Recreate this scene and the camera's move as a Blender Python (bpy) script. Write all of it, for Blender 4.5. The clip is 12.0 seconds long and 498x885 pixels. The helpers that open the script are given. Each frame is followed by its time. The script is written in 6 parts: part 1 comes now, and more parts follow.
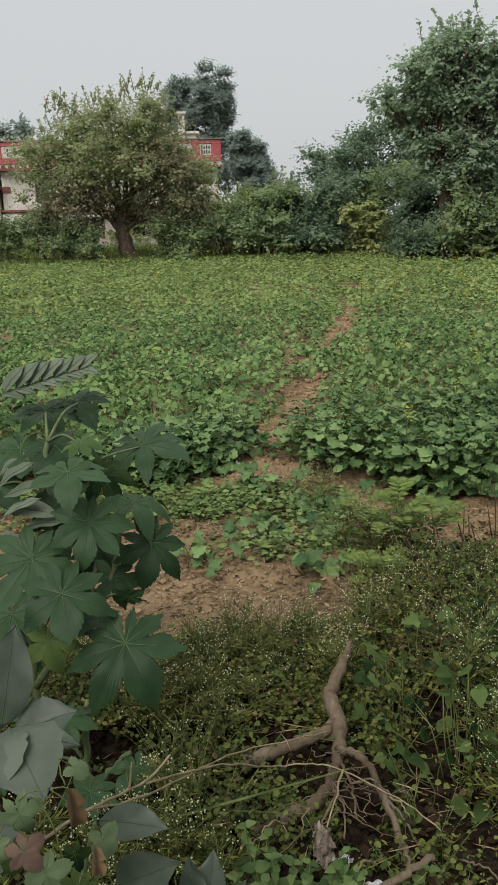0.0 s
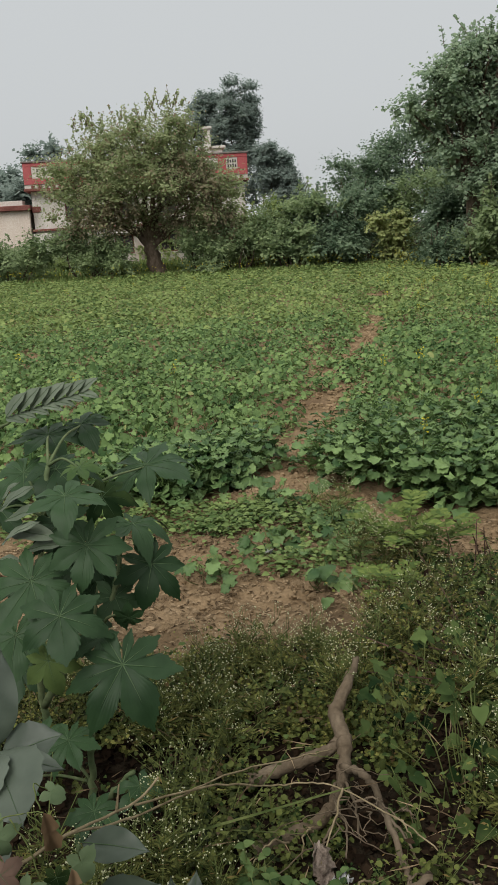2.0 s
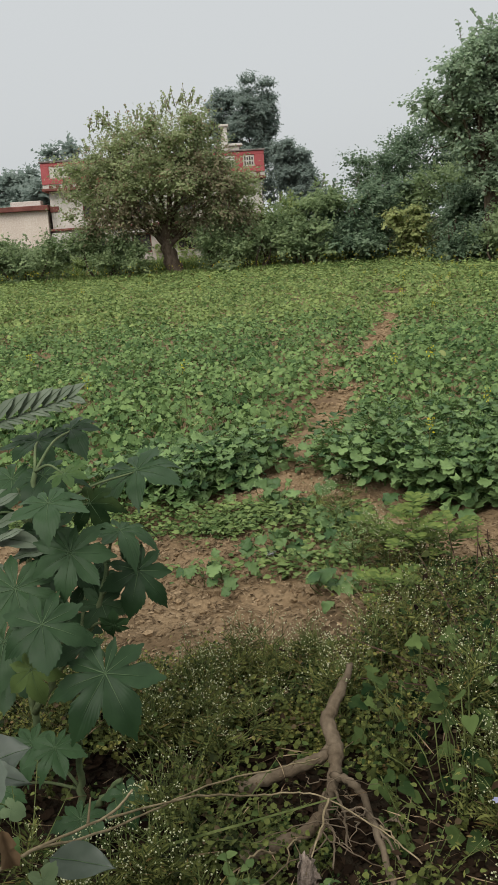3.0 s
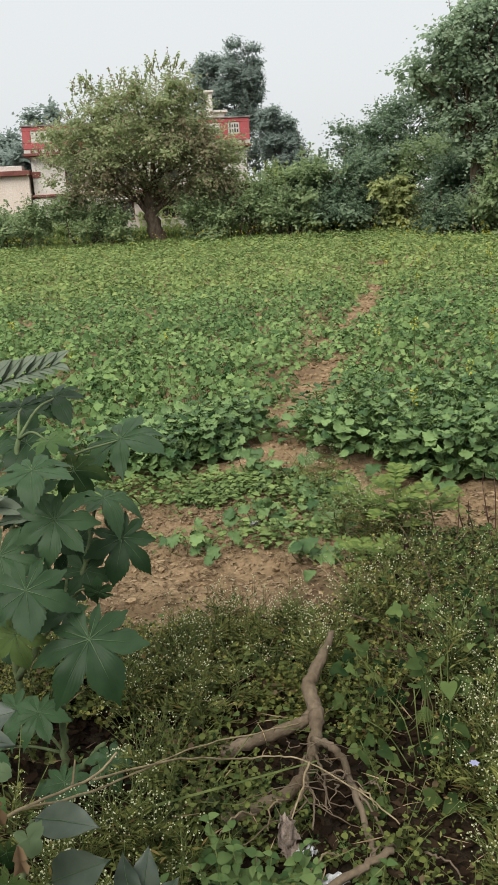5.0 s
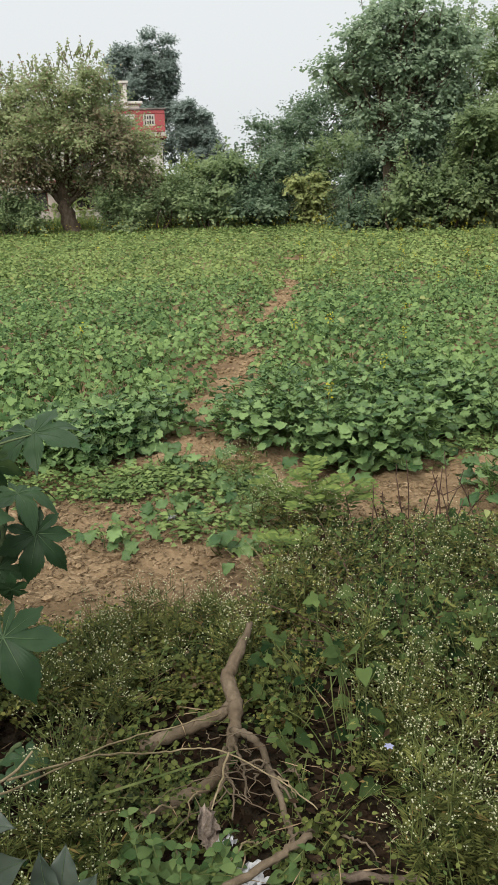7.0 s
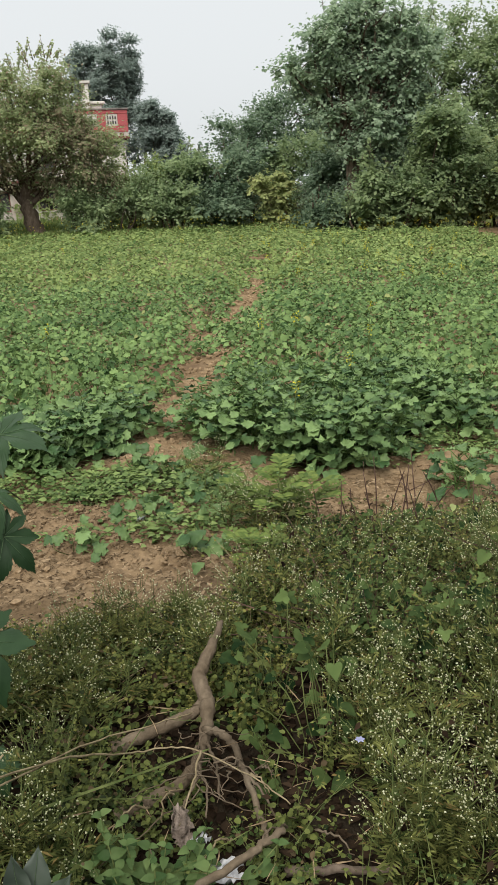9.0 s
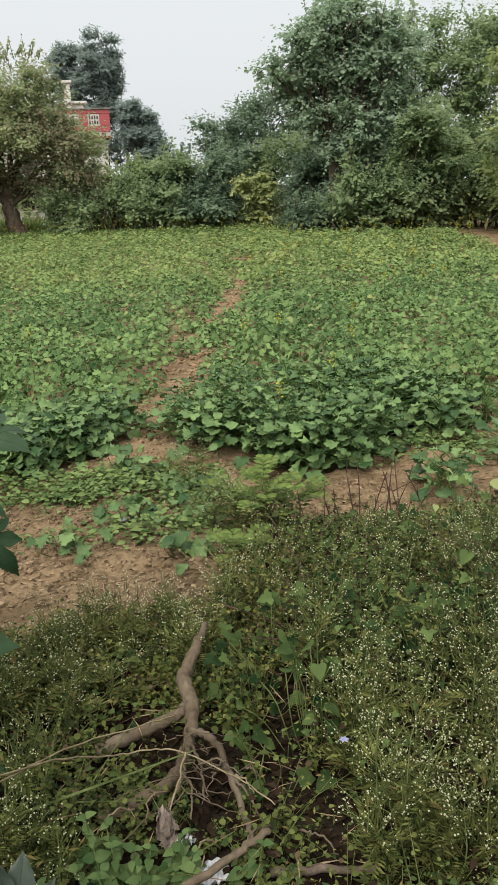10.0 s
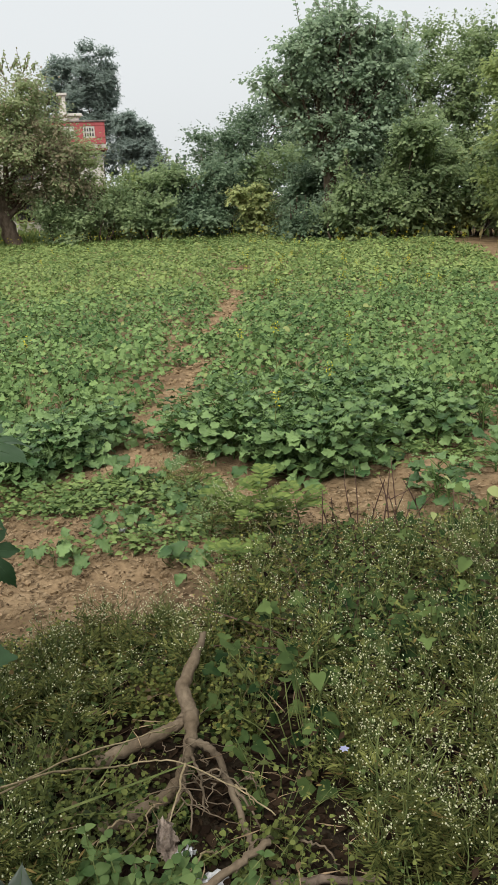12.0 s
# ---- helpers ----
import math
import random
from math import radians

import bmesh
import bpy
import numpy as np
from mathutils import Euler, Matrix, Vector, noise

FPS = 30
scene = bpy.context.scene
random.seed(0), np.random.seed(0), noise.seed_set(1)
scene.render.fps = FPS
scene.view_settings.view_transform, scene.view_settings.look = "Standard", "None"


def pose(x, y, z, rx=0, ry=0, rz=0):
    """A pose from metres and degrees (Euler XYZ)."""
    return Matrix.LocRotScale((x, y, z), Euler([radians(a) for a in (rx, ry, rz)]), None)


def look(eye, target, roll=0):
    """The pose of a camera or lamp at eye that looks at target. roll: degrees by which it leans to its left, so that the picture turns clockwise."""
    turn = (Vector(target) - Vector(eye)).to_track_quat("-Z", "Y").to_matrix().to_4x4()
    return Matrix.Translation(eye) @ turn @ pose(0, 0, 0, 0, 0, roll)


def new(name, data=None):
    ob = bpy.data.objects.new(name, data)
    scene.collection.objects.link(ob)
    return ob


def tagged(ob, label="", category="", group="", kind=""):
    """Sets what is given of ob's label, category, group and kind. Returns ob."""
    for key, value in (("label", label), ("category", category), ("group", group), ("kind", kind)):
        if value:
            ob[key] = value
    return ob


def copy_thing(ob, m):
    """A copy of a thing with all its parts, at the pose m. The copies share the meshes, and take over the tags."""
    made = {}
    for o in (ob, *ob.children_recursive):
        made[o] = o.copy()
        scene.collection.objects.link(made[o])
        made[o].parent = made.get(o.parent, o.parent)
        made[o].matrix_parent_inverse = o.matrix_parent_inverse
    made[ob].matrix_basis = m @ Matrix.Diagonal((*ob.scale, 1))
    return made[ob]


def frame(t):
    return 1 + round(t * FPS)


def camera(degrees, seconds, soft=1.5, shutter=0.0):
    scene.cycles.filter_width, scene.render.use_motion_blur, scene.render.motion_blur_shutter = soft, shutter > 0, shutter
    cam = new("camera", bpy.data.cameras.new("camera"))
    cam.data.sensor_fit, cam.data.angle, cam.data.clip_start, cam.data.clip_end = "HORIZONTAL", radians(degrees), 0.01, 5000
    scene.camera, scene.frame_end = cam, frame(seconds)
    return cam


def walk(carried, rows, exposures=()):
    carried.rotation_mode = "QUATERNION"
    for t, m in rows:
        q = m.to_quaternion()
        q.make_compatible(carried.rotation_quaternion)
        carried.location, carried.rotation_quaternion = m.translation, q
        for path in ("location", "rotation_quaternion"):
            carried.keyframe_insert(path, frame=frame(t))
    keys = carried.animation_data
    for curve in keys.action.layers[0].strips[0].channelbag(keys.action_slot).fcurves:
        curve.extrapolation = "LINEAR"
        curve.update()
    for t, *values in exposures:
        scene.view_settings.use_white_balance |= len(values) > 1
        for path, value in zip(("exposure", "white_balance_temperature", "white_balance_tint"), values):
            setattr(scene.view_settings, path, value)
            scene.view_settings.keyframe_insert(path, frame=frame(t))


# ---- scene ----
cam = camera(33.4, 12.0, soft=1.2)
PATH = [
    (0, (0.002, -0.692, 1.931), (-0.002, 1.238, 1.407), -1.5),
    (0.5, (-0.001, -0.693, 1.932), (-0.005, 1.237, 1.408), -1.5),
    (0.7, (-0.004, -0.692, 1.931), (-0.006, 1.236, 1.399), -1.4),
    (1, (0.008, -0.682, 1.928), (0.015, 1.24, 1.375), -1.6),
    (1.2, (0.019, -0.7, 1.934), (0.048, 1.218, 1.371), -1.7),
    (1.5, (0.022, -0.702, 1.936), (0.052, 1.218, 1.378), -2.2),
    (1.7, (0.043, -0.719, 1.948), (0.001, 1.213, 1.431), -3.0),
    (2, (0.13, -0.706, 1.962), (0.045, 1.23, 1.466), -3.3),
    (2.2, (0.172, -0.689, 1.982), (0.08, 1.242, 1.468), -3.3),
    (2.5, (0.225, -0.685, 2.015), (0.089, 1.245, 1.509), -4.3),
    (3, (0.24, -0.668, 1.975), (0.107, 1.264, 1.476), -3.9),
    (3.2, (0.227, -0.659, 1.967), (0.093, 1.274, 1.47), -3.8),
    (4.8, (0.229, -0.665, 1.962), (0.116, 1.253, 1.405), -3.2),
    (5, (0.233, -0.675, 1.969), (0.139, 1.24, 1.401), -3.1),
    (5.5, (0.237, -0.673, 1.961), (0.195, 1.243, 1.39), -2.6),
    (6, (0.239, -0.674, 1.961), (0.274, 1.237, 1.375), -2.0),
    (6.5, (0.238, -0.675, 1.96), (0.304, 1.236, 1.372), -2.2),
    (7, (0.239, -0.679, 1.964), (0.34, 1.23, 1.375), -1.9),
    (7.2, (0.238, -0.68, 1.963), (0.352, 1.228, 1.375), -1.9),
    (8.8, (0.242, -0.687, 1.965), (0.404, 1.217, 1.374), -2.2),
    (9, (0.243, -0.69, 1.962), (0.419, 1.213, 1.37), -2.2),
    (9.5, (0.243, -0.684, 1.961), (0.437, 1.216, 1.37), -2.1),
    (10, (0.241, -0.694, 1.967), (0.457, 1.204, 1.375), -2.0),
    (10.5, (0.239, -0.694, 1.966), (0.461, 1.203, 1.373), -1.9),
    (11, (0.243, -0.699, 1.966), (0.466, 1.202, 1.389), -2.4),
    (11.5, (0.243, -0.698, 1.964), (0.467, 1.206, 1.393), -2.5),
    (12, (0.241, -0.695, 1.965), (0.465, 1.209, 1.395), -2.4),
]
walk(cam, [(t, look(e, a, r)) for t, e, a, r in PATH],
     exposures=[(0, -0.21), (0.6, -0.18), (0.8, 0.14), (1.5, 0.15), (1.6, 0.0), (1.75, -0.30), (2.0, -0.28), (2.5, -0.22), (3.2, -0.16), (4.6, 0.17), (5.0, 0.18), (7.0, 0.19), (12, 0.18)])

# ---- world and light: a bright overcast day ----
world = bpy.data.worlds.new("overcast_sky")
scene.world = world
world.use_nodes = True
wn, wl = world.node_tree.nodes, world.node_tree.links
wn.clear()
w_out = wn.new("ShaderNodeOutputWorld")
w_bg = wn.new("ShaderNodeBackground")
w_sky = wn.new("ShaderNodeTexSky")
w_sky.sky_type = 'NISHITA'
w_sky.sun_disc = False
w_sky.sun_elevation = radians(47)
w_sky.sun_rotation = radians(200)
w_sky.dust_density = 4.0
w_hsv = wn.new("ShaderNodeHueSaturation")
w_hsv.inputs["Saturation"].default_value = 0.12
w_hsv.inputs["Value"].default_value = 0.9
# a closed cloud deck: the zenith is brighter than the horizon
w_co = wn.new("ShaderNodeTexCoord")
w_sep = wn.new("ShaderNodeSeparateXYZ")
w_ramp = wn.new("ShaderNodeValToRGB")
w_ramp.color_ramp.elements[0].position = 0.0
w_ramp.color_ramp.elements[0].color = (6.1, 6.35, 6.45, 1)
w_ramp.color_ramp.elements[1].position = 1.0
w_ramp.color_ramp.elements[1].color = (15.0, 15.0, 14.7, 1)
e_mid = w_ramp.color_ramp.elements.new(0.30)
e_up = w_ramp.color_ramp.elements.new(0.55)
e_up.color = (12.0, 12.1, 12.0, 1)
e_mid.color = (6.5, 6.8, 6.95, 1)
w_mix = wn.new("ShaderNodeMix")
w_mix.data_type = 'RGBA'
w_mix.inputs[0].default_value = 0.85
wl.new(w_co.outputs["Generated"], w_sep.inputs[0])
wl.new(w_sep.outputs["Z"], w_ramp.inputs[0])
wl.new(w_sky.outputs[0], w_hsv.inputs["Color"])
wl.new(w_hsv.outputs[0], w_mix.inputs[6])
wl.new(w_ramp.outputs[0], w_mix.inputs[7])
wl.new(w_mix.outputs[2], w_bg.inputs["Color"])
w_bg.inputs["Strength"].default_value = 0.12
wl.new(w_bg.outputs[0], w_out.inputs["Surface"])

sun = new("sun", bpy.data.lights.new("sun", 'SUN'))
sun.data.energy = 2.4
sun.data.angle = radians(35)
sun.data.color = (1.0, 0.96, 0.9)
sun.matrix_world = look((-8, -14, 17), (0, 0, 0))


# ---- materials ----
def node_mat(name):
    m = bpy.data.materials.new(name)
    m.use_nodes = True
    n, l = m.node_tree.nodes, m.node_tree.links
    n.clear()
    return m, n, l, n.new("ShaderNodeOutputMaterial")


def leaf_mat(name, dark, light, odd=None, odd_share=0.06, rough=0.65, glow=0.28, grain=9.0, sheen=0.05):
    """Leaves: colour varies leaf by leaf and in patches; some light passes through."""
    m, n, l, out = node_mat(name)
    geo = n.new("ShaderNodeNewGeometry")
    co = n.new("ShaderNodeTexCoord")
    nz = n.new("ShaderNodeTexNoise")
    nz.inputs["Scale"].default_value = grain
    nz.inputs["Detail"].default_value = 3
    l.new(co.outputs["Object"], nz.inputs["Vector"])
    patch = n.new("ShaderNodeTexNoise")
    patch.inputs["Scale"].default_value = 0.7
    patch.inputs["Detail"].default_value = 2
    l.new(co.outputs["Object"], patch.inputs["Vector"])
    info = n.new("ShaderNodeObjectInfo")
    both = n.new("ShaderNodeMath")
    both.operation = 'ADD'
    l.new(geo.outputs["Random Per Island"], both.inputs[0])
    l.new(info.outputs["Random"], both.inputs[1])
    rnd = n.new("ShaderNodeMath")
    rnd.operation = 'FRACT'
    l.new(both.outputs[0], rnd.inputs[0])
    add = n.new("ShaderNodeMath")
    add.operation = 'MULTIPLY_ADD'
    l.new(rnd.outputs[0], add.inputs[0])
    add.inputs[1].default_value = 0.7
    l.new(nz.outputs["Fac"], add.inputs[2])
    add2 = n.new("ShaderNodeMath")
    add2.operation = 'ADD'
    l.new(add.outputs[0], add2.inputs[0])
    l.new(patch.outputs["Fac"], add2.inputs[1])
    mr = n.new("ShaderNodeMapRange")
    mr.inputs[1].default_value, mr.inputs[2].default_value = 0.95, 1.75
    l.new(add2.outputs[0], mr.inputs[0])
    mix = n.new("ShaderNodeMix")
    mix.data_type = 'RGBA'
    mix.inputs[6].default_value = (*dark, 1)
    mix.inputs[7].default_value = (*light, 1)
    l.new(mr.outputs[0], mix.inputs[0])
    col = mix.outputs[2]
    if odd:
        th = n.new("ShaderNodeMath")
        th.operation = 'GREATER_THAN'
        th.inputs[1].default_value = 1 - odd_share
        fr = n.new("ShaderNodeMath")
        fr.operation = 'FRACT'
        sc = n.new("ShaderNodeMath")
        sc.operation = 'MULTIPLY'
        sc.inputs[1].default_value = 37.3
        l.new(rnd.outputs[0], sc.inputs[0])
        l.new(sc.outputs[0], fr.inputs[0])
        l.new(fr.outputs[0], th.inputs[0])
        mo = n.new("ShaderNodeMix")
        mo.data_type = 'RGBA'
        mo.inputs[7].default_value = (*odd, 1)
        l.new(th.outputs[0], mo.inputs[0])
        l.new(col, mo.inputs[6])
        col = mo.outputs[2]
    bs = n.new("ShaderNodeBsdfPrincipled")
    bs.inputs["Roughness"].default_value = rough
    bs.inputs["Specular IOR Level"].default_value = sheen
    l.new(col, bs.inputs["Base Color"])
    tr = n.new("ShaderNodeBsdfTranslucent")
    l.new(col, tr.inputs["Color"])
    ms = n.new("ShaderNodeMixShader")
    ms.inputs[0].default_value = glow
    l.new(bs.outputs[0], ms.inputs[1])
    l.new(tr.outputs[0], ms.inputs[2])
    l.new(ms.outputs[0], out.inputs["Surface"])
    return m


def rough_mat(name, a, b, scale=8.0, rough=0.85, bump=0.3, fine=60.0, metal=0.0, stretch=(1, 1, 1), c=None):
    """Mottled solid surface: two tones in two scales, with fine relief."""
    m, n, l, out = node_mat(name)
    co = n.new("ShaderNodeTexCoord")
    mp = n.new("ShaderNodeMapping")
    mp.inputs["Scale"].default_value = stretch
    l.new(co.outputs["Object"], mp.inputs["Vector"])
    n1 = n.new("ShaderNodeTexNoise")
    n1.inputs["Scale"].default_value = scale
    n1.inputs["Detail"].default_value = 5
    n2 = n.new("ShaderNodeTexNoise")
    n2.inputs["Scale"].default_value = fine
    n2.inputs["Detail"].default_value = 4
    l.new(mp.outputs[0], n1.inputs["Vector"])
    l.new(mp.outputs[0], n2.inputs["Vector"])
    mr = n.new("ShaderNodeMapRange")
    mr.inputs[1].default_value, mr.inputs[2].default_value = 0.35, 0.68
    l.new(n1.outputs["Fac"], mr.inputs[0])
    mix = n.new("ShaderNodeMix")
    mix.data_type = 'RGBA'
    mix.inputs[6].default_value = (*a, 1)
    mix.inputs[7].default_value = (*b, 1)
    l.new(mr.outputs[0], mix.inputs[0])
    mf = n.new("ShaderNodeMix")
    mf.data_type = 'RGBA'
    mf.blend_type = 'OVERLAY'
    mf.inputs[0].default_value = 0.5
    l.new(mix.outputs[2], mf.inputs[6])
    l.new(n2.outputs["Fac"], mf.inputs[7])
    col = mf.outputs[2]
    if c:
        n3 = n.new("ShaderNodeTexNoise")
        n3.inputs["Scale"].default_value = scale * 0.3
        n3.inputs["Detail"].default_value = 6
        l.new(mp.outputs[0], n3.inputs["Vector"])
        m3 = n.new("ShaderNodeMapRange")
        m3.inputs[1].default_value, m3.inputs[2].default_value = 0.55, 0.7
        l.new(n3.outputs["Fac"], m3.inputs[0])
        mc = n.new("ShaderNodeMix")
        mc.data_type = 'RGBA'
        mc.inputs[7].default_value = (*c, 1)
        l.new(m3.outputs[0], mc.inputs[0])
        l.new(col, mc.inputs[6])
        col = mc.outputs[2]
    bs = n.new("ShaderNodeBsdfPrincipled")
    bs.inputs["Roughness"].default_value = rough
    bs.inputs["Metallic"].default_value = metal
    bs.inputs["Specular IOR Level"].default_value = 0.02
    l.new(col, bs.inputs["Base Color"])
    bp = n.new("ShaderNodeBump")
    bp.inputs["Strength"].default_value = bump
    bp.inputs["Distance"].default_value = 0.02
    l.new(n2.outputs["Fac"], bp.inputs["Height"])
    l.new(bp.outputs[0], bs.inputs["Normal"])
    l.new(bs.outputs[0], out.inputs["Surface"])
    return m


SOIL = rough_mat("soil", (0.155, 0.106, 0.060), (0.262, 0.186, 0.110), scale=3.0, bump=0.9, fine=38, c=(0.112, 0.074, 0.045))


def shade_outside(m, near, far):
    """Paints the soil near-black outside the field: shade under the weeds put into its colour."""
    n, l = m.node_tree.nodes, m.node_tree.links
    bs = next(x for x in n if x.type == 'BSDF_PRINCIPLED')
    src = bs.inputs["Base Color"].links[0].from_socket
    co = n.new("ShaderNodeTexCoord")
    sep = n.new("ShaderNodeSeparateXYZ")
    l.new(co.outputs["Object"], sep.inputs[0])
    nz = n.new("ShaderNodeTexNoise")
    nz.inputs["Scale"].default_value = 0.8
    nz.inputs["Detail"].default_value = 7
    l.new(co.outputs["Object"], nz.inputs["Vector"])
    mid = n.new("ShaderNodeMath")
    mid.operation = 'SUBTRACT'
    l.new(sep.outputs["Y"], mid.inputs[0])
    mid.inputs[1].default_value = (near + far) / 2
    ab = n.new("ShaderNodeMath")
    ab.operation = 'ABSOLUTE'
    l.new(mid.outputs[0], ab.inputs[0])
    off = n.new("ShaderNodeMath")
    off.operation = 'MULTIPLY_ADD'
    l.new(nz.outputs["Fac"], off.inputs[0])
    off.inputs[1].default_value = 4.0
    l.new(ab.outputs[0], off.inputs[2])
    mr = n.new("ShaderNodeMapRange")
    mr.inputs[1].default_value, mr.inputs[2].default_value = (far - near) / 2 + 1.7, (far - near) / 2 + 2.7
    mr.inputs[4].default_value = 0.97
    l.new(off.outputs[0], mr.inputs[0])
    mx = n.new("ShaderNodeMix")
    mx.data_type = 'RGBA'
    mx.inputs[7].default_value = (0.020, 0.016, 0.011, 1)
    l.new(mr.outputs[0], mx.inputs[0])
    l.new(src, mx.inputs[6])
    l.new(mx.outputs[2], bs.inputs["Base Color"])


# soil toned near-black before and behind the field, as painted weed shade
shade_outside(SOIL, 3.1, 38.5)
CLOD = rough_mat("clod_soil", (0.165, 0.114, 0.064), (0.30, 0.215, 0.130), scale=6.0, bump=0.6, fine=50)
BARK = rough_mat("grey_bark", (0.085, 0.064, 0.047), (0.160, 0.124, 0.094), scale=10, bump=0.6, fine=45, stretch=(1, 1, 0.35))
ROOTBARK = rough_mat("root_bark", (0.090, 0.068, 0.045), (0.172, 0.136, 0.096), scale=7, bump=0.5, fine=45, c=(0.062, 0.048, 0.033))
TWIG = rough_mat("dry_twig", (0.15, 0.118, 0.07), (0.26, 0.21, 0.13), scale=14, bump=0.3, fine=80)
STRAW = leaf_mat("straw_fragment", (0.045, 0.030, 0.018), (0.340, 0.250, 0.155), rough=0.8, glow=0.08, grain=20, sheen=0.0)
STALK = rough_mat("dead_stalk", (0.050, 0.030, 0.024), (0.115, 0.074, 0.056), scale=20, bump=0.3, fine=80)
GREENSTEM = rough_mat("green_stem", (0.062, 0.085, 0.028), (0.150, 0.172, 0.064), scale=12, rough=0.7, bump=0.15, fine=60)
CASTORSTEM = rough_mat("castor_stem", (0.075, 0.105, 0.050), (0.145, 0.170, 0.085), scale=6, rough=0.55, bump=0.1, fine=40)
PLASTER = rough_mat("white_plaster", (0.50, 0.46, 0.41), (0.64, 0.60, 0.55), scale=0.8, bump=0.1, fine=14, c=(0.40, 0.34, 0.29))
PINKPLASTER = rough_mat("pale_pink_plaster", (0.60, 0.50, 0.43), (0.70, 0.61, 0.53), scale=0.6, bump=0.1, fine=12, c=(0.50, 0.41, 0.35))
REDPAINT = rough_mat("red_paint", (0.36, 0.090, 0.092), (0.44, 0.125, 0.128), scale=0.9, rough=0.7, bump=0.1, fine=15)
COPING = rough_mat("weathered_coping", (0.15, 0.125, 0.115), (0.27, 0.23, 0.21), scale=1.5, bump=0.2, fine=20)
BROWNPAINT = rough_mat("brown_paint", (0.15, 0.06, 0.05), (0.21, 0.09, 0.075), scale=1.2, rough=0.7, bump=0.1, fine=15)
DARKFILL = rough_mat("dark_opening_fill", (0.05, 0.05, 0.05), (0.09, 0.08, 0.08), scale=3, bump=0.05)
PLASTIC = rough_mat("dirty_white_plastic", (0.34, 0.34, 0.34), (0.50, 0.50, 0.51), scale=25, rough=0.45, bump=0.25, fine=90, c=(0.22, 0.19, 0.16))
CLOTH = rough_mat("weathered_sacking", (0.16, 0.125, 0.10), (0.28, 0.23, 0.19), scale=20, rough=0.9, bump=0.5, fine=160)

CASTOR = leaf_mat("castor_leaf_green", (0.014, 0.033, 0.012), (0.036, 0.071, 0.029), rough=0.46, glow=0.12, grain=14, sheen=0.14)
CASTORGREY = leaf_mat("castor_leaf_bloom", (0.036, 0.050, 0.035), (0.086, 0.106, 0.078), rough=0.42, glow=0.12, grain=16, sheen=0.3)
SHRUBGREY = leaf_mat("shrub_leaf_grey", (0.085, 0.110, 0.072), (0.150, 0.180, 0.128), rough=0.5, glow=0.2, grain=14, sheen=0.2)
VEIN = leaf_mat("pale_vein", (0.060, 0.100, 0.048), (0.105, 0.155, 0.080), rough=0.5, glow=0.2)
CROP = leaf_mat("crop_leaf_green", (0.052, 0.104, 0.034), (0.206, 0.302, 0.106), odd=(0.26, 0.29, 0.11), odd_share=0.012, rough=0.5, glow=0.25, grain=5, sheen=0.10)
# lightened copy of CROP: brightness of far tops at grazing view put into colour
CROPFAR = leaf_mat("far_crop_leaf_lightened", (0.074, 0.128, 0.038), (0.270, 0.344, 0.118), odd=(0.28, 0.30, 0.11), odd_share=0.02, rough=0.55, glow=0.3, grain=3, sheen=0.08)
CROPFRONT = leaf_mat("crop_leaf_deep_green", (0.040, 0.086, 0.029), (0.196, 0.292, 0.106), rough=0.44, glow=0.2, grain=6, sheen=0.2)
CREEP = leaf_mat("creeping_leaf_green", (0.055, 0.098, 0.027), (0.205, 0.272, 0.090), rough=0.5, glow=0.22, grain=8, sheen=0.12)
# WEED's dark end is near black: shaded lower leaves put into the random tone
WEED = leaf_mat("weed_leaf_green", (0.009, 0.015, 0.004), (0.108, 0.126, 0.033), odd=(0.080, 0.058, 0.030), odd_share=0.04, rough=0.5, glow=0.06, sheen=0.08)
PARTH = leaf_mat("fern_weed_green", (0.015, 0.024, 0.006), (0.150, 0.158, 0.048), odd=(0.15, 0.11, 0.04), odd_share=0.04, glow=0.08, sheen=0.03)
OLIVEWEED = leaf_mat("olive_weed_leaf", (0.026, 0.034, 0.008), (0.252, 0.246, 0.072), odd=(0.16, 0.11, 0.05), odd_share=0.06, glow=0.12, sheen=0.04)
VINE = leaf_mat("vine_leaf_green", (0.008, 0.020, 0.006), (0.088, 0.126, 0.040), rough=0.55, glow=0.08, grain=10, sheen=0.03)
FERN = leaf_mat("fern_leaf_yellow_green", (0.060, 0.098, 0.024), (0.165, 0.212, 0.056), rough=0.55, glow=0.22, sheen=0.08)
BRIGHT = leaf_mat("young_leaf_green", (0.040, 0.078, 0.024), (0.135, 0.190, 0.066), rough=0.5, glow=0.25, sheen=0.1)
# dead leaves toned near-black, so shade under the weeds is in their colour
DRYLEAF = leaf_mat("dry_leaf_shade_toned", (0.007, 0.005, 0.004), (0.036, 0.024, 0.015), rough=0.85, glow=0.08, sheen=0.0)
DRYVINE = leaf_mat("curled_dry_leaf", (0.120, 0.078, 0.044), (0.260, 0.180, 0.105), rough=0.75, glow=0.2, grain=30)
REDLEAF = leaf_mat("withered_red_leaf", (0.085, 0.056, 0.042), (0.150, 0.100, 0.076), rough=0.7, glow=0.15, grain=24)
VINELIGHT = leaf_mat("vine_leaf_pale", (0.060, 0.092, 0.046), (0.125, 0.165, 0.085), rough=0.55, glow=0.18, grain=14, sheen=0.08)
CROPSTEM = rough_mat("crop_stalk_green", (0.06, 0.11, 0.03), (0.12, 0.18, 0.06), scale=12, rough=0.7, bump=0.1, fine=60)
WHITEFLOWER = leaf_mat("cream_flower_head", (0.38, 0.39, 0.22), (0.62, 0.61, 0.43), rough=0.7, glow=0.2)
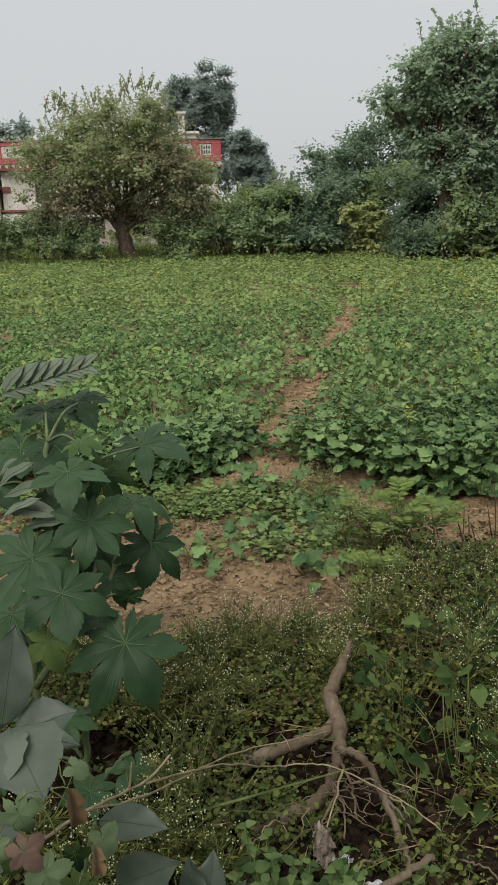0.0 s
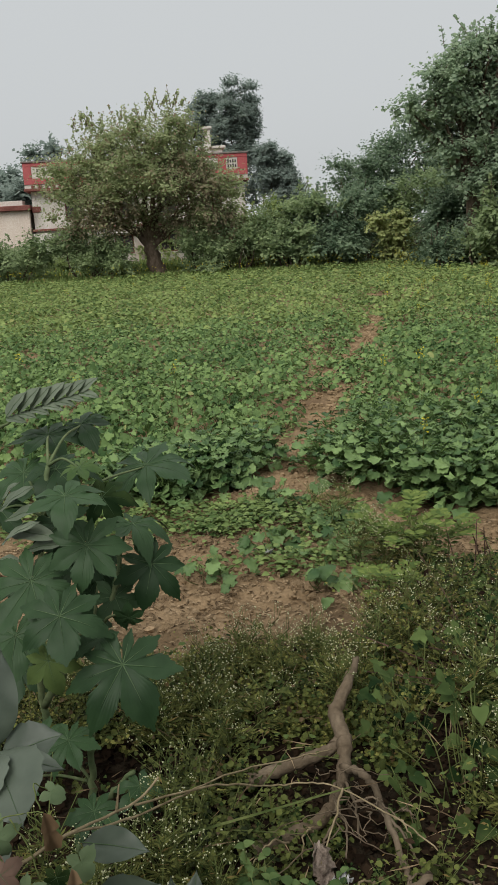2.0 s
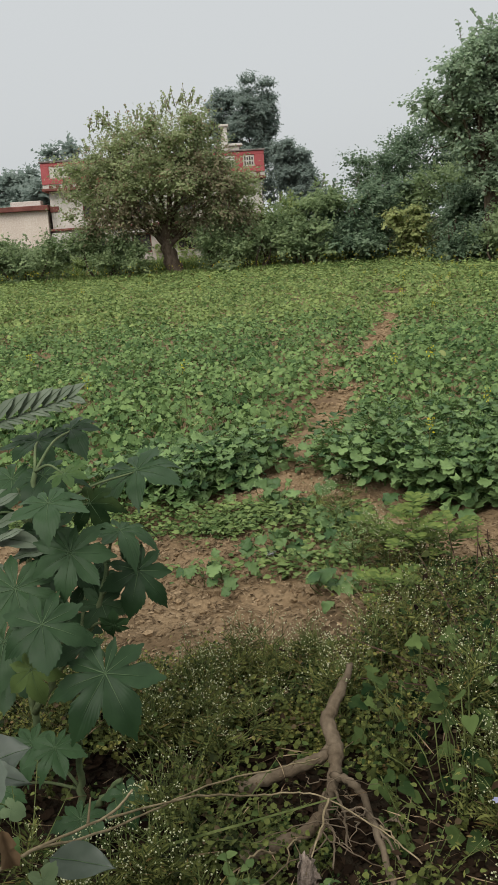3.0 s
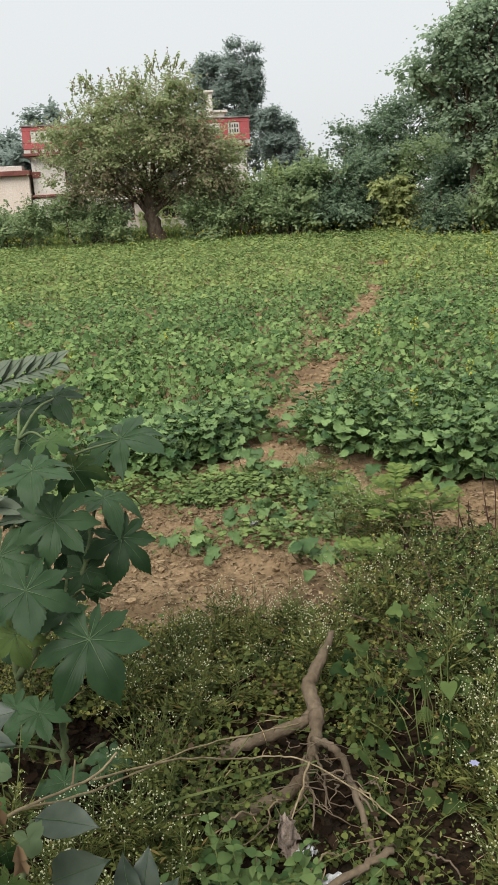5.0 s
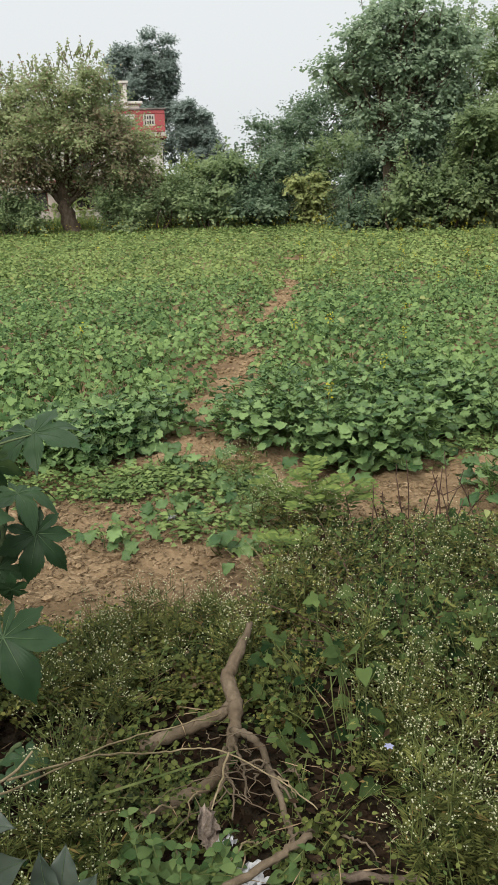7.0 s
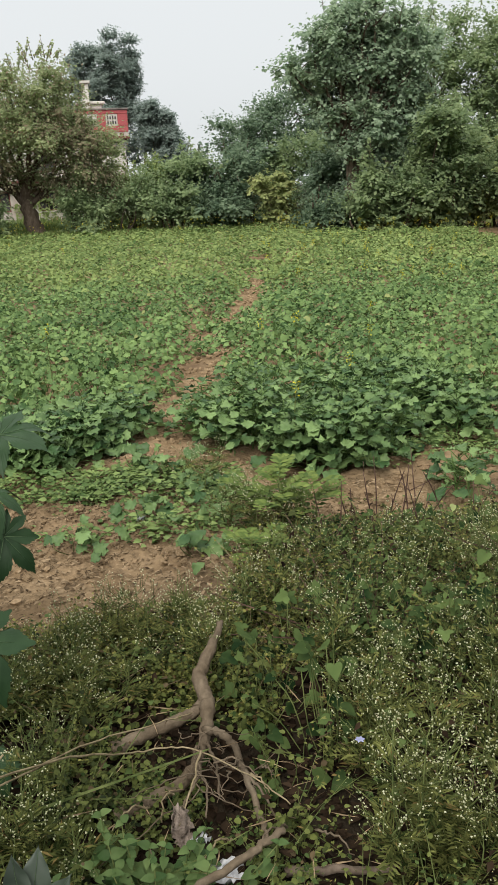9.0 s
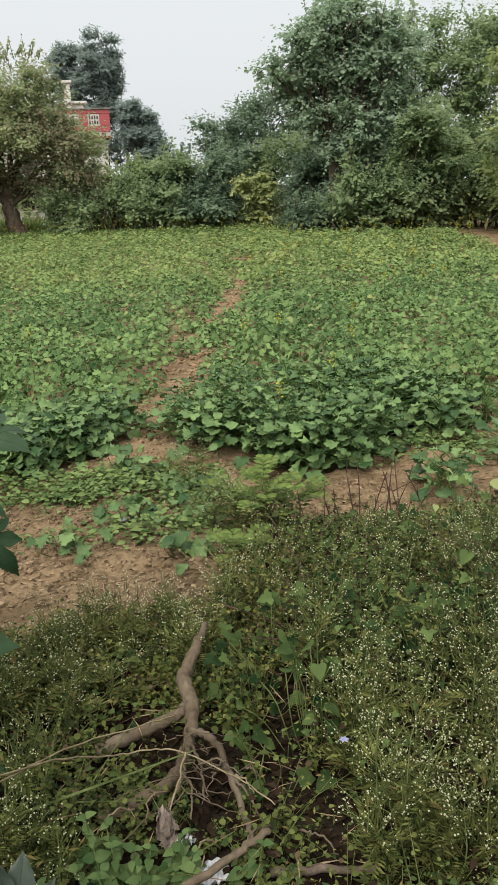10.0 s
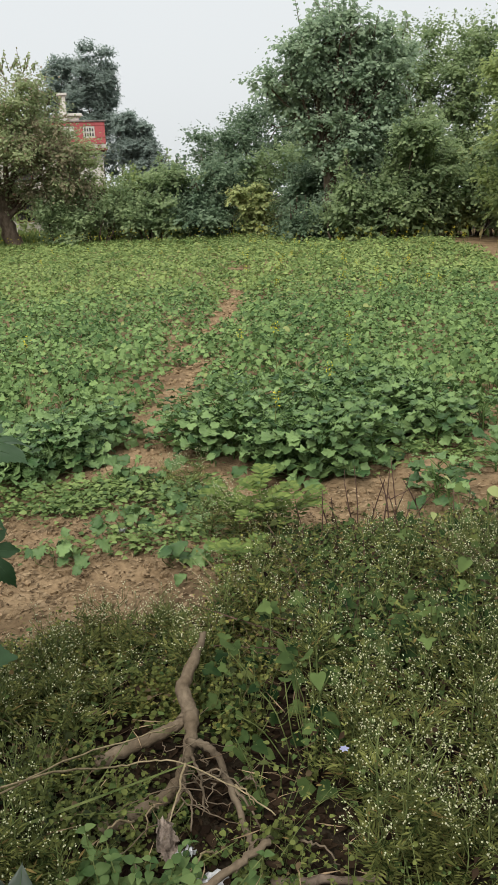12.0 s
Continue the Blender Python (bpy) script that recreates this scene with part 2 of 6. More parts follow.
YELLOWFLOWER = leaf_mat("yellow_flower", (0.46, 0.40, 0.03), (0.60, 0.54, 0.07), rough=0.6, glow=0.3)
BLUEFLOWER = leaf_mat("blue_flower", (0.27, 0.28, 0.42), (0.34, 0.35, 0.50), rough=0.6, glow=0.3)
GRASS = leaf_mat("field_edge_grass", (0.100, 0.155, 0.045), (0.230, 0.285, 0.100), odd=(0.28, 0.23, 0.11), odd_share=0.07, glow=0.35)
# tree and shrub tones lie above real foliage: distance haze put into the colour
TREEOLIVE = leaf_mat("tree_leaf_olive", (0.225, 0.280, 0.135), (0.415, 0.468, 0.250), odd=(0.36, 0.29, 0.20), odd_share=0.12, glow=0.55, grain=1.5, rough=0.6, sheen=0.10)
TREEDRY = leaf_mat("tree_leaf_dry", (0.170, 0.150, 0.095), (0.360, 0.315, 0.205), odd=(0.20, 0.25, 0.12), odd_share=0.25, glow=0.5, grain=1.5, rough=0.65, sheen=0.05)
TREEDARK = leaf_mat("tree_leaf_dark", (0.205, 0.285, 0.190), (0.380, 0.475, 0.315), glow=0.55, grain=1.0, rough=0.6, sheen=0.12)
# darker copy of TREEDARK: shade of the dark foliage masses put into the colour
TREESHADED = leaf_mat("shrub_leaf_shaded_green", (0.110, 0.170, 0.105), (0.245, 0.325, 0.205), glow=0.5, grain=1.0, rough=0.6, sheen=0.12)
TREEMID = leaf_mat("shrub_leaf_green", (0.165, 0.235, 0.120), (0.345, 0.425, 0.215), glow=0.55, grain=1.2, rough=0.6, sheen=0.12)
TREELIGHT = leaf_mat("shrub_leaf_light", (0.185, 0.250, 0.095), (0.360, 0.425, 0.172), glow=0.55, grain=1.2, rough=0.6, sheen=0.12)
TREEYELLOW = leaf_mat("shrub_leaf_yellow", (0.250, 0.295, 0.115), (0.430, 0.465, 0.205), odd=(0.20, 0.20, 0.08), odd_share=0.1, glow=0.42, grain=1.2)
# farthest trees: paler and flatter blue-green, with haze painted into the leaf colour
TREEHAZED = leaf_mat("tree_leaf_hazed_bluegreen", (0.240, 0.298, 0.262), (0.330, 0.392, 0.342), glow=0.55, grain=0.8, rough=0.6, sheen=0.12)


# ---- mesh helpers ----
RNG = np.random.default_rng(7)


def mesh_of(name, verts, faces, mats, smooth=True, index=None):
    """A mesh from arrays: verts (n, 3), faces (m, 3 or 4)."""
    me = bpy.data.meshes.new(name)
    verts = np.asarray(verts, dtype=np.float32)
    faces = np.asarray(faces, dtype=np.int32)
    k = faces.shape[1]
    me.vertices.add(len(verts))
    me.vertices.foreach_set("co", verts.ravel())
    me.loops.add(faces.size)
    me.loops.foreach_set("vertex_index", faces.ravel())
    me.polygons.add(len(faces))
    me.polygons.foreach_set("loop_start", np.arange(0, faces.size, k, dtype=np.int32))
    me.polygons.foreach_set("use_smooth", np.full(len(faces), smooth, dtype=bool))
    for mt in (mats if isinstance(mats, (list, tuple)) else [mats]):
        me.materials.append(mt)
    if index is not None:
        me.polygons.foreach_set("material_index", np.asarray(index, dtype=np.int32))
    me.update(calc_edges=True)
    me.validate()
    return me


class Heap:
    """Gathers triangles for one mesh."""

    def __init__(self):
        self.v, self.f, self.n = [], [], 0

    def add(self, v, f):
        v = np.asarray(v, dtype=float).reshape(-1, 3)
        self.v.append(v)
        self.f.append(np.asarray(f, dtype=int).reshape(-1, 3) + self.n)
        self.n += len(v)

    def scatter(self, template, pos, yaxis, normal, size, bend=None):
        """Many copies of a leaf template (lying in xy, its tip along +y)."""
        tv, tf = template
        pos, yaxis, normal = (np.asarray(a, dtype=float) for a in (pos, yaxis, normal))
        m = len(pos)
        if m == 0:
            return
        size = np.broadcast_to(np.asarray(size, dtype=float), (m,))
        y = yaxis / np.maximum(np.linalg.norm(yaxis, axis=1, keepdims=True), 1e-9)
        x = np.cross(y, normal)
        x /= np.maximum(np.linalg.norm(x, axis=1, keepdims=True), 1e-9)
        z = np.cross(x, y)
        s = size[:, None, None]
        v = pos[:, None, :] + s * (tv[None, :, 0:1] * x[:, None, :] + tv[None, :, 1:2] * y[:, None, :] + tv[None, :, 2:3] * z[:, None, :])
        f = tf[None] + (np.arange(m) * len(tv))[:, None, None]
        self.add(v.reshape(-1, 3), f.reshape(-1, 3))

    def tube(self, pts, radii, sides=5):
        pts = np.asarray(pts, dtype=float)
        radii = np.broadcast_to(np.asarray(radii, dtype=float), (len(pts),))
        d = np.gradient(pts, axis=0)
        d /= np.maximum(np.linalg.norm(d, axis=1, keepdims=True), 1e-9)
        ref = np.array([0.31, 0.2, 0.93]) if abs(d[0][2]) < 0.85 else np.array([1.0, 0.1, 0.0])
        u = np.cross(d, ref)
        u /= np.maximum(np.linalg.norm(u, axis=1, keepdims=True), 1e-9)
        w = np.cross(d, u)
        a = np.arange(sides) * 2 * math.pi / sides
        ring = pts[:, None, :] + radii[:, None, None] * (np.cos(a)[None, :, None] * u[:, None, :] + np.sin(a)[None, :, None] * w[:, None, :])
        v = ring.reshape(-1, 3)
        f = []
        for i in range(len(pts) - 1):
            for j in range(sides):
                p, q = i * sides + j, i * sides + (j + 1) % sides
                f += [(p, q, q + sides), (p, q + sides, p + sides)]
        last = (len(pts) - 1) * sides
        for j in range(1, sides - 1):
            f += [(0, j + 1, j), (last, last + j, last + j + 1)]
        self.add(v, f)

    def mesh(self, name, mat, smooth=True):
        return mesh_of(name, np.concatenate(self.v), np.concatenate(self.f), mat, smooth)


def part(name, heap, material, parent=None, label="", smooth=True):
    me = heap if isinstance(heap, bpy.types.Mesh) else heap.mesh(name, material, smooth)
    ob = new(name, me)
    if parent is not None:
        ob.parent = parent
    if label:
        tagged(ob, label)
    return ob


def thing(name, at, label, category, group="", kind=""):
    ob = new(name)
    ob.empty_display_size = 0.1
    ob.location = at
    return tagged(ob, label, category, group, kind)


def curve_pts(pts, steps=5, wobble=0.0, rng=None):
    """A smooth line through a few points."""
    p = np.asarray(pts, dtype=float)
    p = np.vstack([2 * p[0] - p[1], p, 2 * p[-1] - p[-2]])
    out = []
    for i in range(1, len(p) - 2):
        for t in np.linspace(0, 1, steps, endpoint=False):
            a, b, c, d = p[i - 1], p[i], p[i + 1], p[i + 2]
            out.append(0.5 * (2 * b + (c - a) * t + (2 * a - 5 * b + 4 * c - d) * t * t + (3 * b - a - 3 * c + d) * t ** 3))
    out.append(p[-2])
    out = np.array(out)
    if wobble:
        out[1:-1] += (rng or RNG).normal(0, wobble, (len(out) - 2, 3))
    return out


def unit(rng, n):
    v = rng.normal(size=(n, 3))
    return v / np.linalg.norm(v, axis=1, keepdims=True)


# ---- leaf templates: in xy, stalk end at the origin, tip along +y, unit length ----
def t_blade(w=0.5, fold=0.12, droop=0.1):
    """An oval leaf folded along its midrib, 4 triangles."""
    v = np.array([(0, 0, 0), (-w / 2, 0.45, fold), (0, 0.5, 0.0), (w / 2, 0.45, fold), (0, 1, -droop)])
    return v, np.array([(0, 2, 1), (0, 3, 2), (1, 2, 4), (2, 3, 4)])


def t_quad(w=0.55, fold=0.1):
    """A folded leaf for the distance, 2 triangles."""
    v = np.array([(0, 0, 0), (-w / 2, 0.5, fold), (0, 1, 0), (w / 2, 0.5, fold)])
    return v, np.array([(0, 2, 1), (0, 3, 2)])


def t_round(w=0.8, fold=0.12, droop=0.12):
    """A small rounded leaf folded along its midrib, 4 triangles."""
    v = np.array([(0, 0, 0), (-w / 2, 0.26, fold), (-w * 0.45, 0.74, fold * 0.8), (0, 1, -droop), (w * 0.45, 0.74, fold * 0.8), (w / 2, 0.26, fold)])
    return v, np.array([(0, 3, 2), (0, 2, 1), (0, 5, 4), (0, 4, 3)])


def t_outline(pts, droop=0.15, cup=0.06, centre=(0, 0.45, 0), wave=0.02):
    """A leaf from half an outline, mirrored, fanned about a point of the midrib."""
    half = [(x, y) for x, y in pts]
    full = half + [(-x, y) for x, y in reversed(half) if abs(x) > 1e-6]
    v = [centre]
    for x, y in full:
        v.append((x, y, cup * abs(x) * 2 - droop * y * y + wave * math.sin(12 * y + 7 * x)))
    k = len(full)
    return np.array(v), np.array([(0, 1 + i, 1 + (i + 1) % k) for i in range(k)])


T_BLADE = t_blade()
T_ROUND = t_round()
T_NARROW = t_blade(0.3, 0.06, 0.15)
T_QUAD = t_quad()
T_FROND = t_quad(0.5, 0.05)
T_BLADE2 = t_blade(0.85, 0.12, 0.1)
T_SLIM = t_quad(0.32, 0.05)
T_THREAD = t_quad(0.2, 0.03)
T_WIDE = t_quad(0.85, 0.12)
T_NEAR = t_outline([(0.0, 0.0), (0.24, 0.16), (0.31, 0.48), (0.16, 0.82), (0.0, 1.0)], droop=0.25, cup=0.2)
T_CROP = t_outline([(0.0, 0.0), (0.16, -0.03), (0.30, 0.05), (0.30, 0.17), (0.42, 0.24), (0.38, 0.36), (0.46, 0.48), (0.44, 0.62), (0.34, 0.68), (0.30, 0.82), (0.16, 0.92), (0.0, 0.96)], droop=0.34, cup=0.14, wave=0.085)
T_LOBED = t_outline([(0.0, 0.0), (0.08, 0.08), (0.20, 0.06), (0.26, 0.20), (0.14, 0.28), (0.34, 0.30), (0.44, 0.44), (0.38, 0.54), (0.24, 0.56), (0.36, 0.66), (0.34, 0.82), (0.16, 0.88), (0.0, 1.0)], droop=0.34, cup=0.16, wave=0.09)
def t_ruffled(seed, droop=0.22, rumple=0.075):
    """A broad lobed leaf with a sunken midrib and a rumpled, wavy edge."""
    rng = np.random.default_rng(seed)
    s = np.array([0.0, 0.12, 0.25, 0.38, 0.5, 0.62, 0.75, 0.88, 1.0])
    w = np.array([0.05, 0.25, 0.21, 0.42, 0.33, 0.50, 0.40, 0.34, 0.10])
    v = []
    for i, (u, q) in enumerate(zip(s, w)):
        for k in (-1.0, -0.55, 0.0, 0.55, 1.0):
            x = k * q * (1 + rng.normal(0, 0.12) * (abs(k) > 0.9))
            y = u + abs(k) * ((0.05 if i % 2 else -0.05) - 0.10 * (i == 8))
            v.append((x, y, 0.30 * abs(x) - droop * u * u + rng.normal(0, rumple) * abs(k) + 0.03 * math.sin(9 * u + 4 * k)))
    f = []
    for i in range(len(s) - 1):
        for k in range(4):
            a = i * 5 + k
            f += [(a, a + 1, a + 6), (a, a + 6, a + 5)]
    return np.array(v), np.array(f)


T_RUFFLED = [t_ruffled(q) for q in range(600, 606)]
T_CROPMID = t_outline([(0.0, 0.0), (0.30, -0.02), (0.44, 0.24), (0.34, 0.38), (0.46, 0.60), (0.22, 0.84), (0.0, 1.0)], droop=0.22, cup=0.15, wave=0.09)
T_HEART = t_outline([(0.0, 0.0), (0.14, -0.12), (0.34, -0.10), (0.46, 0.10), (0.44, 0.34), (0.26, 0.66), (0.0, 1.0)], droop=0.2, cup=0.12)
T_THREE = t_outline([(0.0, 0.0), (0.12, -0.09), (0.30, -0.07), (0.42, 0.06), (0.62, 0.17), (0.50, 0.34), (0.29, 0.40), (0.25, 0.62), (0.12, 0.86), (0.0, 1.0)], droop=0.15, cup=0.1, wave=0.03)
T_OVATE = t_outline([(0.0, 0.0), (0.16, 0.06), (0.31, 0.28), (0.30, 0.5), (0.16, 0.80), (0.0, 1.0)], droop=0.2, cup=0.18)
BEAD = (np.array([(1, 0, -0.4), (-0.5, 0.87, -0.4), (-0.5, -0.87, -0.4), (0.5, 0.3, 0.9), (-0.5, 0.1, 0.9)], dtype=float),
        np.array([(0, 2, 1), (0, 1, 3), (1, 4, 3), (1, 2, 4), (2, 0, 3), (2, 3, 4)]))


# ---- the ground: one sheet to the horizon ----
def graded(lo, hi, step, far, grow=1.22):
    a = list(np.arange(lo, hi + 1e-6, step))
    s, x = step, hi
    while x < far:
        s *= grow
        x += s
        a.append(x)
    s, x = step, lo
    while x > -far:
        s *= grow
        x -= s
        a.insert(0, x)
    return np.array(a)


def vnoise(x, y, scale, seed=0):
    """Smooth value noise in the plane, 0 to 1."""
    x, y = np.asarray(x, dtype=float) * scale, np.asarray(y, dtype=float) * scale
    xi, yi = np.floor(x).astype(np.int64), np.floor(y).astype(np.int64)
    fx, fy = x - xi, y - yi
    fx, fy = fx * fx * (3 - 2 * fx), fy * fy * (3 - 2 * fy)

    def h(i, j):
        k = (i * 374761393 + j * 668265263 + seed * 974711) & 0x7fffffff
        k = ((k ^ (k >> 13)) * 1274126177) & 0x7fffffff
        return ((k ^ (k >> 16)) & 0xffff) / 65535.0
    return (h(xi, yi) * (1 - fx) * (1 - fy) + h(xi + 1, yi) * fx * (1 - fy) + h(xi, yi + 1) * (1 - fx) * fy + h(xi + 1, yi + 1) * fx * fy)


def path_x(y):
    """The middle of the trodden path through the field."""
    return np.interp(y, [3.6, 4.3, 4.95, 5.45, 5.9, 6.4, 7.06, 8.2, 9.1, 11.8, 12.6, 14.2, 17.1, 20, 28, 37], [-0.4, -0.30, -0.22, -0.08, 0.02, 0.30, 0.36, 0.64, 0.76, 1.04, 1.44, 1.70, 2.16, 2.5, 3.4, 4.5])


def front_y(x):
    """Where the crop begins."""
    return np.interp(x, [-9, -1.5, -0.6, -0.2, 0.1, 0.45, 0.63, 0.9, 1.45, 1.65, 2.07, 2.6, 3.1, 6, 12], [5.4, 5.15, 5.1, 5.2, 5.9, 5.7, 5.2, 4.98, 4.74, 4.88, 5.2, 5.4, 5.75, 8, 13])


def bare(x, y):
    """How bare the soil is, 0 to 1."""
    n = vnoise(x, y, 1.7, 3) * 0.6 + vnoise(x, y, 4.1, 4) * 0.4
    half = np.interp(y, [4.6, 4.95, 5.45, 5.9, 6.3, 6.6, 7.06, 7.5, 7.9, 8.3, 9.0, 9.6, 10.0, 11.2, 11.7, 12.2, 12.7, 14.2, 15.6, 17.2, 18.5], [0.5, 0.46, 0.36, 0.36, 0.27, 0.27, 0.38, 0.22, 0.14, 0.22, 0.42, 0.26, 0.02, 0.10, 0.30, 0.20, 0.28, 0.32, 0.26, 0.18, 0.0])
    p = np.where(y > 4.5, (half * 0.76 - np.abs(x - path_x(y) + (n - 0.5) * 0.42)) / 0.14 + 0.35 + (n - 0.5) * 1.5, 0)
    yard = np.minimum((y - 3.2) * 2.0, (front_y(x) + 0.15 - y) * 2.5) + (n - 0.56) * 2.4
    return np.clip(np.maximum(p, yard), 0, 1)


def height(x, y):
    near = np.clip(1 - (np.hypot(x, y - 3) - 9) / 20, 0, 1)
    h = (vnoise(x, y, 0.7, 11) - 0.5) * 0.06 + (vnoise(x, y, 2.3, 12) - 0.5) * 0.05
    h += (vnoise(x, y, 7, 13) - 0.5) * 0.045 * near + (vnoise(x, y, 15, 14) - 0.5) * 0.032 * near
    return h * near - 0.01


gx, gy = graded(-2.4, 3.6, 0.045, 1500), graded(0.9, 7.0, 0.045, 1500)
GX, GY = np.meshgrid(gx, gy)
GZ = height(GX, GY)
nx, ny = len(gx), len(gy)
idx = (np.arange(ny - 1)[:, None] * nx + np.arange(nx - 1)[None, :]).ravel()
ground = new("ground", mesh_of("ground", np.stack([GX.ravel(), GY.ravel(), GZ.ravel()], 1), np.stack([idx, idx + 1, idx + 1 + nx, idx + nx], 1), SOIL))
tagged(ground, "dry reddish brown farm soil, cracked and trodden", "ground", kind="structure")


# ---- boxes for masonry ----
def box_heap(boxes):
    """Bevel-edged blocks from (x0, x1, y0, y1, z0, z1) rows."""
    h = Heap()
    for x0, x1, y0, y1, z0, z1 in boxes:
        b = min(0.02, 0.2 * min(x1 - x0, y1 - y0, z1 - z0))
        bm = bmesh.new()
        bmesh.ops.create_cube(bm, size=1.0, matrix=Matrix.Translation(((x0 + x1) / 2, (y0 + y1) / 2, (z0 + z1) / 2)) @ Matrix.Diagonal((x1 - x0, y1 - y0, z1 - z0, 1)))
        bmesh.ops.bevel(bm, geom=bm.edges[:], offset=b, segments=1, affect='EDGES')
        bmesh.ops.triangulate(bm, faces=bm.faces[:])
        bm.verts.index_update()
        h.add([v.co[:] for v in bm.verts], [[v.index for v in f.verts] for f in bm.faces])
        bm.free()
    return h


# ---- the house behind the field: local x along its front, y away from the field ----
house = thing("house", (-14.95, 53.0, 0), "two-storey white plastered house with a red parapet", "house")
house.rotation_euler = (0, 0, math.atan2(2.0, 13.55))
HW = 13.45
OPEN_X = [2.0, 4.9, 7.8, 10.7]
wall_boxes = [(0, 0.25, 0, 9, 0, 5.0), (HW - 0.25, HW, 0, 9, 0, 5.0), (0.25, HW - 0.25, 8.75, 9, 0, 5.0)]
for z0, z1, s0, s1 in ((0, 2.7, 0.9, 2.1), (2.7, 5.0, 3.2, 4.5)):
    last = 0.25
    for ox in OPEN_X:
        wall_boxes += [(last, ox, 0, 0.25, z0, z1), (ox, ox + 1.2, 0, 0.25, z0, s0), (ox, ox + 1.2, 0, 0.25, s1, z1)]
        last = ox + 1.2
    wall_boxes.append((last, HW - 0.25, 0, 0.25, z0, z1))
part("wall", box_heap(wall_boxes), PLASTER, house, "stained white plaster", smooth=False)
part("floor_slab", box_heap([(-0.1, HW + 0.1, -0.35, 9.1, 2.58, 2.72)]), BROWNPAINT, house, "brown painted slab edge", smooth=False)
part("roof", box_heap([(-0.35, HW + 0.25, -0.5, 9.3, 5.0, 5.16)]), BROWNPAINT, house, "brown painted roof slab", smooth=False)
part("corner_band", box_heap([(-0.06, 0.5, -0.06, -0.003, 3.75, 4.1)]), BROWNPAINT, house, "brown painted band", smooth=False)
corbels = [(0.1 + i * 0.42, 0.32 + i * 0.42, -0.42, -0.36, 5.2, 5.36) for i in range(32)]
part("cornice", box_heap([(-0.3, HW + 0.2, -0.36, 0.0, 5.16, 5.4)]), PLASTER, house, "white cornice", smooth=False)
for cb in corbels:
    part("corbel", box_heap([cb]), BROWNPAINT, house, smooth=False)
rail, panels = [(-0.3, HW + 0.2, -0.4, -0.2, 5.4, 5.75), (-0.3, HW + 0.2, -0.4, -0.2, 6.45, 6.68)], []
pier_x = [-0.3 + i * 2.42 for i in range(6)]
for i, px in enumerate(pier_x):
    rail.append((px, px + 0.5, -0.4, -0.2, 5.75, 6.45))
rail.append((HW - 0.42, HW + 0.2, -0.4, -0.2, 5.75, 6.45))
part("parapet", box_heap(rail), REDPAINT, house, "red painted parapet frame", smooth=False)
for sx in (-0.3, HW):
    part("side_parapet", box_heap([(sx, sx + 0.2, -0.19, 9.2, 5.4, 6.6)]), REDPAINT, house, "red painted side parapet", smooth=False)
part("parapet_coping", box_heap([(-0.38, HW + 0.28, -0.46, -0.14, 6.68, 6.78)]), COPING, house, "grey weathered coping", smooth=False)
for i, px in enumerate(pier_x):
    x0 = px + 0.5
    x1 = (pier_x[i + 1] if i < 5 else HW - 0.42)
    p = part("parapet_panel", box_heap([(x0, x1, -0.36, -0.26, 5.75, 6.45)]), PLASTER, house, "white pierced panel", smooth=False)
    # solid dark blocks on the panel stand in for the shade of openings
    holes = []
    k = 4
    for j in range(k):
        cx = x0 + (j + 0.9) * (x1 - x0) / (k + 0.8)
        for zz in (5.86, 6.14):
            holes.append((cx - 0.045, cx + 0.045, -0.375, -0.355, zz, zz + 0.17 + 0.04 * ((i + j) % 2)))
    tagged(part("pierced_pattern", box_heap(holes), DARKFILL, p, "dark blocks laid on the panel for its shaded openings", smooth=False), kind="stuff")
for ox in OPEN_X:
    for z0, z1 in ((0.9, 2.1), (3.2, 4.5)):
        wdw = part("window", box_heap([(ox, ox + 0.07, 0.06, 0.16, z0, z1), (ox + 1.13, ox + 1.2, 0.06, 0.16, z0, z1), (ox + 0.07, ox + 1.13, 0.06, 0.16, z0, z0 + 0.07),
                                       (ox + 0.07, ox + 1.13, 0.06, 0.16, z1 - 0.07, z1), (ox + 0.57, ox + 0.63, 0.06, 0.16, z0 + 0.07, z1 - 0.07)]), BROWNPAINT, house, "brown window frame", smooth=False)
        part("pane", box_heap([(ox + 0.07, ox + 1.13, 0.1, 0.12, z0 + 0.07, z1 - 0.07)]), DARKFILL, wdw, smooth=False)
        part("sunshade", box_heap([(ox - 0.15, ox + 1.35, -0.4, -0.003, z1 + 0.1, z1 + 0.18)]), PLASTER, house, "white sunshade slab", smooth=False)
part("stair_tower", box_heap([(HW - 2.6, HW - 1.2, 1.0, 3.2, 5.16, 7.15), (HW - 2.75, HW - 1.0, 0.85, 3.35, 7.15, 7.3)]), PLASTER, house, "white stair tower on the roof", smooth=False)
part("roof_pillar", box_heap([(HW - 2.35, HW - 1.95, 0.6, 0.95, 5.16, 8.3), (HW - 2.45, HW - 1.85, 0.5, 1.05, 8.3, 8.45)]), PLASTER, house, "white pillar on the roof", smooth=False)

annex = thing("annex_building", (-15.1, 52.6, 0), "single-storey pale pink flat-roofed building with a brown roof band", "building")
annex.rotation_euler = (0, 0, math.atan2(2.0, 13.55))
part("wall", box_heap([(-16, 0, 0, 0.25, 0, 3.9), (-16, -15.75, 0.25, 7, 0, 3.9), (-0.25, 0, 0.25, 7, 0, 3.9)]), PINKPLASTER, annex, smooth=False)
part("roof", box_heap([(-16.1, 0.12, -0.3, 7.1, 3.9, 4.2)]), BROWNPAINT, annex, "brown painted roof slab", smooth=False)
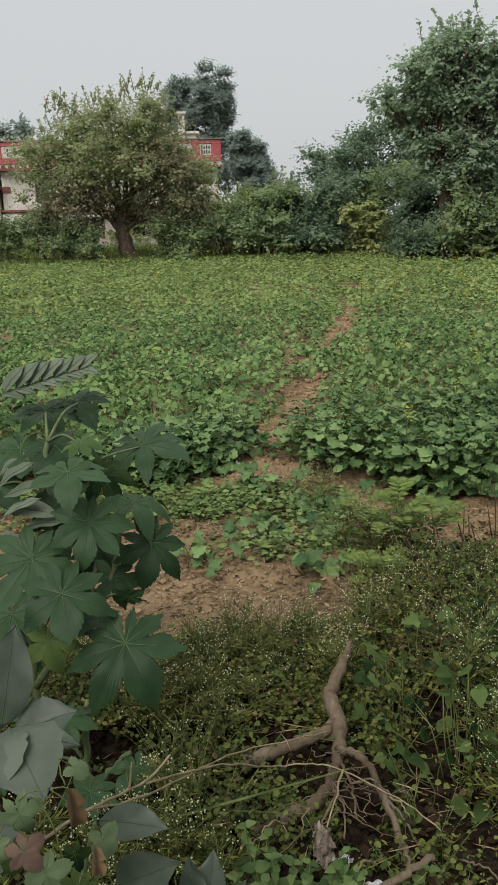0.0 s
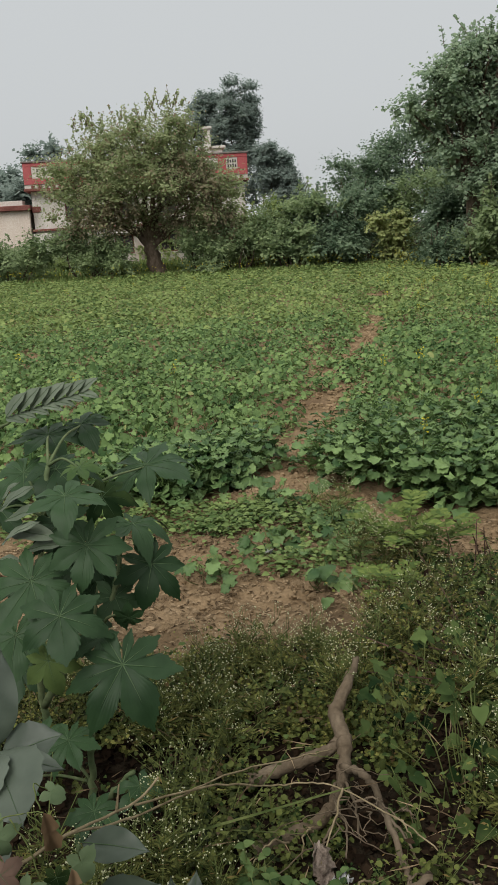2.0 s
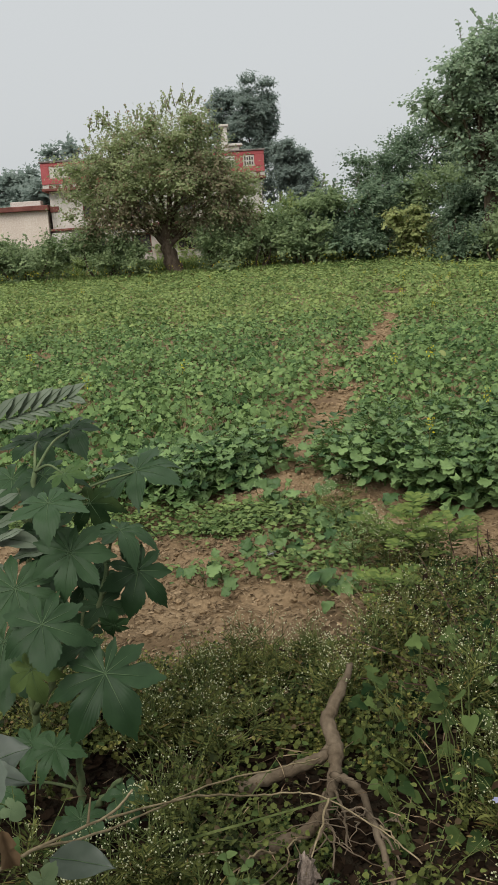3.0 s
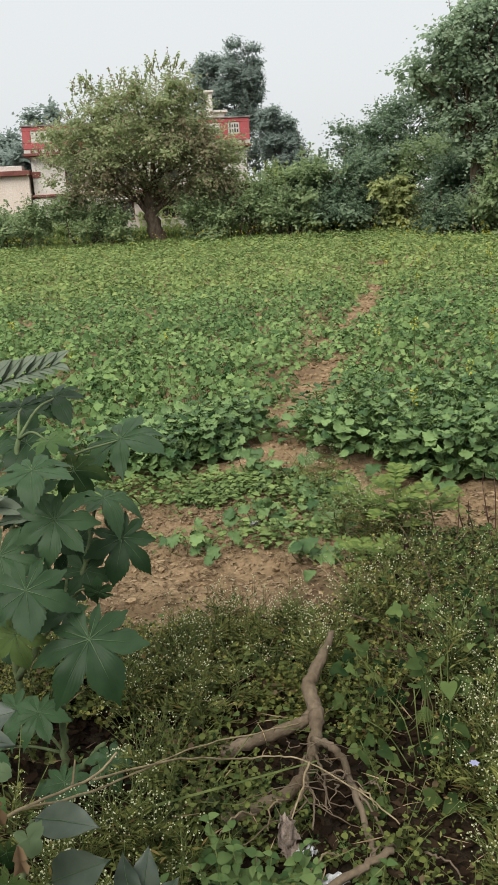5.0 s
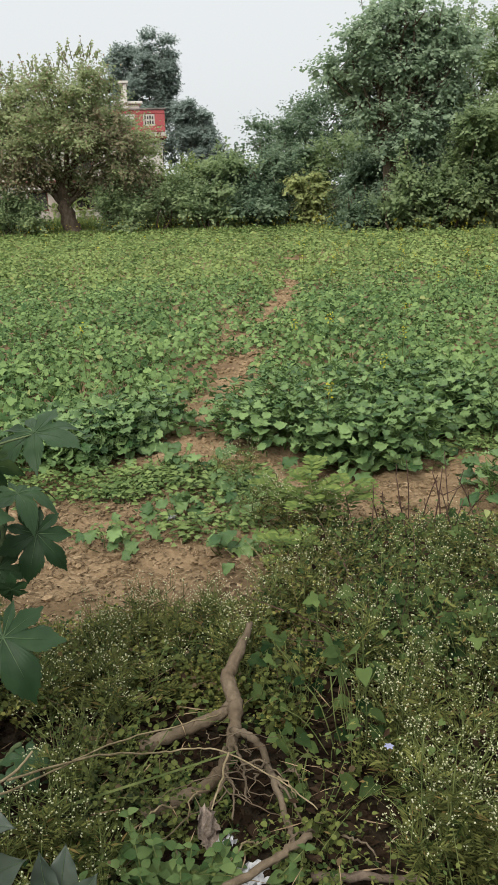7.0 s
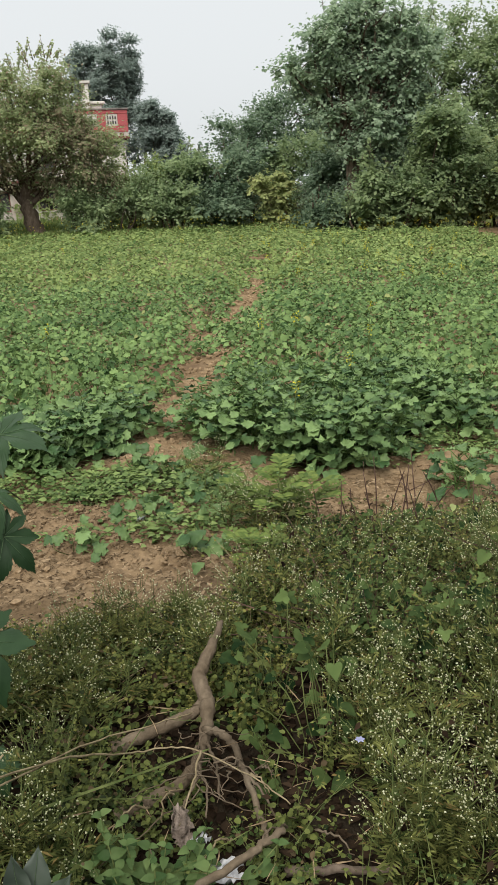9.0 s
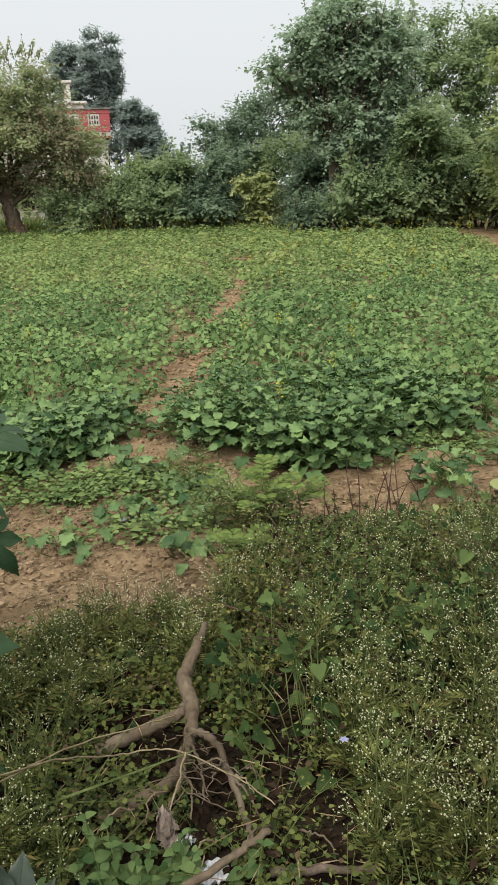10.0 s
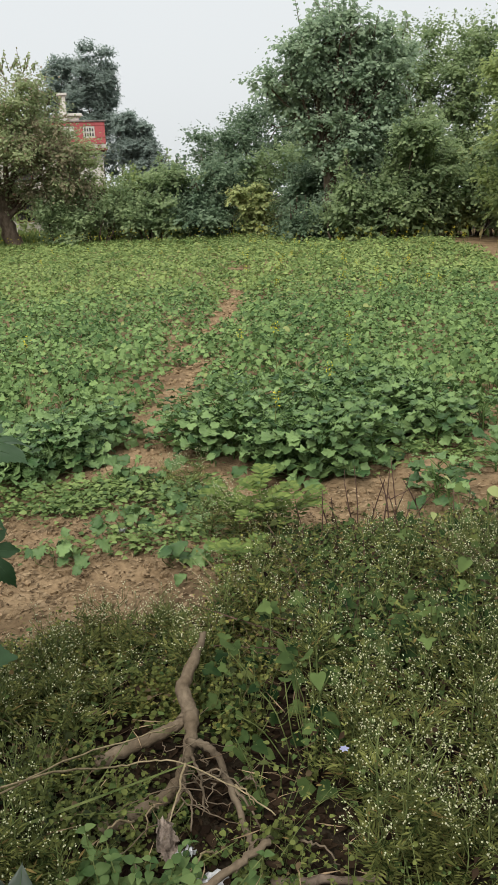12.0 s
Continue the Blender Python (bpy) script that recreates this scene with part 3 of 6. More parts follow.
part("water_tank", box_heap([(-2.4, -0.5, 1.2, 2.4, 4.2, 4.55)]), PLASTER, annex, "low white tank on the roof", smooth=False)
part("roof_kerb", box_heap([(-6.5, -3.2, 0.3, 0.5, 4.2, 4.42)]), PLASTER, annex, "low white roof kerb", smooth=False)
part("step_block", box_heap([(0.2, 1.4, -0.6, -0.1, 0, 2.45)]), PLASTER, annex, "white plaster block", smooth=False)


# ---- trees and shrubs ----
def clumps(rng, lobes, size=0.95):
    """Breaks each lobe into flattened clumps round its surface, with an inner part that fills it."""
    out = []
    for cx, cy, cz, rx, ry, rz in lobes:
        out.append((cx, cy, cz, rx * 0.72, ry * 0.72, rz * 0.72))
        s = min(size, 0.55 * min(rx, ry, rz) + 0.12)
        k = int(np.clip(2.4 * (rx * ry + ry * rz + rx * rz) / (3 * s * s), 4, 34))
        for d in unit(rng, k):
            q = rng.uniform(0.72, 1.0)
            r = s * rng.uniform(0.7, 1.25)
            out.append((cx + d[0] * rx * q, cy + d[1] * ry * q, cz + d[2] * rz * q, r, r, r * 0.6))
    return np.array(out, dtype=float)


def crown(h, rng, lobes, sprays, leaf, per=9, length=0.9, spread=0.22, template=T_WIDE, up=0.35, droop=0.25, shell=0.55):
    """Leafy sprays in and on a cloud of lobes (cx, cy, cz, rx, ry, rz)."""
    lobes = clumps(rng, lobes)
    area = lobes[:, 3] * lobes[:, 4] + lobes[:, 4] * lobes[:, 5] + lobes[:, 3] * lobes[:, 5]
    pick = rng.choice(len(lobes), size=sprays, p=area / area.sum())
    d = unit(rng, sprays)
    L = lobes[pick].copy()
    L[:, 3:] = np.maximum(L[:, 3:] - 0.5 * length, 0.35 * L[:, 3:])
    shell = 0.2 + 0.8 * shell
    r = shell + (1.0 - shell) * rng.random(sprays) ** 0.7
    start = L[:, :3] + d * L[:, 3:] * r[:, None]
    start[:, 2] = np.maximum(start[:, 2], 0.1)
    way = d * 0.8 + unit(rng, sprays) * 0.55
    way[:, 2] += up
    way /= np.linalg.norm(way, axis=1, keepdims=True)
    ln = length * rng.uniform(0.45, 1.25, sprays)
    t = np.linspace(-0.3, 1, per)[None, :, None]
    p = start[:, None, :] + way[:, None, :] * ln[:, None, None] * t
    p = p + rng.normal(0, spread * 0.25, p.shape) * ln[:, None, None]
    p[:, :, 2] -= droop * 0.5 * (ln[:, None] * np.clip(t[:, :, 0], 0, 1) ** 2)
    flat = np.array([0, 0, 1.0]) + d * 0.75 + unit(rng, sprays) * 0.15
    across = np.cross(way, flat)
    sgn = np.where(np.arange(per) % 2 == 0, 1.0, -1.0)[None, :, None]
    ax = way[:, None, :] * 0.55 + across[:, None, :] * sgn * 0.85 + unit(rng, sprays * per).reshape(sprays, per, 3) * 0.35
    ax[:, :, 2] -= droop
    nm = flat[:, None, :] + unit(rng, sprays * per).reshape(sprays, per, 3) * 0.25
    size = leaf * rng.uniform(0.6, 1.35, (sprays, per)) * np.linspace(1.1, 0.7, per)[None, :]
    p = p.reshape(-1, 3)
    keep = p[:, 2] > 0.05
    h.scatter(template, p[keep], ax.reshape(-1, 3)[keep], nm.reshape(-1, 3)[keep], size.ravel()[keep])


def shoots(h, wood, rng, bases, length, leaf, n_leaf=14, lean=0.38, template=T_WIDE):
    """Single long shoots with leaves along them, which stand out of the crown."""
    for b in bases:
        ln = length * rng.uniform(0.6, 1.25)
        d = np.array([rng.normal(0, lean), rng.normal(0, lean), 1.0])
        d /= np.linalg.norm(d)
        b = np.array(b)
        bow = rng.normal(0, 0.08, 3) * ln
        pts = np.array([b + d * ln * t + bow * t * t for t in np.linspace(0, 1, 4)])
        wood.tube(pts, [0.02, 0.016, 0.012, 0.006], 3)
        t = rng.uniform(0.05, 1.0, n_leaf)
        p = b + d[None] * (ln * t)[:, None] + bow[None] * (t * t)[:, None]
        ax = unit(rng, n_leaf) * 0.9 + d * 0.5
        h.scatter(template, p, ax, unit(rng, n_leaf) * 0.8 + np.array([0, 0, 1.0]), leaf * rng.uniform(0.6, 1.2, n_leaf))


def limbs(wood, rng, base, top, r0, targets, lean=0.0):
    """A tapered trunk with limbs that reach towards the lobes."""
    base, top = np.array(base, dtype=float), np.array(top, dtype=float)
    mid = (base + top) / 2 + np.array([lean, 0, 0])
    trunk = curve_pts([base, mid, top], 5, r0 * 0.12, rng)
    k = len(trunk)
    wood.tube(trunk, np.linspace(r0 * 1.15, r0 * 0.62, k) * (1 + 0.4 * np.exp(-np.arange(k) * 0.9)), 9)
    for c in targets:
        c = np.array(c[:3], dtype=float)
        i = rng.integers(k // 2, k)
        s = trunk[i]
        m1 = s + (c - s) * 0.4 + rng.normal(0, 0.15, 3) + np.array([0, 0, 0.25])
        line = curve_pts([s, m1, c], 5, 0.04, rng)
        wood.tube(line, np.linspace(r0 * 0.45, 0.025, len(line)), 6)
        for _ in range(4):
            j = rng.integers(len(line) // 2, len(line))
            tip = line[j] + unit(rng, 1)[0] * rng.uniform(0.5, 1.1) + np.array([0, 0, 0.3])
            wood.tube(np.array([line[j], (line[j] + tip) / 2 + rng.normal(0, 0.07, 3), tip]), [0.03, 0.02, 0.01], 4)


def woody(name, at, label, category, lobes, mat, sprays, leaf, seed, trunk=None, shoot=None, group="", bark=BARK, **kw):
    """A tree or shrub at its foot; the lobes are given from that foot."""
    rng = np.random.default_rng(seed)
    ob = thing(name, at, label, category, group)
    wood, h = Heap(), Heap()
    if trunk:
        limbs(wood, rng, (0, 0, -0.05), trunk[0], trunk[1], lobes, trunk[2] if len(trunk) > 2 else 0)
    else:
        for c in lobes:
            foot = np.array([c[0] * 0.45 + rng.normal(0, 0.1), c[1] * 0.45, -0.05])
            one = Heap()
            one.tube(curve_pts([foot, (foot + np.array(c[:3])) / 2 + rng.normal(0, 0.12, 3), c[:3]], 4), np.linspace(0.06, 0.02, 9), 5)
            part("stem", one, bark, ob)
    leaf = leaf * 0.84
    crown(h, rng, lobes, int(sprays * 0.82), leaf, **kw)
    if shoot:
        L = np.array(lobes)
        L = L[L[:, 2] + L[:, 5] > 0.74 * (L[:, 2] + L[:, 5]).max()]
        bases = []
        for _ in range(shoot[0]):
            c = L[rng.integers(len(L))]
            a = rng.uniform(0, 2 * math.pi)
            q = rng.uniform(0, 0.75)
            bases.append((c[0] + math.cos(a) * q * c[3], c[1] + math.sin(a) * q * c[4], c[2] + c[5] * math.sqrt(max(0, 1 - q * q)) * 0.93))
        shoots(h, wood, rng, bases, shoot[1], leaf * 0.95, shoot[2])
    if trunk:
        part("trunk", wood, bark, ob)
    elif wood.n:
        tagged(part("twig_tip", wood, bark, ob), kind="stuff")
    part("crown", h, mat, ob)
    return ob


# the round olive tree at the end of the field
field_tree = woody("field_tree", (-5.45, 39.3, 0), "round olive-green tree with dry lower leaves at the field's end", "tree",
      [(-0.15, -0.2, 4.7, 3.1, 2.9, 2.5), (-2.7, 0, 4.2, 2.2, 2.2, 1.9), (2.0, 0, 3.7, 1.9, 2.0, 1.5), (0.1, -0.2, 6.2, 2.0, 2.0, 1.5), (-1.5, 0.0, 5.8, 1.8, 1.7, 1.3), (0.2, -1.2, 4.2, 2.2, 1.4, 1.5), (-3.6, 0, 2.8, 1.3, 1.4, 0.9), (2.6, 0, 2.6, 1.2, 1.4, 0.9),
       (1.2, -0.6, 6.8, 0.9, 1.0, 0.8), (-2.6, 0, 6.0, 1.4, 1.3, 1.0), (-3.8, 0, 4.5, 1.2, 1.3, 1.0), (2.2, 0, 5.2, 1.2, 1.3, 1.0), (3.1, 0, 3.9, 1.1, 1.3, 1.1), (3.3, 0, 2.4, 1.1, 1.2, 0.9)],
      TREEOLIVE, 5200, 0.175, 21, trunk=((-0.35, 0, 2.6), 0.36, -0.06), shoot=(75, 0.75, 18), per=9, length=0.85, shell=0.35)
withered = Heap()
crown(withered, np.random.default_rng(19), [(1.9, -0.9, 3.4, 2.0, 1.2, 1.3), (-1.9, -1.6, 3.3, 1.4, 0.8, 0.8), (2.9, -0.5, 2.5, 1.2, 1.1, 0.9), (-2.4, -1.2, 2.8, 1.6, 1.0, 0.8), (1.4, -1.6, 4.6, 1.3, 0.8, 0.9)], 1300, 0.135, per=9, length=0.8, shell=0.4, droop=0.8, up=-0.2)
part("withered_foliage", withered, TREEDRY, field_tree, "dry brownish hanging leaves and twigs")

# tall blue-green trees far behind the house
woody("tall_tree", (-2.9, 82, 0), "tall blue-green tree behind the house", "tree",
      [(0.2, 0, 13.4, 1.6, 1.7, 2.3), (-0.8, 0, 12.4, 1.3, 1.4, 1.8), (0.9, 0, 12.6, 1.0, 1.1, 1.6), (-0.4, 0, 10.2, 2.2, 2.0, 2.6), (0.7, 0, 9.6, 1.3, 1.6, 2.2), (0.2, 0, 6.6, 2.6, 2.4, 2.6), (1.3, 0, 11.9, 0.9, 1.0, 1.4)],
      TREEHAZED, 5200, 0.27, 22, trunk=((0, 0, 9), 0.4), per=8, length=0.65, group="trees behind the house", shell=0.4)
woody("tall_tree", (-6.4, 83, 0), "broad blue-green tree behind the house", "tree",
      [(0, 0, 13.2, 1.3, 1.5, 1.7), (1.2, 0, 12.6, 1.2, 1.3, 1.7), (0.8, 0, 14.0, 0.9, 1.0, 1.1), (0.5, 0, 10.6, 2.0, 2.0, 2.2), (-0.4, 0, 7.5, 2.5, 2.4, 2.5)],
      TREEHAZED, 3800, 0.27, 23, trunk=((0, 0, 8), 0.38), per=8, length=0.65, group="trees behind the house", shell=0.4)
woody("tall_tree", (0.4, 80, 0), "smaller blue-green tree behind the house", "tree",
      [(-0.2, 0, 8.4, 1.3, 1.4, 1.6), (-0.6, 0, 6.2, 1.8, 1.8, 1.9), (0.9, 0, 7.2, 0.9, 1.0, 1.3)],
      TREEHAZED, 2400, 0.28, 24, trunk=((0, 0, 5), 0.3), per=8, length=0.65, group="trees behind the house", shell=0.4)
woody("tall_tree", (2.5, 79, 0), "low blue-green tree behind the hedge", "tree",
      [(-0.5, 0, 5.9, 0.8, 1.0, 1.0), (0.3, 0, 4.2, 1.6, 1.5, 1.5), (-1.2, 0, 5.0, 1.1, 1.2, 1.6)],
      TREEHAZED, 1700, 0.28, 25, trunk=((0, 0, 3.5), 0.25), per=8, length=0.65, group="trees behind the house", shell=0.4)
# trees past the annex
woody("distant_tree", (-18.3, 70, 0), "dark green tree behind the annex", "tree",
      [(0, 0, 7.8, 1.7, 1.8, 1.6), (-1.0, 0, 6.0, 1.8, 1.8, 1.7), (1.3, 0, 6.4, 1.5, 1.6, 1.6), (0.3, 0, 4.6, 2.3, 2, 1.8)], TREEHAZED, 1300, 0.52, 26, trunk=((0, 0, 4), 0.3), per=8, length=1.0, group="trees behind the annex", shell=0.4)
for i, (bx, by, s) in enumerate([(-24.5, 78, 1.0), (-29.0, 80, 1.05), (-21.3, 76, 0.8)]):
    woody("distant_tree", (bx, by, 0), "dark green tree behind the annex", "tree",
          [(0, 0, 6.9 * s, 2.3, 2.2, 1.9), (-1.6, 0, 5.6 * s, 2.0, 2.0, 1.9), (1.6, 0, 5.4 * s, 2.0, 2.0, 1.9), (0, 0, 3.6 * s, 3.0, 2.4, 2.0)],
          TREEHAZED, 1200, 0.54, 27 + i, trunk=((0, 0, 4), 0.3), per=8, length=1.1, group="trees behind the annex", shell=0.4)

# the hedge along the far end of the field
HEDGE = [
    (-12.3, 38.2, 2.0, 2.3, TREEMID, "dense green shrub at the field's end", 1700, 0.18),
    (-15.9, 38.9, 2.6, 2.4, TREEMID, "dense green shrub at the field's end", 1800, 0.18),
    (-8.6, 38.6, 1.7, 2.4, TREEMID, "low dense shrub beside the olive tree", 1300, 0.16),
    (-7.5, 38.2, 1.3, 2.1, TREEMID, "low dense shrub beside the olive tree", 1000, 0.16),
    (-3.2, 38.3, 1.6, 2.2, TREEMID, "low dense shrub under the olive tree", 1300, 0.16),
    (-1.9, 38.6, 2.1, 2.8, TREEMID, "low dense shrub under the olive tree", 1300, 0.16),
    (-0.6, 40.2, 1.9, 3.4, TREELIGHT, "light green shrub in the hedge", 1250, 0.20),
    (1.2, 39.8, 1.9, 3.9, TREEMID, "leafy green shrub in the hedge", 1400, 0.22),
    (0.9, 38.0, 1.4, 2.1, TREEMID, "leafy green shrub in the hedge", 850, 0.22),
    (3.0, 39.5, 1.7, 3.7, TREESHADED, "dark green shrub in the hedge", 1300, 0.22),
    (2.9, 37.9, 1.2, 2.6, TREESHADED, "dark green shrub in the hedge", 900, 0.22),
    (4.6, 40.5, 1.7, 3.9, TREESHADED, "dark green shrub in the hedge", 1200, 0.22),
    (-13.6, 44.5, 2.2, 1.7, TREEMID, "low dense shrub in front of the house", 900, 0.2),
    (-10.6, 45.0, 2.0, 1.5, TREELIGHT, "low dense shrub in front of the house", 800, 0.2),
    (-17.0, 44.0, 2.2, 1.8, TREEMID, "low dense shrub in front of the house", 900, 0.2),
    (-22.5, 55.0, 2.6, 1.8, TREELIGHT, "pale green scrub in front of the house", 430, 0.28),
    (-18.6, 55.6, 2.6, 2.0, TREEMID, "pale green scrub in front of the house", 430, 0.28),
    (-14.8, 55.0, 2.6, 1.7, TREELIGHT, "pale green scrub in front of the house", 430, 0.28),
    (-11.2, 55.5, 2.6, 1.9, TREELIGHT, "pale green scrub in front of the house", 430, 0.28),
    (-7.4, 55.0, 2.6, 2.0, TREELIGHT, "pale green scrub in front of the house", 430, 0.28),
    (-3.8, 55.4, 2.6, 2.1, TREEMID, "pale green scrub in front of the house", 430, 0.28),
    (7.2, 40.5, 2.2, 4.3, TREEMID, "leafy green shrub in the hedge", 1400, 0.22),
]
for i, (bx, by, r, top, mt, lab, sp, lf) in enumerate(HEDGE):
    rg = np.random.default_rng(60 + i)
    lb = [(0, 0, top * 0.48, r * 1.1, r * 0.9, top * 0.5)]
    for _ in range(5):
        a, q = rg.uniform(0, 2 * math.pi), rg.uniform(0.35, 0.75)
        lb.append((math.cos(a) * q * r, math.sin(a) * q * r * 0.7, top * rg.uniform(0.4, 0.78), r * rg.uniform(0.3, 0.5), r * rg.uniform(0.3, 0.5), top * rg.uniform(0.16, 0.24)))
    woody("hedge_shrub", (bx, by, 0), lab, "shrub", lb, mt, int(sp * 0.8), lf * 1.0, 80 + i, per=8, length=0.55, group="hedge at the field's end", shell=0.5, shoot=(7, 0.5, 9))
woody("yellow_shrub", (5.4, 37.6, 0), "yellowing broad-leaved shrub at the field's end", "shrub",
      [(0, 0, 1.5, 1.05, 0.8, 0.85), (-0.5, 0, 1.9, 0.6, 0.5, 0.5), (0.5, -0.1, 2.0, 0.6, 0.5, 0.55), (0.2, 0, 0.8, 0.9, 0.7, 0.6)], TREEYELLOW, 420, 0.23, 101, per=8, length=0.5, shell=0.4, droop=0.6)

# the dark tree and the thick growth along the right side of the field
TIERS = []
rg = np.random.default_rng(109)
for z, x0, x1, r in ((8.45, 0.0, 1.5, 0.50), (7.95, -0.7, 2.3, 0.66), (7.3, -1.2, 3.0, 0.80), (6.6, -1.6, 3.1, 0.80), (6.1, -2.5, 2.9, 0.66), (5.4, -1.4, 2.8, 0.80), (4.6, -0.8, 2.5, 0.75), (3.8, -0.2, 2.3, 0.8), (3.0, 0.3, 2.2, 0.8), (1.9, 0.4, 2.0, 0.85)):
    for q in np.arange(x0, x1 + 0.01, r * 1.05):
        TIERS.append((q + rg.normal(0, 0.12), rg.uniform(-0.9, 0.5), z + rg.normal(0, 0.14) - 0.06 * abs(q), r * rg.uniform(0.8, 1.2), r * rg.uniform(0.9, 1.4), r * rg.uniform(0.34, 0.5)))
TIERS += [(0.7, 0.5, 7.0, 1.6, 1.2, 1.2), (0.6, 0.7, 5.4, 1.8, 1.2, 1.2), (1.2, 0.5, 2.8, 1.0, 1.1, 1.6)]
woody("broadleaf_tree", (7.9, 34.0, 0), "large dark green broad-leaved tree with drooping sprays", "tree", TIERS,
      TREEDARK, 4600, 0.225, 110, trunk=((0.1, 0, 4.2), 0.28, 0.1), shoot=(46, 0.9, 15), per=9, length=0.75, shell=0.4, droop=0.45)
woody("background_tree", (6.4, 47.5, 0), "rounded dark green tree behind the hedge", "tree",
      [(-0.2, 0, 5.1, 2.1, 2.0, 1.7), (1.8, 0, 5.5, 2.2, 2.0, 1.8), (-2.0, 0, 4.2, 1.8, 1.6, 1.4), (0.2, 0, 3.0, 3.2, 2.2, 2.0), (3.2, 0, 4.6, 2.0, 1.8, 1.7)], TREESHADED, 3800, 0.205, 111, trunk=((0.2, 0, 3), 0.25), per=8, length=0.8, shell=0.5)
woody("background_tree", (13.3, 40.5, 0), "tall green tree behind the thicket", "tree",
      [(0, 0, 7.5, 2.4, 2.0, 1.7), (2.2, 0, 7.6, 2.2, 2.0, 1.8), (-2.3, 0, 7.0, 1.8, 1.5, 1.5), (4.5, 0, 7.9, 2.2, 2.0, 1.8), (0.6, 0, 4.8, 4.2, 2.0, 2.4), (4.2, 0, 4.8, 2.8, 2.0, 2.4), (-3.2, 0, 5.6, 1.7, 1.5, 1.8), (-3.4, 0, 3.2, 2.0, 1.5, 2.0), (-1.0, -0.5, 6.2, 2.0, 1.4, 1.4), (2.6, -0.5, 6.2, 2.2, 1.4, 1.4)], TREEMID, 6400, 0.215, 112, trunk=((0.6, 0, 4.5), 0.3), per=8, length=0.9, shell=0.5, shoot=(14, 0.7, 12))
THICKET = [
    (11.6, 36.4, 2.6, 5.4, TREESHADED, 0.24, 2400), (15.1, 32.4, 2.4, 5.8, TREEMID, 0.24, 2200), (9.6, 32.3, 1.7, 2.8, TREEMID, 0.22, 1200),
    (16.2, 30.6, 1.9, 4.6, TREEMID, 0.22, 2000), (14.4, 28.2, 2.3, 7.1, TREELIGHT, 0.22, 3200), (15.2, 26.0, 2.2, 7.0, TREEMID, 0.22, 2400),
    (13.9, 21.4, 2.2, 6.0, TREEMID, 0.22, 2200), (14.0, 33.8, 1.5, 3.6, TREEYELLOW, 0.22, 1200), (13.2, 39.0, 2.8, 4.8, TREEMID, 0.24, 2000), (14.7, 18.8, 2.3, 6.4, TREEMID, 0.22, 1800),
    (11.4, 32.6, 1.7, 5.6, TREEMID, 0.22, 2400), (12.4, 35.2, 1.2, 1.6, TREEMID, 0.18, 700), (7.1, 36.4, 1.5, 3.4, TREESHADED, 0.2, 1500), (8.2, 32.2, 1.3, 1.5, TREEMID, 0.18, 800), (6.8, 33.0, 1.1, 1.3, TREESHADED, 0.18, 700),
]
for i, (bx, by, r, top, mt, lf, sp) in enumerate(THICKET):
    rg = np.random.default_rng(130 + i)
    lb = [(0, 0, top * 0.42, r * 0.95, r * 0.9, top * 0.42)]
    for _ in range(7):
        a, q = rg.uniform(0, 2 * math.pi), rg.uniform(0.4, 0.85)
        lb.append((math.cos(a) * q * r, math.sin(a) * q * r, top * rg.uniform(0.25, 0.82), r * rg.uniform(0.3, 0.5), r * rg.uniform(0.3, 0.5), top * rg.uniform(0.12, 0.2)))
    lab = {TREESHADED.name: "dark green thicket shrub beside the field", TREELIGHT.name: "light green leafy thicket shrub beside the field", TREEOLIVE.name: "low olive-green shrub at the field's end"}.get(mt.name, "green thicket shrub overgrown with creepers")
    woody("thicket_shrub", (bx, by, 0), lab, "shrub", lb, mt, int(sp * 0.58), lf * 1.08, 150 + i, per=9, length=0.7, group="thicket beside the field", shell=0.5, shoot=(9, 0.6, 10))


# ---- rough grass and flowering weeds at the ends of the field ----
def blades(name, label, rng, x, y, hgt, mat, wide=0.035):
    h = Heap()
    n = len(x)
    lean = rng.normal(0, 0.28, (n, 3))
    lean[:, 2] = 1
    h.scatter(T_NARROW, np.stack([x, y, height(x, y)], 1), lean, unit(rng, n), hgt)
    ob = part(name, h, mat)
    return tagged(ob, label, "grass", kind="stuff")


rg = np.random.default_rng(5)
nb = 15000
bx, by = rg.uniform(-17, 11, nb), 36.6 + rg.random(nb) ** 1.3 * 5.0
blades("edge_grass", "tall rough grass and dry weeds at the field's end", rg, bx, by, rg.uniform(0.14, 0.42, nb), GRASS)
nb = 9000
bx, by = rg.uniform(-26, 8, nb), rg.uniform(41, 52, nb)
blades("meadow_grass", "pale green grass behind the hedge", rg, bx, by, rg.uniform(0.4, 0.7, nb), GRASS)
nb = 20000
bx, by = rg.uniform(-12, 14, nb), rg.uniform(-9, 3.0, nb)
ok = (vnoise(bx, by, 0.6, 91) > 0.30) & ((by < -1.6) | (np.abs(bx - 0.4) > 2.4))
blades("verge_grass", "short sparse grass on the verge", rg, bx[ok], by[ok], rg.uniform(0.06, 0.22, int(ok.sum())), GRASS)
nb = 3000
bx, by = np.concatenate([rg.uniform(-40, -13, nb // 2), rg.uniform(13, 34, nb - nb // 2)]), rg.uniform(2, 50, nb)
ok = (bx < -0.36 * by - 2.5) | (bx > 12.5)
blades("side_grass", "rough grass beside the field", rg, bx[ok], by[ok], rg.uniform(0.2, 0.55, int(ok.sum())), GRASS)


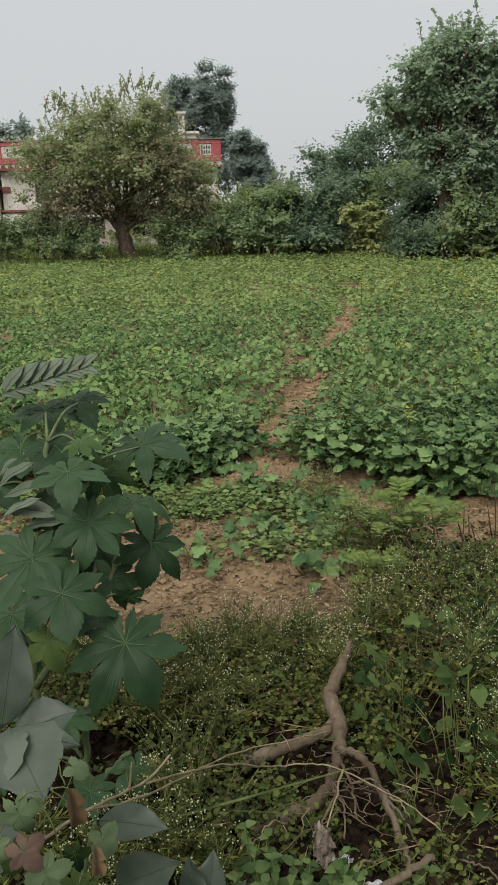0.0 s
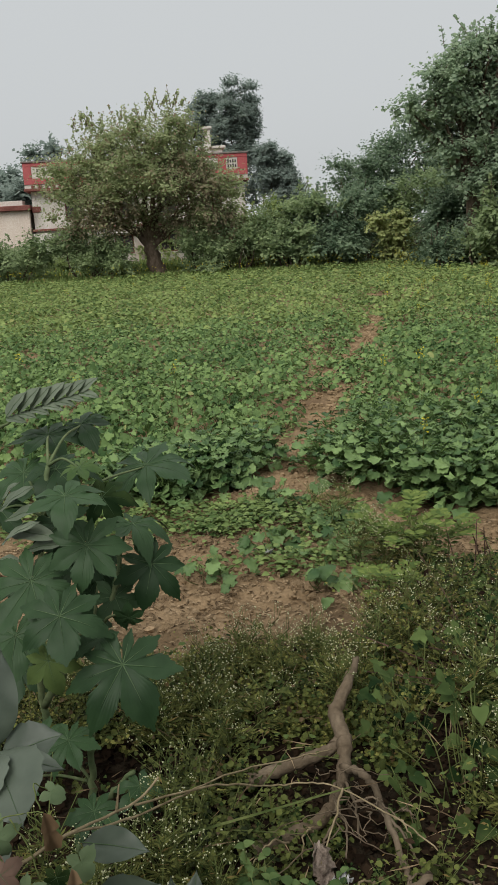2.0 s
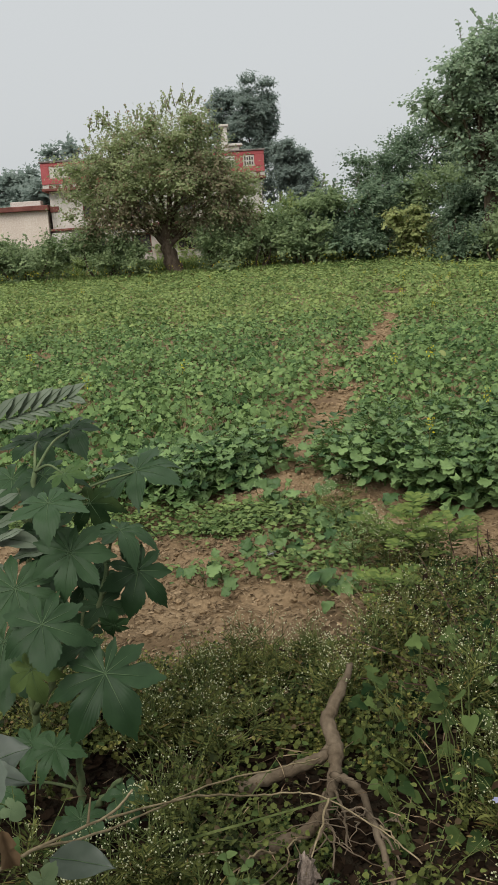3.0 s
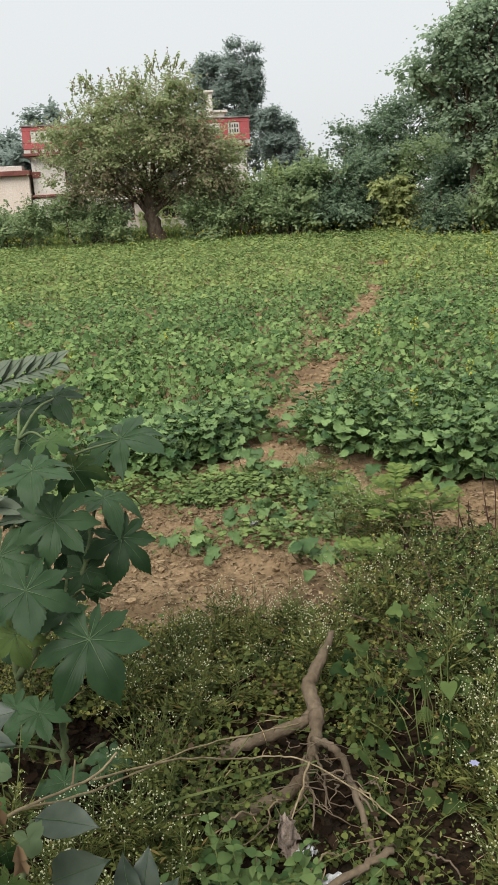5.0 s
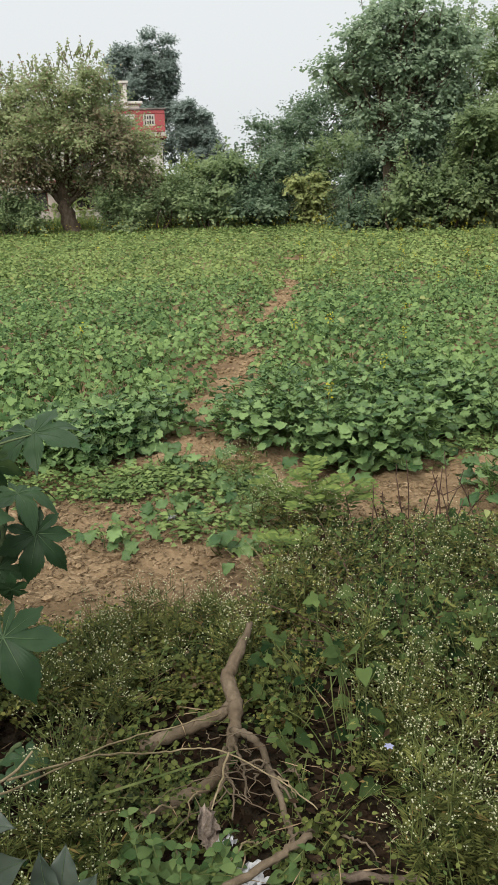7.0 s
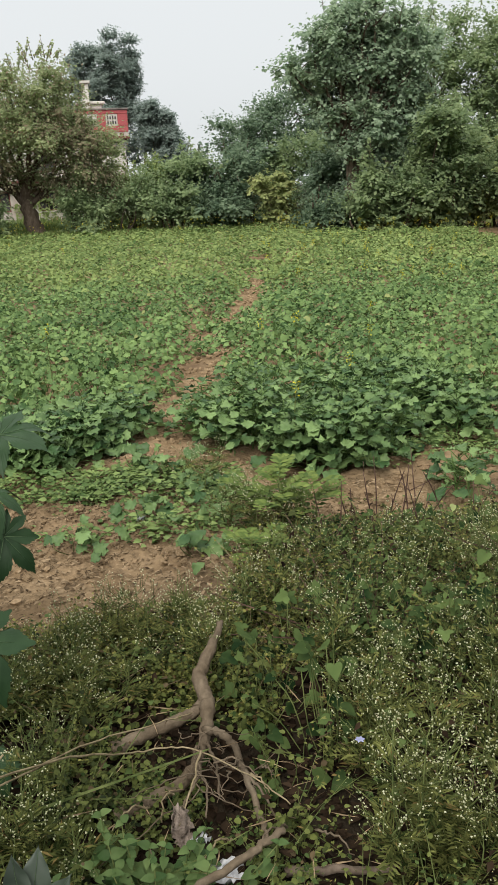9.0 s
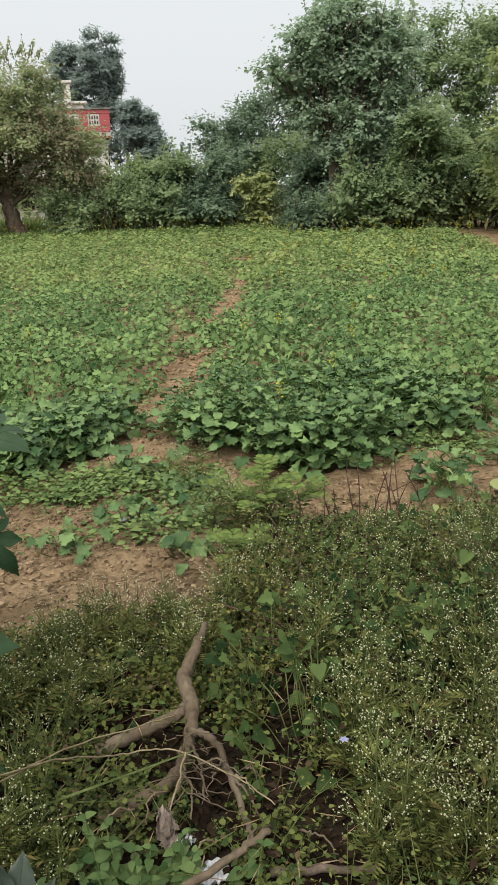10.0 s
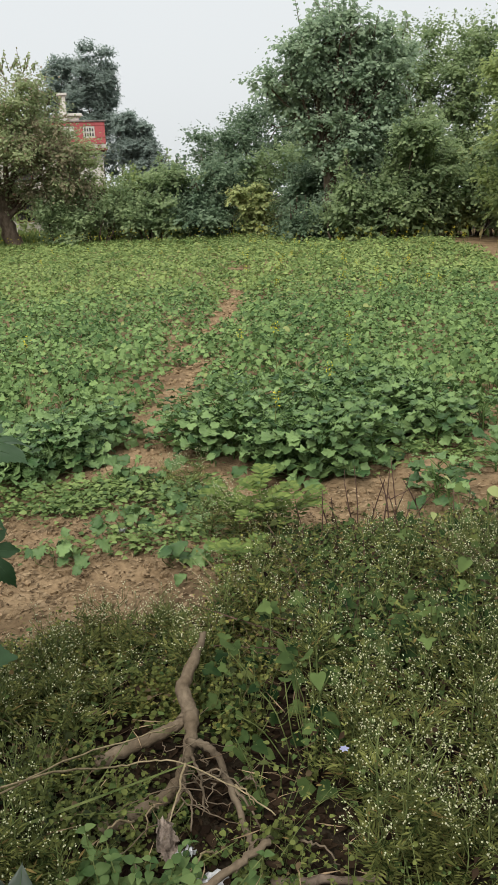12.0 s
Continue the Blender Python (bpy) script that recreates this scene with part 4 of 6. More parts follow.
# ---- the crop ----
def crop_mask(x, y, rng):
    ok = (y > front_y(x)) & (rng.random(len(x)) > bare(x, y) * 1.25)
    ok &= rng.random(len(x)) > np.clip(0.70 - 1.9 * vnoise(x, y, 2.6, 77), 0, 0.5)
    ok &= ~((y > 15) & (x > 9.9 + (y - 22) * 0.2 + 0.9 * (vnoise(x, y, 0.8, 33) - 0.5)))
    return ok


def crop_high(x, y):
    """The height of the plants: tall in the block at the front right."""
    block = np.clip((x - 0.35) * 2.2, 0, 1) * np.clip((9.5 - y) / 3.0, 0, 1) * np.clip((3.4 - x) / 1.2, 0, 1)
    beside = np.clip(np.abs(x - path_x(y)) / np.interp(y, [5, 9, 18], [0.62, 0.6, 0.7]), 0.35, 1)
    return (0.19 + 0.10 * vnoise(x, y, 0.5, 31)) * np.where(y < 22, beside, 1) + 0.15 * block


def crop_patch(h, stems, rng, x, y, leaves, leaf, template):
    """Plants as rosettes of stalked leaves; their stalks rise from the foot."""
    n = len(x)
    z0, hh = height(x, y), crop_high(x, y) * rng.uniform(0.75, 1.2, len(x)) * (0.72 + 0.56 * vnoise(x, y, 3.1, 78))
    a = (np.arange(leaves) * 2.4)[None, :] + rng.uniform(0, 6.28, (n, 1)) + rng.normal(0, 0.3, (n, leaves))
    q = np.linspace(1, 0.15, leaves)[None, :] * rng.uniform(0.7, 1.2, (n, leaves))
    r = 0.16 * q * (0.7 + hh[:, None])
    z = z0[:, None] + hh[:, None] * (1.05 - 0.90 * np.linspace(1, 0, leaves)[None, :] ** 1.2 * rng.uniform(0.65, 1.1, (n, leaves)))
    p = np.stack([x[:, None] + np.cos(a) * r, y[:, None] + np.sin(a) * r, z], 2)
    ax = np.stack([np.cos(a), np.sin(a), rng.uniform(-0.45, 0.30, (n, leaves))], 2)
    nm = np.stack([-0.2 * np.cos(a), -0.2 * np.sin(a) - 0.25, np.ones_like(a)], 2) + unit(rng, n * leaves).reshape(n, leaves, 3) * 0.8
    s = leaf * rng.uniform(0.6, 1.3, (n, leaves)) * (0.75 + 0.9 * np.clip(hh - 0.25, 0, 0.3))[:, None] * 1.1
    p_, ax_, nm_, s_ = p.reshape(-1, 3), ax.reshape(-1, 3), nm.reshape(-1, 3), s.ravel()
    half = rng.random(len(s_)) < (0.55 if template is T_CROP else 0.0)
    h.scatter(T_LOBED, p_[half], ax_[half], nm_[half], s_[half] * 1.1)
    h.scatter(template, p_[~half], ax_[~half], nm_[~half], s_[~half])
    if stems is not None:
        for i in range(n):
            for j in range(0, leaves, 4):
                stems.tube(np.array([(x[i], y[i], z0[i] - 0.01), ((x[i] + p[i, j, 0]) / 2, (y[i] + p[i, j, 1]) / 2, (z0[i] + p[i, j, 2]) / 2 + 0.04), p[i, j]]), 0.004, 3)


def field_points(rng, y0, y1, density, margin=1.2):
    n = int((y1 - y0) * (0.92 * (y0 + y1) / 2 + 2 * margin) * density)
    y = rng.uniform(y0, y1, n)
    x = rng.uniform(-0.36 * y - margin, 0.56 * y + margin)
    ok = crop_mask(x, y, rng)
    return x[ok], y[ok]


rg = np.random.default_rng(40)
mid_leaves, mid_stems = Heap(), Heap()
fx, fy = field_points(rg, 4.6, 8.2, 29)
near_pts = np.stack([fx, fy], 1)
order = np.argsort(np.hypot(fx - 0.9, fy - 4.6))
single, rest = order[:150], order[150:]
crop_patch(mid_leaves, mid_stems, rg, fx[rest], fy[rest], 12, 0.086, T_CROP)
fx, fy = field_points(rg, 8.2, 18, 33)
ok = rg.random(len(fy)) > (fy - 14) / 4
fx, fy = fx[ok], fy[ok]
crop_patch(mid_leaves, None, rg, fx, fy, 12, 0.073, T_CROPMID)
tagged(part("crop_leaves", mid_leaves, CROP), "low leafy green crop covering the field", "crop", kind="stuff")
tagged(part("crop_stalks", mid_stems, CROPSTEM), "pale green stalks of the crop", "crop", kind="stuff")
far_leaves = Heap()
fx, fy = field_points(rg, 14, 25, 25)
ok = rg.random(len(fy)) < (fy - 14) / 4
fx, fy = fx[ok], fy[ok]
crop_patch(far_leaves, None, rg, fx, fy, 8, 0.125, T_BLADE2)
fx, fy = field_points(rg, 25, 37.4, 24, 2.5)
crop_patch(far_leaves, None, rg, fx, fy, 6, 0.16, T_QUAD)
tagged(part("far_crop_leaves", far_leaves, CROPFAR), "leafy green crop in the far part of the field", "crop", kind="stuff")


def crop_plant(rng, hgt):
    ob = thing("crop_plant", (0, 0, 0), "leafy green crop plant with broad lobed leaves", "crop plant", "crop plants at the field's front edge")
    stem = Heap()
    stem.tube(curve_pts([(0, 0, -0.02), (rng.normal(0, 0.015), rng.normal(0, 0.015), hgt * 0.5), (rng.normal(0, 0.03), rng.normal(0, 0.03), hgt * 0.86)], 3), np.linspace(0.008, 0.003, 7), 5)
    k = 24
    for i in range(k):
        a = i * 2.4 + rng.normal(0, 0.25)
        u = i / (k - 1)
        z0, r = hgt * (0.01 + 0.84 * u), (0.19 - 0.11 * u) * rng.uniform(0.8, 1.2)
        tip = np.array([math.cos(a) * r, math.sin(a) * r, z0 + hgt * 0.16 + rng.normal(0, 0.02)])
        stem.tube(np.array([(0, 0, z0), (tip[0] * 0.5, tip[1] * 0.5, (z0 + tip[2]) / 2 + 0.015), tip]), 0.0035, 3)
        lf = Heap()
        lf.scatter(T_RUFFLED[i % 6], [tip], [(math.cos(a), math.sin(a), rng.uniform(-0.35, 0.45))], [(-0.25 * math.cos(a) + rng.normal(0, 0.35), -0.25 * math.sin(a) - 0.15 + rng.normal(0, 0.35), 1)], (0.135 - 0.050 * u) * rng.uniform(0.55, 1.2))
        part("leaf", lf, CROPFRONT, ob)
    part("stem", stem, CROPSTEM, ob)
    return ob


kinds = [crop_plant(rg, hh) for hh in (0.30, 0.36, 0.42, 0.48, 0.30, 0.36, 0.42, 0.48)]
for i, k in enumerate(single):
    px_, py_ = near_pts[k]
    want = float(crop_high(np.array([px_]), np.array([py_]))[0]) * 1.05
    src = kinds[int(np.clip(round((want - 0.28) / 0.06), 0, 3)) + 4 * (i % 2)]
    m = pose(px_, py_, float(height(px_, py_)), 0, 0, rg.uniform(0, 360))
    if src.location.length == 0:
        src.matrix_basis = m
    else:
        copy_thing(src, m)


for px_, py_, k, turn in ((2.02, 4.16, 1, 20), (2.14, 4.26, 0, 130), (2.62, 4.62, 4, 80)):
    copy_thing(kinds[k], pose(px_, py_, float(height(px_, py_)), 0, 0, turn))
for i, k in enumerate(kinds):
    if k.location.length == 0:
        px_, py_ = 0.9 + 0.23 * i, 5.4 + 0.11 * i
        k.matrix_basis = pose(px_, py_, float(height(px_, py_)), 0, 0, 40 * i)


# yellow flower stalks among the crop
def flower_stalk(rng, hgt):
    ob = thing("flowering_stalk", (0, 0, 0), "thin green stalk with small yellow flowers above the crop", "flower", "yellow flowers in the field")
    st, fl = Heap(), Heap()
    top = np.array([rng.normal(0, 0.04), rng.normal(0, 0.04), hgt])
    line = curve_pts([(0, 0, 0), top * 0.5 + rng.normal(0, 0.015, 3), top], 3)
    st.tube(line, np.linspace(0.006, 0.003, len(line)), 4)
    n = 16
    c = top + rng.normal(0, 1, (n, 3)) * np.array([0.025, 0.025, 0.03])
    fl.scatter(T_BLADE, c, unit(rng, n), unit(rng, n), 0.027)
    part("stem", st, GREENSTEM, ob)
    tagged(part("flower_head", fl, YELLOWFLOWER, ob), kind="stuff")
    return ob


stalks = [flower_stalk(rg, hh) for hh in (0.5, 0.6, 0.7)]
spots = [(1.9, 6.3), (2.15, 7.1), (1.55, 7.6), (1.3, 8.4), (2.6, 8.9), (-0.9, 7.3), (-1.9, 7.8), (-3.1, 9.4), (3.6, 11.0), (4.6, 13.5), (1.1, 5.0)]
for _ in range(170):
    yy = 11 + 26 * rg.random() ** 0.55
    xx = rg.uniform(-0.3 * yy, 0.5 * yy) if rg.random() < 0.35 else rg.uniform(0.14 * yy, 0.42 * yy)
    spots.append((xx, yy))
for i, (xx, yy) in enumerate(spots):
    src = stalks[i % 3]
    m = pose(xx, yy, float(height(xx, yy)), 0, 0, rg.uniform(0, 360))
    if src.location.length == 0:
        src.matrix_basis = m
    else:
        copy_thing(src, m)
hx, hy = rg.uniform(-15, 11, 420), rg.uniform(34.5, 38, 420)
fl = Heap()
fl.scatter(T_BLADE, np.stack([hx, hy, rg.uniform(0.4, 0.75, 420)], 1), unit(rg, 420), unit(rg, 420), 0.07)
tagged(part("far_flowers", fl, YELLOWFLOWER), "tiny yellow flowers on weeds at the field's end", "flowers", kind="stuff")


# ---- clods and low weeds on the bare strip ----
def lump(rng, n_lat=3, n_lon=6):
    v = [(0, 0, 1)]
    for i in range(1, n_lat):
        for j in range(n_lon):
            th, ph = math.pi * i / n_lat, 2 * math.pi * j / n_lon
            v.append((math.sin(th) * math.cos(ph), math.sin(th) * math.sin(ph), math.cos(th)))
    v.append((0, 0, -1))
    v = np.array(v) * rng.uniform(0.6, 1.2, (len(v), 1)) * np.array([1, 0.8, 0.55])
    f = []
    for j in range(n_lon):
        k = (j + 1) % n_lon
        f.append((0, 1 + j, 1 + k))
        for i in range(n_lat - 2):
            a, b = 1 + i * n_lon, 1 + (i + 1) * n_lon
            f += [(a + j, b + j, b + k), (a + j, b + k, a + k)]
        e = 1 + (n_lat - 2) * n_lon
        f.append((e + j, len(v) - 1, e + k))
    return v, np.array(f)


rg = np.random.default_rng(70)
h = Heap()
for _ in range(12):
    n = 460
    x, y = rg.uniform(-2.2, 3.4, n), 3.1 + rg.random(n) * 5.0
    ok = bare(x, y) > rg.random(n) * 0.9
    x, y = x[ok], y[ok]
    s = 0.007 + 0.032 * rg.random(len(x)) ** 3.0
    ang = rg.uniform(0, 6.28, len(x))
    h.scatter(lump(rg), np.stack([x, y, height(x, y) + s * 0.15], 1), np.stack([np.cos(ang), np.sin(ang), np.zeros_like(ang)], 1), np.tile((0, 0, 1.0), (len(x), 1)) + unit(rg, len(x)) * 0.3, s)
for _ in range(3):
    n = 950
    y = rg.uniform(5, 22, n)
    x = path_x(y) + rg.normal(0, 0.28, n)
    ok = bare(x, y) > rg.random(n) * 0.9
    x, y = x[ok], y[ok]
    s = (0.012 + 0.035 * rg.random(len(x)) ** 3.0) * (0.7 + y * 0.04)
    ang = rg.uniform(0, 6.28, len(x))
    h.scatter(lump(rg), np.stack([x, y, height(x, y) + s * 0.15], 1), np.stack([np.cos(ang), np.sin(ang), np.zeros_like(ang)], 1), np.tile((0, 0, 1.0), (len(x), 1)) + unit(rg, len(x)) * 0.3, s)
tagged(part("soil_clods", h, CLOD, smooth=False), "crumbled reddish soil clods on the bare strip", "soil clods", kind="stuff")
clod_meshes = []
for _ in range(8):
    one = Heap()
    one.add(*lump(rg, 4, 8))
    clod_meshes.append(one.mesh("clod", CLOD, False))
x, y = rg.uniform(-1.6, 2.8, 950), rg.uniform(2.9, 4.7, 950)
ok = bare(x, y) > rg.random(950) * 0.9
for q, (cx, cy) in enumerate(list(zip(x[ok], y[ok]))[:300]):
    size = 0.024 + 0.052 * rg.random() ** 2.5
    piece = part("clod", clod_meshes[q % 8], CLOD, ground)
    piece.matrix_basis = pose(cx, cy, float(height(cx, cy)) + size * 0.05, rg.uniform(-12, 12), rg.uniform(-12, 12), rg.uniform(0, 360)) @ Matrix.Scale(size, 4)
h = Heap()
n = 5000
x, y = rg.uniform(-2.2, 3.0, n), rg.uniform(3.0, 5.4, n)
ang = rg.uniform(0, 6.28, n)
h.scatter(t_blade(0.12, 0.02, 0.03), np.stack([x, y, height(x, y) + 0.014], 1), np.stack([np.cos(ang), np.sin(ang), rg.normal(0, 0.15, n)], 1), np.tile((0, 0, 1.0), (n, 1)) + unit(rg, n) * 0.4, rg.uniform(0.02, 0.08, n))
n = 7500
x, y = rg.uniform(-2.0, 1.6, n), rg.uniform(2.7, 4.6, n)
ang = rg.uniform(0, 6.28, n)
h.scatter(t_blade(0.38, 0.05, 0.1), np.stack([x, y, height(x, y) + 0.012], 1), np.stack([np.cos(ang), np.sin(ang), rg.normal(0, 0.2, n)], 1), np.tile((0, 0, 1.0), (n, 1)) + unit(rg, n) * 0.5, rg.uniform(0.015, 0.05, n))
n = 500
x, y = rg.uniform(-1.1, 1.9, n), rg.uniform(1.1, 3.0, n)
ang = rg.uniform(0, 6.28, n)
h.scatter(t_blade(0.035, 0.01, 0.1), np.stack([x, y, height(x, y) + rg.uniform(0.02, 0.14, n)], 1), np.stack([np.cos(ang), np.sin(ang), rg.normal(0.2, 0.5, n)], 1), unit(rg, n) + np.array([0, -0.5, 0.8]), rg.uniform(0.06, 0.17, n))
tagged(part("straw_litter", h, STRAW), "scattered dry straw and leaf litter on the soil", "straw", kind="stuff")


def tall(x, y):
    """How tall the rank weeds stand."""
    right = np.clip((x - 0.28 - 0.16 * (y - 2)) / 0.35, 0, 1)
    right = right * np.clip((4.0 - y) * 0.8, 0.1, 1)
    mounds = vnoise(x, y, 4.3, 41) * 0.6 + vnoise(x, y, 9.0, 40) * 0.4
    return 0.05 + 0.40 * np.clip(mounds - 0.25, 0, 1) ** 1.3 * np.clip((4.0 - y) / 0.6, 0.15, 1) + (0.10 + 0.30 * vnoise(x, y, 2.6, 42)) * right * np.clip((3.75 + 0.1 * (x - 1) - y) / 0.8, 0, 1)


def thick(x, y):
    """How thickly the weeds grow, 0 to 1, and how far a spot lies in the hollow round the root."""
    edge = np.where(x < 0.35 + 0.15 * (y - 2), 2.92, np.where(x > 0.85, 3.8, 4.15) + 0.25 * (x - 1))
    d = np.clip((edge - y + (vnoise(x, y, 2.2, 43) - 0.5) * 0.9) * 2.5, 0, 1)
    d = d * np.clip((y - 0.15 - 0.9 * vnoise(x, y, 1.1, 46)) * 2.5, 0, 1) * np.clip((x + 2.6 - 1.1 * vnoise(x, y, 1.0, 47)) * 2, 0, 1) * np.clip((3.8 - x - 1.2 * vnoise(x, y, 1.0, 49)) * 2, 0, 1)
    hollow = np.clip(1.35 - np.hypot((x - 0.24) / 0.33, (y - 1.58) / 0.60), 0, 1)
    return d, hollow


def under_castor(x, y):
    """Thins weeds beneath the big leaves so the near-black ground shows as shade: 1 outside, small inside."""
    return 1 - 0.90 * np.clip((-0.14 - x) * 5, 0, 1) * np.clip((2.3 - y) * 4, 0, 1) * np.clip((y - 0.8) * 4, 0, 1)


def ceiling_of_weeds(x, y):
    """Caps the weeds to fit the camera's view: below its sight line to the bare strip."""
    return np.maximum(0.425 * (np.where(x < 0.38 + 0.13 * (y - 2), 3.12, np.where(x < 0.95, 4.3, 3.98)) - y), 0.05)


def cover(rng, n, x0, x1, y0, y1, template, size, mat, name, label, low=0.0, keep=None, flat=0.6):
    """Loose low foliage between the larger weeds."""
    x, y = rng.uniform(x0, x1, n), rng.uniform(y0, y1, n)
    dens, hollow = thick(x, y)
    dens = dens * np.clip(vnoise(x, y, 5.2, 45) * 2.6 - 0.5, 0.10, 1) * (1 - 0.5 * hollow)
    if keep is not None:
        dens = dens * keep(x, y)
    if mat is not VINE:
        dens = dens * under_castor(x, y)
    ok = rng.random(n) < dens
    x, y, hollow = x[ok], y[ok], hollow[ok]
    z = height(x, y) + low + np.minimum(tall(x, y) * (1 - 0.72 * hollow), ceiling_of_weeds(x, y)) * rng.random(len(x)) ** 0.5
    a = rng.uniform(0, 6.28, len(x))
    h = Heap()
    h.scatter(template, np.stack([x, y, z], 1), np.stack([np.cos(a), np.sin(a), rng.normal(0, 0.35, len(x))], 1), np.array([0, -0.25, 1.0]) + unit(rng, len(x)) * flat, size * (0.62 + 0.38 * np.clip((y - 0.8) / 1.5, 0, 1)) * rng.uniform(0.5, 1.4, len(x)))
    return tagged(part(name, h, mat), label, "weeds", kind="stuff")


RIBBON = (np.array([(-0.5, 0, 0), (0.5, 0, 0), (0.25, 1.0, 0), (-0.25, 1.0, 0)]) * np.array([0.016, 1, 1]), np.array([(0, 1, 2), (0, 2, 3)]))


def bushy_weeds(rng, n, x0, x1, y0, y1, h0, h1, leaf, template, mat, name, label, keep=None, branches=4, leaves=8, spread=0.55, stem_mat=None, gap=1.0):
    """Branching weeds: leaves in pairs along leaning stems, in clumps with gaps between them."""
    x, y = rng.uniform(x0, x1, n), rng.uniform(y0, y1, n)
    dens, hollow = thick(x, y)
    dens = dens * under_castor(x, y) * (1 - 0.6 * hollow) * np.clip(vnoise(x, y, 6.0, 57) * 3.6 - 1.1 * gap, 0.02, 1)
    if keep is not None:
        dens = dens * keep(x, y)
    ok = rng.random(n) < dens
    x, y, hollow = x[ok], y[ok], hollow[ok]
    m = len(x)
    tall_ = rng.uniform(h0, h1, m) * (0.55 + 0.9 * vnoise(x, y, 3.1, 58)) * (1 - 0.65 * hollow)
    tall_ = np.minimum(tall_, ceiling_of_weeds(x, y) * 0.9)
    bx, by, bh = (np.repeat(v, branches) for v in (x, y, tall_))
    k = m * branches
    bh = bh * rng.uniform(0.55, 1.1, k)
    az, lean = rng.uniform(0, 6.28, k), np.abs(rng.normal(0, spread, k))
    foot = np.stack([bx, by, height(bx, by)], 1)
    way = np.stack([np.cos(az) * lean, np.sin(az) * lean, np.ones(k)], 1)
    sag = np.stack([np.cos(az) * lean, np.sin(az) * lean, -0.35 * lean], 1)
    s = np.linspace(0.22, 1.0, leaves)[None, :, None]
    p = foot[:, None] + bh[:, None, None] * (way[:, None] * s + sag[:, None] * s * s * 0.5)
    la = az[:, None] + np.where(np.arange(leaves) % 2, 1.4, -1.4)[None] + rng.normal(0, 0.5, (k, leaves))
    ax = np.stack([np.cos(la), np.sin(la), rng.uniform(-0.55, 0.45, (k, leaves))], 2)
    size = leaf * np.linspace(1.15, 0.65, leaves)[None] * rng.uniform(0.55, 1.3, (k, leaves)) * (0.7 + 0.3 * np.clip((by - 0.8) / 1.5, 0, 1))[:, None]
    nm = np.array([0, -0.15, 1.0]) + unit(rng, k * leaves) * 0.75
    h = Heap()
    h.scatter(template, p.reshape(-1, 3), ax.reshape(-1, 3), nm, size.ravel())
    tagged(part(name, h, mat), label, "weeds", kind="stuff")
    st = Heap()
    mid = foot + bh[:, None] * (way * 0.5 + sag * 0.125)
    end = foot + bh[:, None] * (way + sag * 0.5)
    ref = np.tile((0.1, -1.0, 0.35), (k, 1))
    for a, b in ((foot, mid), (mid, end)):
        v = b - a
        st.scatter(RIBBON, a, v, ref, np.linalg.norm(v, axis=1))
    return tagged(part(name[:-1] + "_stems", st, stem_mat or GREENSTEM), "thin stems of " + label, "weeds", kind="stuff")


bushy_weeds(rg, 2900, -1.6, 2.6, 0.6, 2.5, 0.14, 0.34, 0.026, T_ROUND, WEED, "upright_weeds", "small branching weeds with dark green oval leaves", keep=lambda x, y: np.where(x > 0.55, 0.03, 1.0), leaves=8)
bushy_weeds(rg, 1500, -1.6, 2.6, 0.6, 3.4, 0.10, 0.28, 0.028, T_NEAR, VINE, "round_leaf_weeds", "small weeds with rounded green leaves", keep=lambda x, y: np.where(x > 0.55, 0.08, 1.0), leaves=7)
bushy_weeds(rg, 5400, -1.6, 2.6, 1.8, 3.9, 0.10, 0.26, 0.021, T_ROUND, OLIVEWEED, "olive_weeds", "small olive-green leafy weeds by the soil strip", keep=lambda x, y: np.clip((y - np.where(x > 0.62, 2.1, 1.7)) * 1.3, 0, 1), leaves=9, stem_mat=TWIG)
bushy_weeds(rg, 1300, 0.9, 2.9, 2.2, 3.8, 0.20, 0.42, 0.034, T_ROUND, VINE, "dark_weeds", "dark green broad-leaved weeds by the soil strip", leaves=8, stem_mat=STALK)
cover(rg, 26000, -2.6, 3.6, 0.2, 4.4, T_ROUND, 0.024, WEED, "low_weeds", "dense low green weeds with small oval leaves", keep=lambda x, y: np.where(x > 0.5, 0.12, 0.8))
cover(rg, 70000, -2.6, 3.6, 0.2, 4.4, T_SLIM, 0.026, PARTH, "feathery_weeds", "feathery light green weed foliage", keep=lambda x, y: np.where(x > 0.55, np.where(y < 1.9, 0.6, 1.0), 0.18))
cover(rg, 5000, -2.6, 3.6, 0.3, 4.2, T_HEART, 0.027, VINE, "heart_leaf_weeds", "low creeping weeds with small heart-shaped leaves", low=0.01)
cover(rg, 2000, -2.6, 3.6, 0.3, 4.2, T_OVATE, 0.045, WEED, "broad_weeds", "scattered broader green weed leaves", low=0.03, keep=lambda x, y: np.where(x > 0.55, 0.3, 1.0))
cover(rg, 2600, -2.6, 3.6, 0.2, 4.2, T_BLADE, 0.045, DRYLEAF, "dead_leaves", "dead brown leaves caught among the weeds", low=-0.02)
# near-black litter sheet: painted shade for the gaps between the weeds
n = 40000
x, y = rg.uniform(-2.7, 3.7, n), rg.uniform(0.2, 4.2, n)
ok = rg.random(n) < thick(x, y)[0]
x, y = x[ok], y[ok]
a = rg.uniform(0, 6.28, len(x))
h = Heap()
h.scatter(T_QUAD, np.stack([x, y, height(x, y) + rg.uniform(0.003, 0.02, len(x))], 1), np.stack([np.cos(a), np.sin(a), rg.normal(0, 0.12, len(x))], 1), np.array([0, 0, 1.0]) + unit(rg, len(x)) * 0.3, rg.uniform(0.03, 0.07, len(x)))
